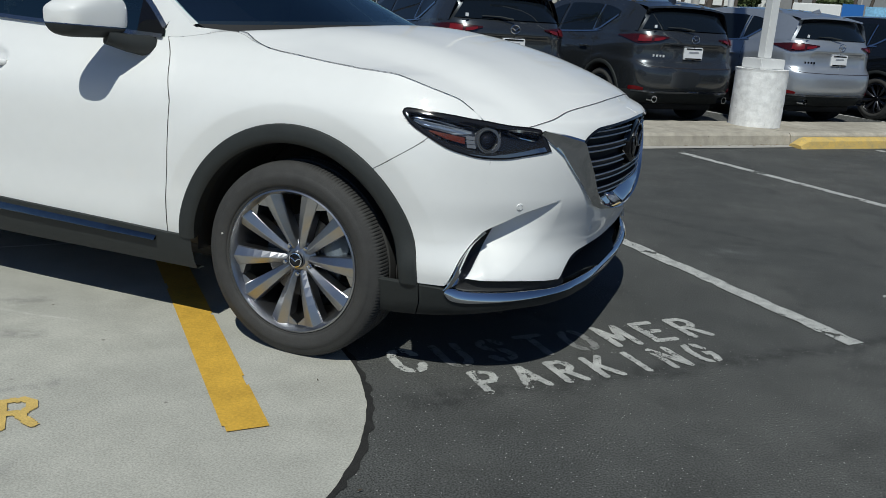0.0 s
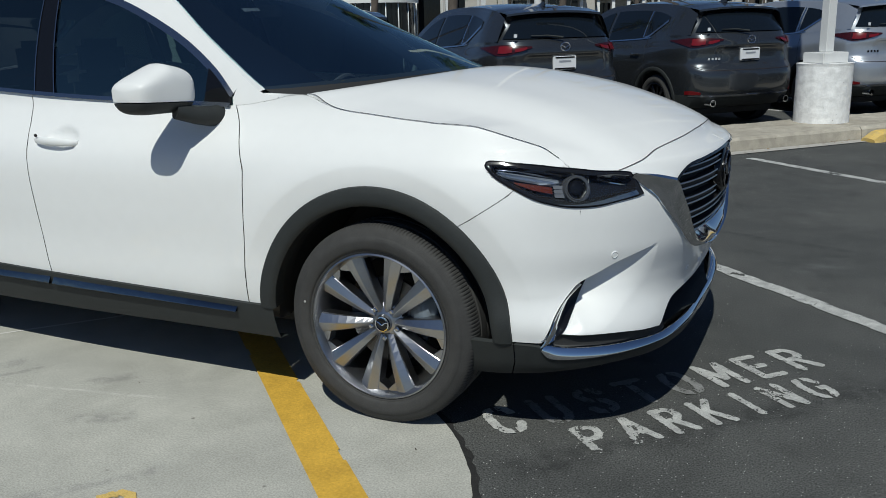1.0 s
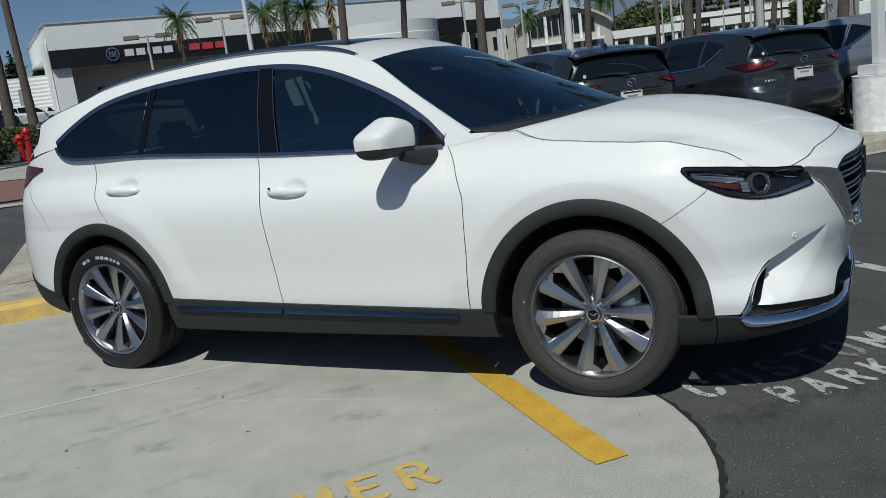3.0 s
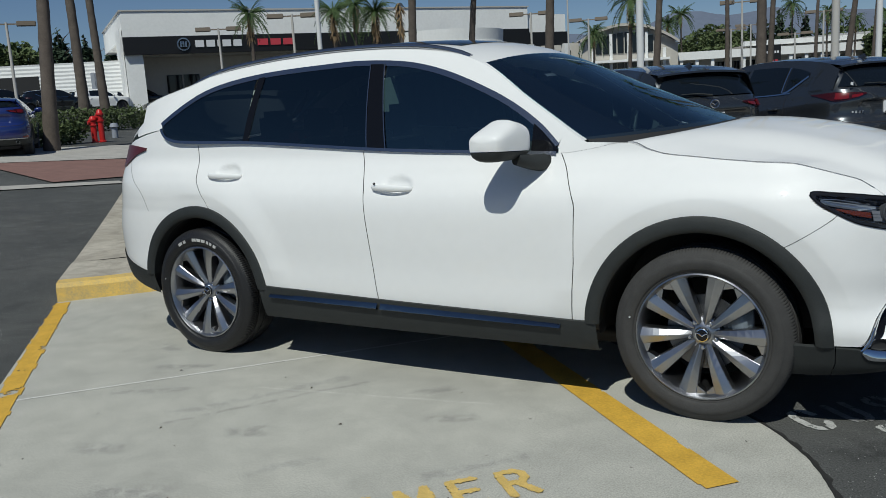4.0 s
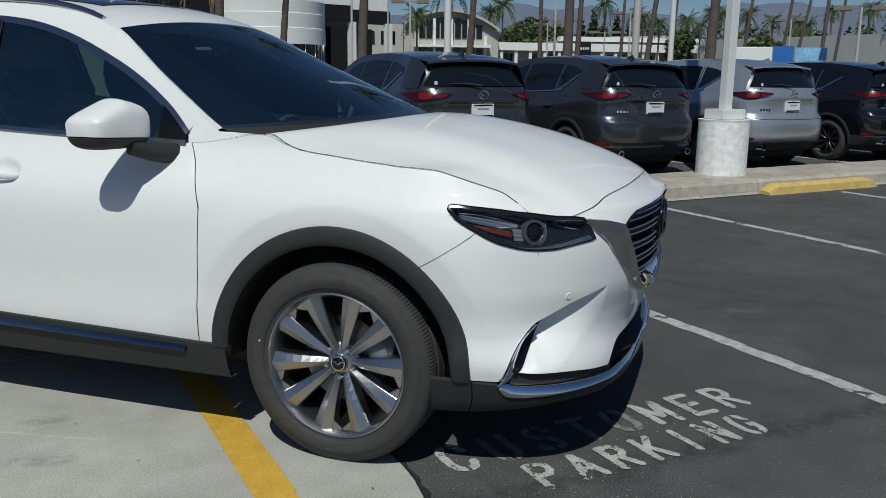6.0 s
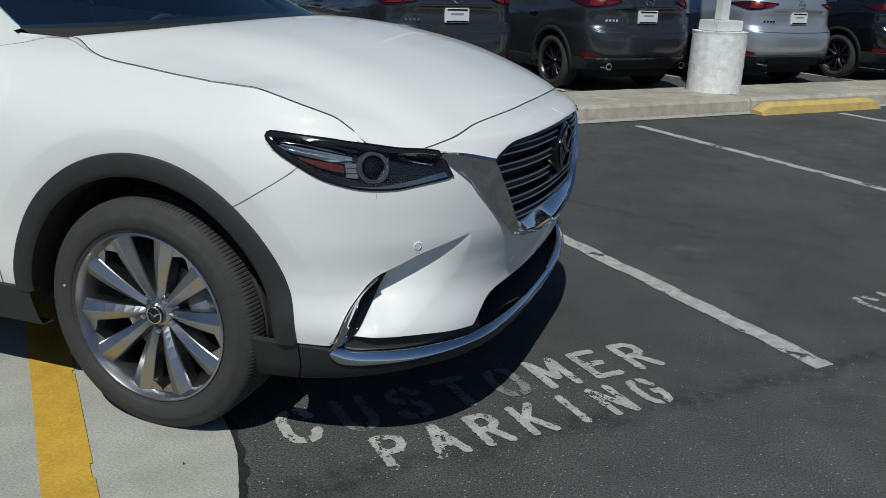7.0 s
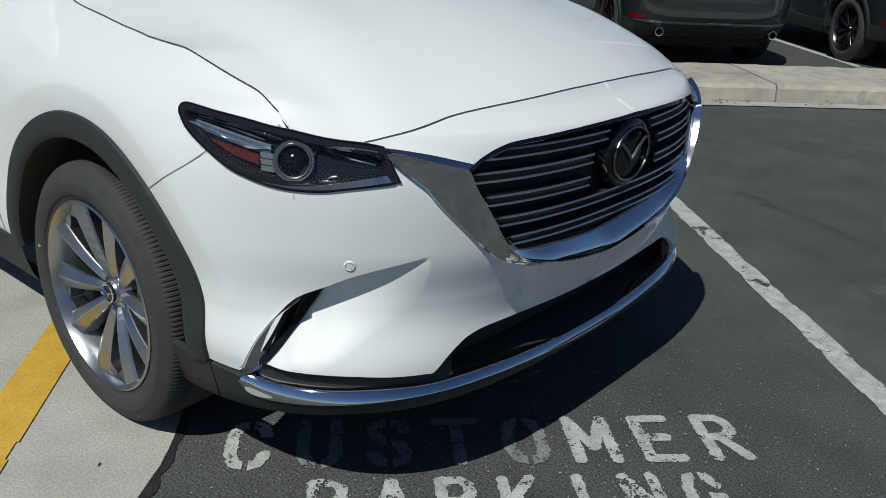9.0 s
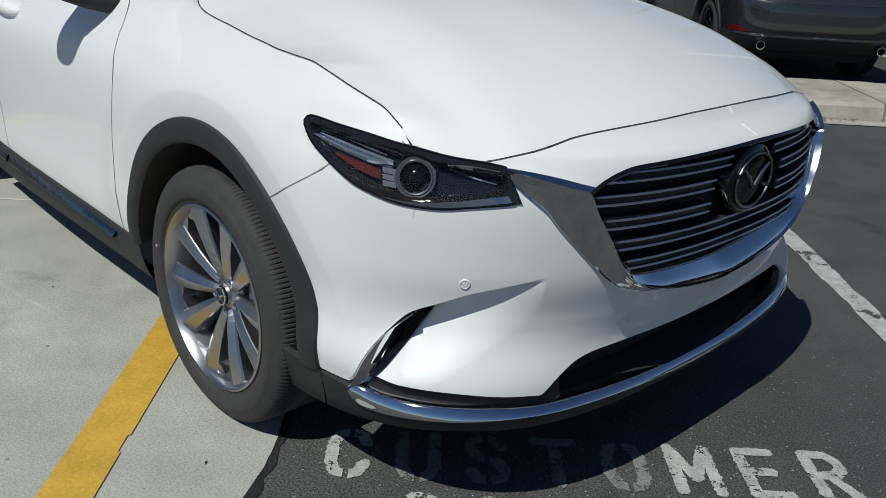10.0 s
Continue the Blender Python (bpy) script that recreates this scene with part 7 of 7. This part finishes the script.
# plain bright shapes for the maker's marks on the band
bm = lathe(bmesh.new(), [(0.40, -0.02), (0.40, -0.08), (0.50, -0.08), (0.50, 0.0)], "y", 32)
bmesh.ops.transform(bm, matrix=Matrix.Translation((4.05, -0.36, 6.70)), verts=bm.verts[:])
for k in range(3):
    box(bm, 3.78 + 0.19 * k, 3.92 + 0.19 * k, -0.44, -0.38, 6.48, 6.92)
part("sign_mark", bm, DARK_CHROME, band, "plain bright round sign shape", smooth=False)
for x0 in (4.95, 5.80, 6.65, 7.05, 7.90):
    w = 0.22 if abs(x0 - 6.65) < 0.01 else 0.66
    at_showroom("sign_mark", x0, x0 + w, -0.42, -0.35, 6.46, 6.98, SIGN_SILVER, "plain silver sign shape", band)
for x0 in (9.85, 10.9, 11.95):
    for z0, z1, a, b in ((6.48, 6.98, 0.0, 0.84),):
        at_showroom("sign_mark", x0 + a, x0 + b, -0.42, -0.35, z0, z1, SIGN_RED, "plain red sign shape", band)
# rounded corner with a glazed foot
bm = bmesh.new()
rows = []
for h in (3.6, 4.9, 4.93, 6.1, 6.13, 7.15):
    q = 5.15 if h not in (4.93, 6.13) else 5.10
    rows.append([Vector((27.4 + q * math.cos(a), 1.0 - q * math.sin(a), h)) for a in np.linspace(-0.3, math.pi + 0.3, 40)])
sheet(bm, rows)
part("rounded_corner", bm, WALL_WHITE, showroom, "rounded white panelled corner")
at_showroom("corner_roof", 22.5, 32.3, 0.0, 6, 7.05, 7.16, WALL_WHITE)
bm = bmesh.new()
sheet(bm, [[Vector((27.4 + 4.9 * math.cos(a), 1.0 - 4.9 * math.sin(a), h)) for a in np.linspace(-0.3, math.pi + 0.3, 40)] for h in (0, 3.6)])
glazed = part("glazing", bm, DARK_GLASS, showroom, "dark curved shop glazing")
for k in range(13):
    a = math.pi * k / 12
    bm = bmesh.new()
    tube(bm, [(27.4 + 4.95 * math.cos(a), 1.0 - 4.95 * math.sin(a), 0), (27.4 + 4.95 * math.cos(a), 1.0 - 4.95 * math.sin(a), 3.6)], 0.05, 6)
    part("mullion", bm, WALL_WHITE, glazed)
for x0 in (31.8, 35.2, 39.2):
    at_showroom("column", x0, x0 + 0.6, -0.3, 0.3, 0.0, 5.85, WALL_WHITE)
at_showroom("shop_glass", 32.4, 39.2, 2.4, 2.6, 0.0, 5.4, DARK_GLASS)
# low white workshop to its left
workshop = thing("workshop", "low white ribbed workshop with a dark opening", "building")
B0, B1 = bearing(152, 78, 0), bearing(140.0, 72.5, 0)
bx = (B1 - B0).normalized()
by = Vector((-bx.y, bx.x, 0))
if by.dot(EYE0 - B0) > 0:
    by = -by
workshop.matrix_world = Matrix(((bx.x, by.x, 0, B0.x), (bx.y, by.y, 0, B0.y), (0, 0, 1, 0), (0, 0, 0, 1)))
L_ = (B1 - B0).length
bm = bmesh.new()
rows = []
for k, z in enumerate(np.linspace(1.0, 5.85, 34)):
    rows.append([Vector((x, -0.03 if k % 2 else 0.0, z)) for x in np.linspace(0, L_, 4)])
sheet(bm, rows)
part("wall", bm, WALL_WHITE, workshop, smooth=False)
part("body", box(bmesh.new(), 0, L_, 0.05, 12, 0, 5.84), WALL_WHITE, workshop, smooth=False)
# no hole is cut: a matt black slab stands for the shade inside
part("opening", box(bmesh.new(), 1.0, L_ * 0.56, -0.06, 0.02, 1.6, 4.95), INTAKE_BLACK, workshop, "black slab for the shaded roller-door opening", smooth=False)
part("pipe", box(bmesh.new(), L_ * 0.80, L_ * 0.80 + 0.35, -0.3, 0.0, 3.2, 5.0, 0.05), SIGN_GREY, workshop, smooth=False)

# glazed hall with an arched roof
hall = thing("arched_hall", "pale glazed hall under an arched roof", "building")
H0, H1 = bearing(111.3, 110, 0), bearing(105.1, 112, 0)
hx = (H1 - H0).normalized()
hy = Vector((-hx.y, hx.x, 0))
if hy.dot(EYE0 - H0) > 0:
    hy = -hy
hall.matrix_world = Matrix(((hx.x, hy.x, 0, H0.x), (hx.y, hy.y, 0, H0.y), (0, 0, 1, 0), (0, 0, 0, 1)))
HL = (H1 - H0).length
arc = lambda x: 8.85 - 2.4 * ((x - HL * 0.46) / (HL * 0.54)) ** 2
bm = bmesh.new()
xs_ = np.linspace(0, HL, 24)
sheet(bm, [[Vector((x, y, arc(x) + dz)) for x in xs_] for y, dz in ((-0.9, 0.0), (-0.9, 0.35), (10, 0.35), (10, 0.0))])
part("roof", bm, WALL_BEIGE, hall, "arched pale roof edge")
bm = bmesh.new()
sheet(bm, [[Vector((x, 0, z)) for x in xs_] for z in (0.0, 0.01)] )
bm.free()
bm = bmesh.new()
sheet(bm, [[Vector((x, 0.0, 0.0)) for x in xs_], [Vector((x, 0.0, arc(x))) for x in xs_]])
part("wall", bm, WALL_BEIGE, hall, smooth=False)
glz = None
for k in range(9):
    x0 = HL * (0.16 + 0.075 * k)
    top = arc(x0 + 0.3) - 0.7
    p = part("window", box(bmesh.new(), x0, x0 + HL * 0.062, -0.12, -0.03, 5.6, top), DARK_GLASS, hall, smooth=False)
    part("window", box(bmesh.new(), x0, x0 + HL * 0.062, -0.12, -0.03, 2.4, 4.4), DARK_GLASS, hall, smooth=False)
part("canopy", box(bmesh.new(), HL * 0.1, HL * 0.9, -1.2, -0.1, 4.5, 4.8), WALL_WHITE, hall, smooth=False)
for k in range(5):
    part("column", box(bmesh.new(), HL * (0.12 + 0.18 * k), HL * (0.12 + 0.18 * k) + 0.35, -0.5, -0.1, 0, 8.0 if 0 < k < 4 else 6), WALL_WHITE, hall, smooth=False)
part("side_block", box(bmesh.new(), -9, 0, 1, 8, 0, 7.3), WALL_BEIGE, hall, smooth=False)
for k in range(3):
    part("window", box(bmesh.new(), -8 + 2.6 * k, -6.2 + 2.6 * k, 0.9, 1.02, 4.8, 6.4), DARK_GLASS, hall, smooth=False)

# long low shops on the right
shops = thing("shop_row", "long low white shop row with dark windows", "building")
S0, S1 = bearing(105.3, 115, 0), bearing(92.5, 124, 0)
sx = (S1 - S0).normalized()
sy = Vector((-sx.y, sx.x, 0))
if sy.dot(EYE0 - S0) > 0:
    sy = -sy
shops.matrix_world = Matrix(((sx.x, sy.x, 0, S0.x), (sx.y, sy.y, 0, S0.y), (0, 0, 1, 0), (0, 0, 0, 1)))
SL = (S1 - S0).length
part("wall", box(bmesh.new(), 0, SL, 0, 12, 0, 5.2), WALL_BEIGE, shops, smooth=False)
part("fascia", box(bmesh.new(), -0.4, SL + 0.3, -1.6, 0.1, 4.3, 5.3), WALL_WHITE, shops, smooth=False)
part("fascia", box(bmesh.new(), SL * 0.3, SL + 0.3, -1.2, 0.3, 5.6, 6.2), WALL_WHITE, shops, smooth=False)
part("upper_wall", box(bmesh.new(), SL * 0.3, SL, 0.2, 11, 5.2, 5.7), WALL_BEIGE, shops, smooth=False)
for k in range(14):
    x0 = SL * 0.03 + k * SL * 0.069
    if k % 5 != 1:
        part("window", box(bmesh.new(), x0, x0 + SL * 0.052, -0.1, 0.02, 0.6, 3.9), DARK_GLASS, shops, smooth=False)
    part("column", box(bmesh.new(), x0 - 0.5, x0 - 0.1, -1.4, -1.0, 0, 4.3), WALL_WHITE, shops, smooth=False)
warehouse = thing("warehouse", "wide pale grey warehouse beyond the palms", "building")
for (d0, r0_), (d1, r1_), z in (((98.0, 135), (93.5, 132), 7.0), ((93.5, 130), (80.0, 108), 6.2)):
    p, q = bearing(d0, r0_, 0), bearing(d1, r1_, 0)
    d = (q - p).normalized()
    nrm = Vector((-d.y, d.x, 0))
    if nrm.dot(EYE0 - p) > 0:
        nrm = -nrm
    m_ = Matrix(((d.x, nrm.x, 0, p.x), (d.y, nrm.y, 0, p.y), (0, 0, 1, 0), (0, 0, 0, 1)))
    part("wall", box(bmesh.new(), 0, (q - p).length, 0, 15, 0, z, 0, m_), WALL_GREY, warehouse, smooth=False)
pylon = thing("pylon_sign", "black pylon sign with plain bright bars", "sign", Matrix.Translation(bearing(99.45, 80, 0)) @ Matrix.Rotation(radians(10), 4, "Z"))
part("panel", box(bmesh.new(), -0.65, 0.65, -0.15, 0.15, 0, 4.25, 0.03), SIGN_BLACK, pylon, smooth=False)
for k in range(5):
    part("bar", box(bmesh.new(), -0.5 + 0.21 * k, -0.36 + 0.21 * k, -0.17, -0.14, 3.55, 3.75), SIGN_SILVER, pylon, smooth=False)
for k in range(3):
    part("bar", box(bmesh.new(), -0.4 + 0.3 * k, -0.2 + 0.3 * k, -0.17, -0.14, 2.85, 3.0), SIGN_RED, pylon, smooth=False)
tent = thing("promo_trailer", "blue and white promotional trailer and panels", "trailer", Matrix.Translation(bearing(87.6, 62, 0)) @ Matrix.Rotation(radians(-4), 4, "Z"))
part("body", box(bmesh.new(), -3.2, -0.3, 0, 2.2, 0.6, 3.3, 0.05), WALL_WHITE, tent, smooth=False)
part("panel", box(bmesh.new(), -0.25, 1.0, -0.1, 0.0, 0.6, 3.35), PROMO_BLUE, tent, "blue promotional panel", smooth=False)
part("panel", box(bmesh.new(), 1.1, 3.0, -0.2, -0.1, 0.6, 3.25), PROMO_PALE, tent, "pale blue promotional panel", smooth=False)

# trees and palms
for k, (deg, dist, h, r) in enumerate(((144.15, 105, 9.2, 3.2), (142.7, 106, 8.2, 2.6), (141.2, 104, 8.4, 1.9), (145.3, 108, 7.6, 2.6), (99.1, 150, 13.2, 2.4), (97.6, 150, 12.8, 2.2), (99.9, 152, 11.8, 2.6), (98.4, 148, 10.5, 2.4), (96.9, 150, 10.0, 2.4), (100.8, 150, 11.0, 2.4), (106.8, 150, 11.5, 2.2))):
    tree(bearing(deg, dist), h, r, 30 + k, True, "dark pointed conifer behind the buildings")
for k, (deg, dist, h, r) in enumerate(((146.9, 104, 7.6, 3.6), (148.2, 104, 7.4, 3.5), (149.8, 106, 7.8, 3.8), (103.4, 140, 10.6, 5.0), (101.6, 140, 9.4, 4.0), (104.6, 142, 8.0, 3.5), (93.6, 120, 7.6, 2.0), (88.6, 115, 6.6, 2.4), (102.6, 139, 7.8, 3.0))):
    tree(bearing(deg, dist), h, r, 60 + k)
tall = ((145.3, 26, 14, 0.17, (-0.4, 1.3)), (143.18, 38, 15, 0.19, (-0.6, 0.3)), (142.0, 45, 15, 0.19, (-0.6, 0.2)), (122.5, 40, 15, 0.2, (0.9, 0.2)), (118.7, 45, 15, 0.17, (1.2, 0.5)), (113.35, 40, 15, 0.21, (0.5, 0)), (106.6, 45, 15, 0.17, (0.7, 0.1)), (102.16, 60, 16, 0.15, (0, 0)), (100.25, 45, 15, 0.24, (0.3, 0)), (99.75, 50, 15, 0.15, (0.8, 0)), (97.06, 70, 15, 0.13, (0.4, 0)), (95.45, 55, 15, 0.17, (1.4, 0)), (93.96, 70, 16, 0.13, (0.5, 0)), (91.39, 40, 15, 0.22, (0.4, 0)), (92.0, 90, 16, 0.18, (2.0, 0)), (90.7, 90, 16, 0.18, (1.6, 0)), (89.83, 80, 16, 0.15, (1.5, 0)), (87.6, 80, 16, 0.15, (1.5, 0)), (86.9, 80, 15, 0.14, (2.2, 0)), (85.3, 70, 15, 0.15, (0.6, 0)), (84.7, 90, 15, 0.15, (1.4, 0)))
for k, (deg, dist, h, r, ln) in enumerate(tall):
    palm(bearing(deg, dist), h, r, 100 + k, lean=ln)
for k, (deg, dist, z, c) in enumerate(((132.65, 55, 7.2, 1.5), (127.25, 50, 6.6, 1.6), (124.55, 50, 6.5, 1.6), (125.9, 56, 7.6, 1.5), (108.05, 55, 6.7, 1.8), (110.4, 95, 7.4, 2.2), (105.7, 120, 9.4, 2.2), (104.9, 125, 10.8, 2.4), (98.35, 140, 12.2, 2.6), (96.4, 110, 8.8, 1.7), (95.9, 112, 8.4, 1.6), (94.9, 110, 7.6, 1.6), (93.2, 120, 8.6, 2.0), (92.4, 118, 7.6, 1.8), (91.7, 120, 9.4, 2.0), (90.9, 118, 9.2, 2.2), (89.7, 115, 8.7, 2.0), (88.2, 125, 8.6, 1.8), (86.8, 125, 8.4, 2.0), (86.2, 130, 8.2, 2.0), (84.9, 125, 9.8, 1.6), (82.9, 120, 9.6, 2.0), (81.5, 110, 9.0, 2.0))):
    p = bearing(deg, dist)
    palm(p, z - p.z, 0.14, 200 + k, crown=c, fronds=44, label="palm tree with a full green crown")
p = bearing(122.96, 50)
palm(p, 6.9 - p.z, 0.17, 300, dead=True, label="palm tree with a dead brown head")

# the far belt of trees behind the shops
rng = random.Random(77)
bm = bmesh.new()
for k in range(64):
    p = bearing(rng.uniform(79, 112), rng.uniform(165, 215))
    h = rng.uniform(8.5, 13.5)
    tip = rng.random() < 0.35
    r = rng.uniform(1.6, 2.4) if tip else rng.uniform(3.0, 5.5)
    leaves(bm, p + Vector((0, 0, h * (0.5 if tip else 0.6))), (r, r, h * (0.5 if tip else 0.4)), 330, 0.5, rng, tip)
tagged(part("woods", bm, LEAF, smooth=False), "far belt of mixed green trees behind the shops", "trees", kind="stuff")

# lamps
for deg, dist, z in ((134.66, 63.2, 7.2), (129.96, 56.1, 7.2), (146.83, 56.2, 7.2), (114.39, 64.3, 7.2), (110.69, 73.5, 7.2), (101.25, 68.3, 7.2), (101.9, 100, 7.0), (100.74, 98, 7.2), (96.62, 86, 7.2), (83.2, 60, 5.6), (87.1, 95, 7.0), (98.2, 90, 5.6)):
    p = bearing(deg, dist)
    lamp_post(p, z - p.z, deg - 90)
for deg, dist, r, m_ in ((107.44, 30, 0.13, POST_WHITE), (112.0, 60, 0.06, POLE_GREY), (95.96, 50, 0.22, POLE_GREY), (93.62, 40, 0.13, POST_WHITE), (128.3, 42, 0.12, POST_WHITE)):
    t = thing("flag_pole", "tall plain painted steel pole", "pole", Matrix.Translation(bearing(deg, dist)))
    bm = bmesh.new()
    tube(bm, [(0, 0, -0.2), (0, 0, 12)], [r, r * 0.8], 12)
    part("pole", bm, m_, t)

# hedge, shrub, standpipe and meter at the drive's edge
rng = random.Random(77)
for a, b, h, w, nm, lb in ((bearing(146.0, 36), bearing(137.0, 40), 1.0, 0.9, "hedge", "clipped green hedge along the road"), (bearing(145.6, 28.5), bearing(143.7, 29.3), 0.75, 0.6, "shrub", "low green shrub beside the standpipe")):
    bm = bmesh.new()
    n = int((b - a).length / 0.3) + 1
    for i in range(n + 1):
        c = a.lerp(b, i / n)
        c.z = rise(c.x, c.y) + h * 0.5
        leaves(bm, c, (w * 0.62, w * 0.62, h * 0.62), 330, 0.055, rng)
    tagged(part(nm, bm, LEAF, smooth=False), lb, nm, kind="stuff")
standpipe = thing("standpipe", "red double fire standpipe on the pavement", "standpipe", Matrix.Translation(bearing(142.55, 29.6)) @ Matrix.Rotation(radians(50), 4, "Z"))
for k, (dx, h) in enumerate(((-0.13, 0.85), (0.10, 1.05))):
    bm = bmesh.new()
    lathe(bm, [(0.12, 0.0), (0.12, 0.04), (0.088, 0.05), (0.088, h * 0.62), (0.115, h * 0.63), (0.115, h * 0.67), (0.09, h * 0.68), (0.09, h * 0.82), (0.125, h * 0.83), (0.125, h * 0.87), (0.10, h * 0.89), (0.085, h * 0.95), (0.04, h), (0.0, h)], "z", 16, Matrix.Translation((dx, 0, 0)))
    tube(bm, [(dx, 0, h * 0.76), (dx - 0.15, -0.06, h * 0.76)], [0.055, 0.065], 10)
    part("pipe", bm, RED_PAINT, standpipe)
meter = thing("water_meter", "small grey water valve on the verge", "valve", Matrix.Translation(bearing(141.6, 32)))
part("body", lathe(bmesh.new(), [(0.10, 0.0), (0.10, 0.35), (0.16, 0.38), (0.12, 0.5), (0.0, 0.52)], "z", 12), SIGN_GREY, meter)

# cars far off
hatch = wagon("parked_car", BLUE_BRIGHT, "blue hatchback waiting on the driveway", low_roof=0.35)
p = bearing(147.9, 24.6)
hatch.matrix_world = Matrix.Translation(p + Vector((math.cos(radians(147)), math.sin(radians(147)), 0)) * 3.2) @ Matrix.Rotation(radians(143), 4, "Z")
for k, (deg, dist, src, turn) in enumerate(((146.6, 60, black, -60), (143.6, 66, black, -75), (141.2, 70, pale, -70), (138.7, 74, black, -80), (112.6, 60, pale, 20), (109.6, 70, grey, 30), (107.8, 75, silver, 60), (104.0, 60, grey, 50), (101.0, 62, black, 40), (98.8, 64, silver, 50), (103.0, 78, black, 60), (96.5, 66, grey, 40))):
    c = copy_thing(src, Matrix.Translation(bearing(deg, dist)) @ Matrix.Rotation(radians(deg + turn), 4, "Z"))
    tagged(c, "car parked far off near the buildings", "car", "cars parked far off")

# hazy hills; the distance haze is put into their blue base colour
bm = bmesh.new()
rows = [[], [], []]
for deg in np.linspace(60, 160, 120):
    h = 118 + 28 * noise.noise((deg * 0.11, 0.3, 0)) + 16 * noise.noise((deg * 0.35, 1.7, 0)) + 6 * noise.noise((deg * 0.9, 5.1, 0)) + 22 * math.exp(-((deg - 88) / 7) ** 2)
    if deg > 118:
        h *= max(0.25, 1 - (deg - 118) / 30)
    for row, (d, k) in zip(rows, ((1500, -0.05), (1620, 0.62), (1750, 1.0))):
        row.append(bearing(deg, d, h * k))
sheet(bm, rows)
tagged(part("backdrop", bm, HILL), "blue hazy range of low hills far away", "hills", kind="structure")
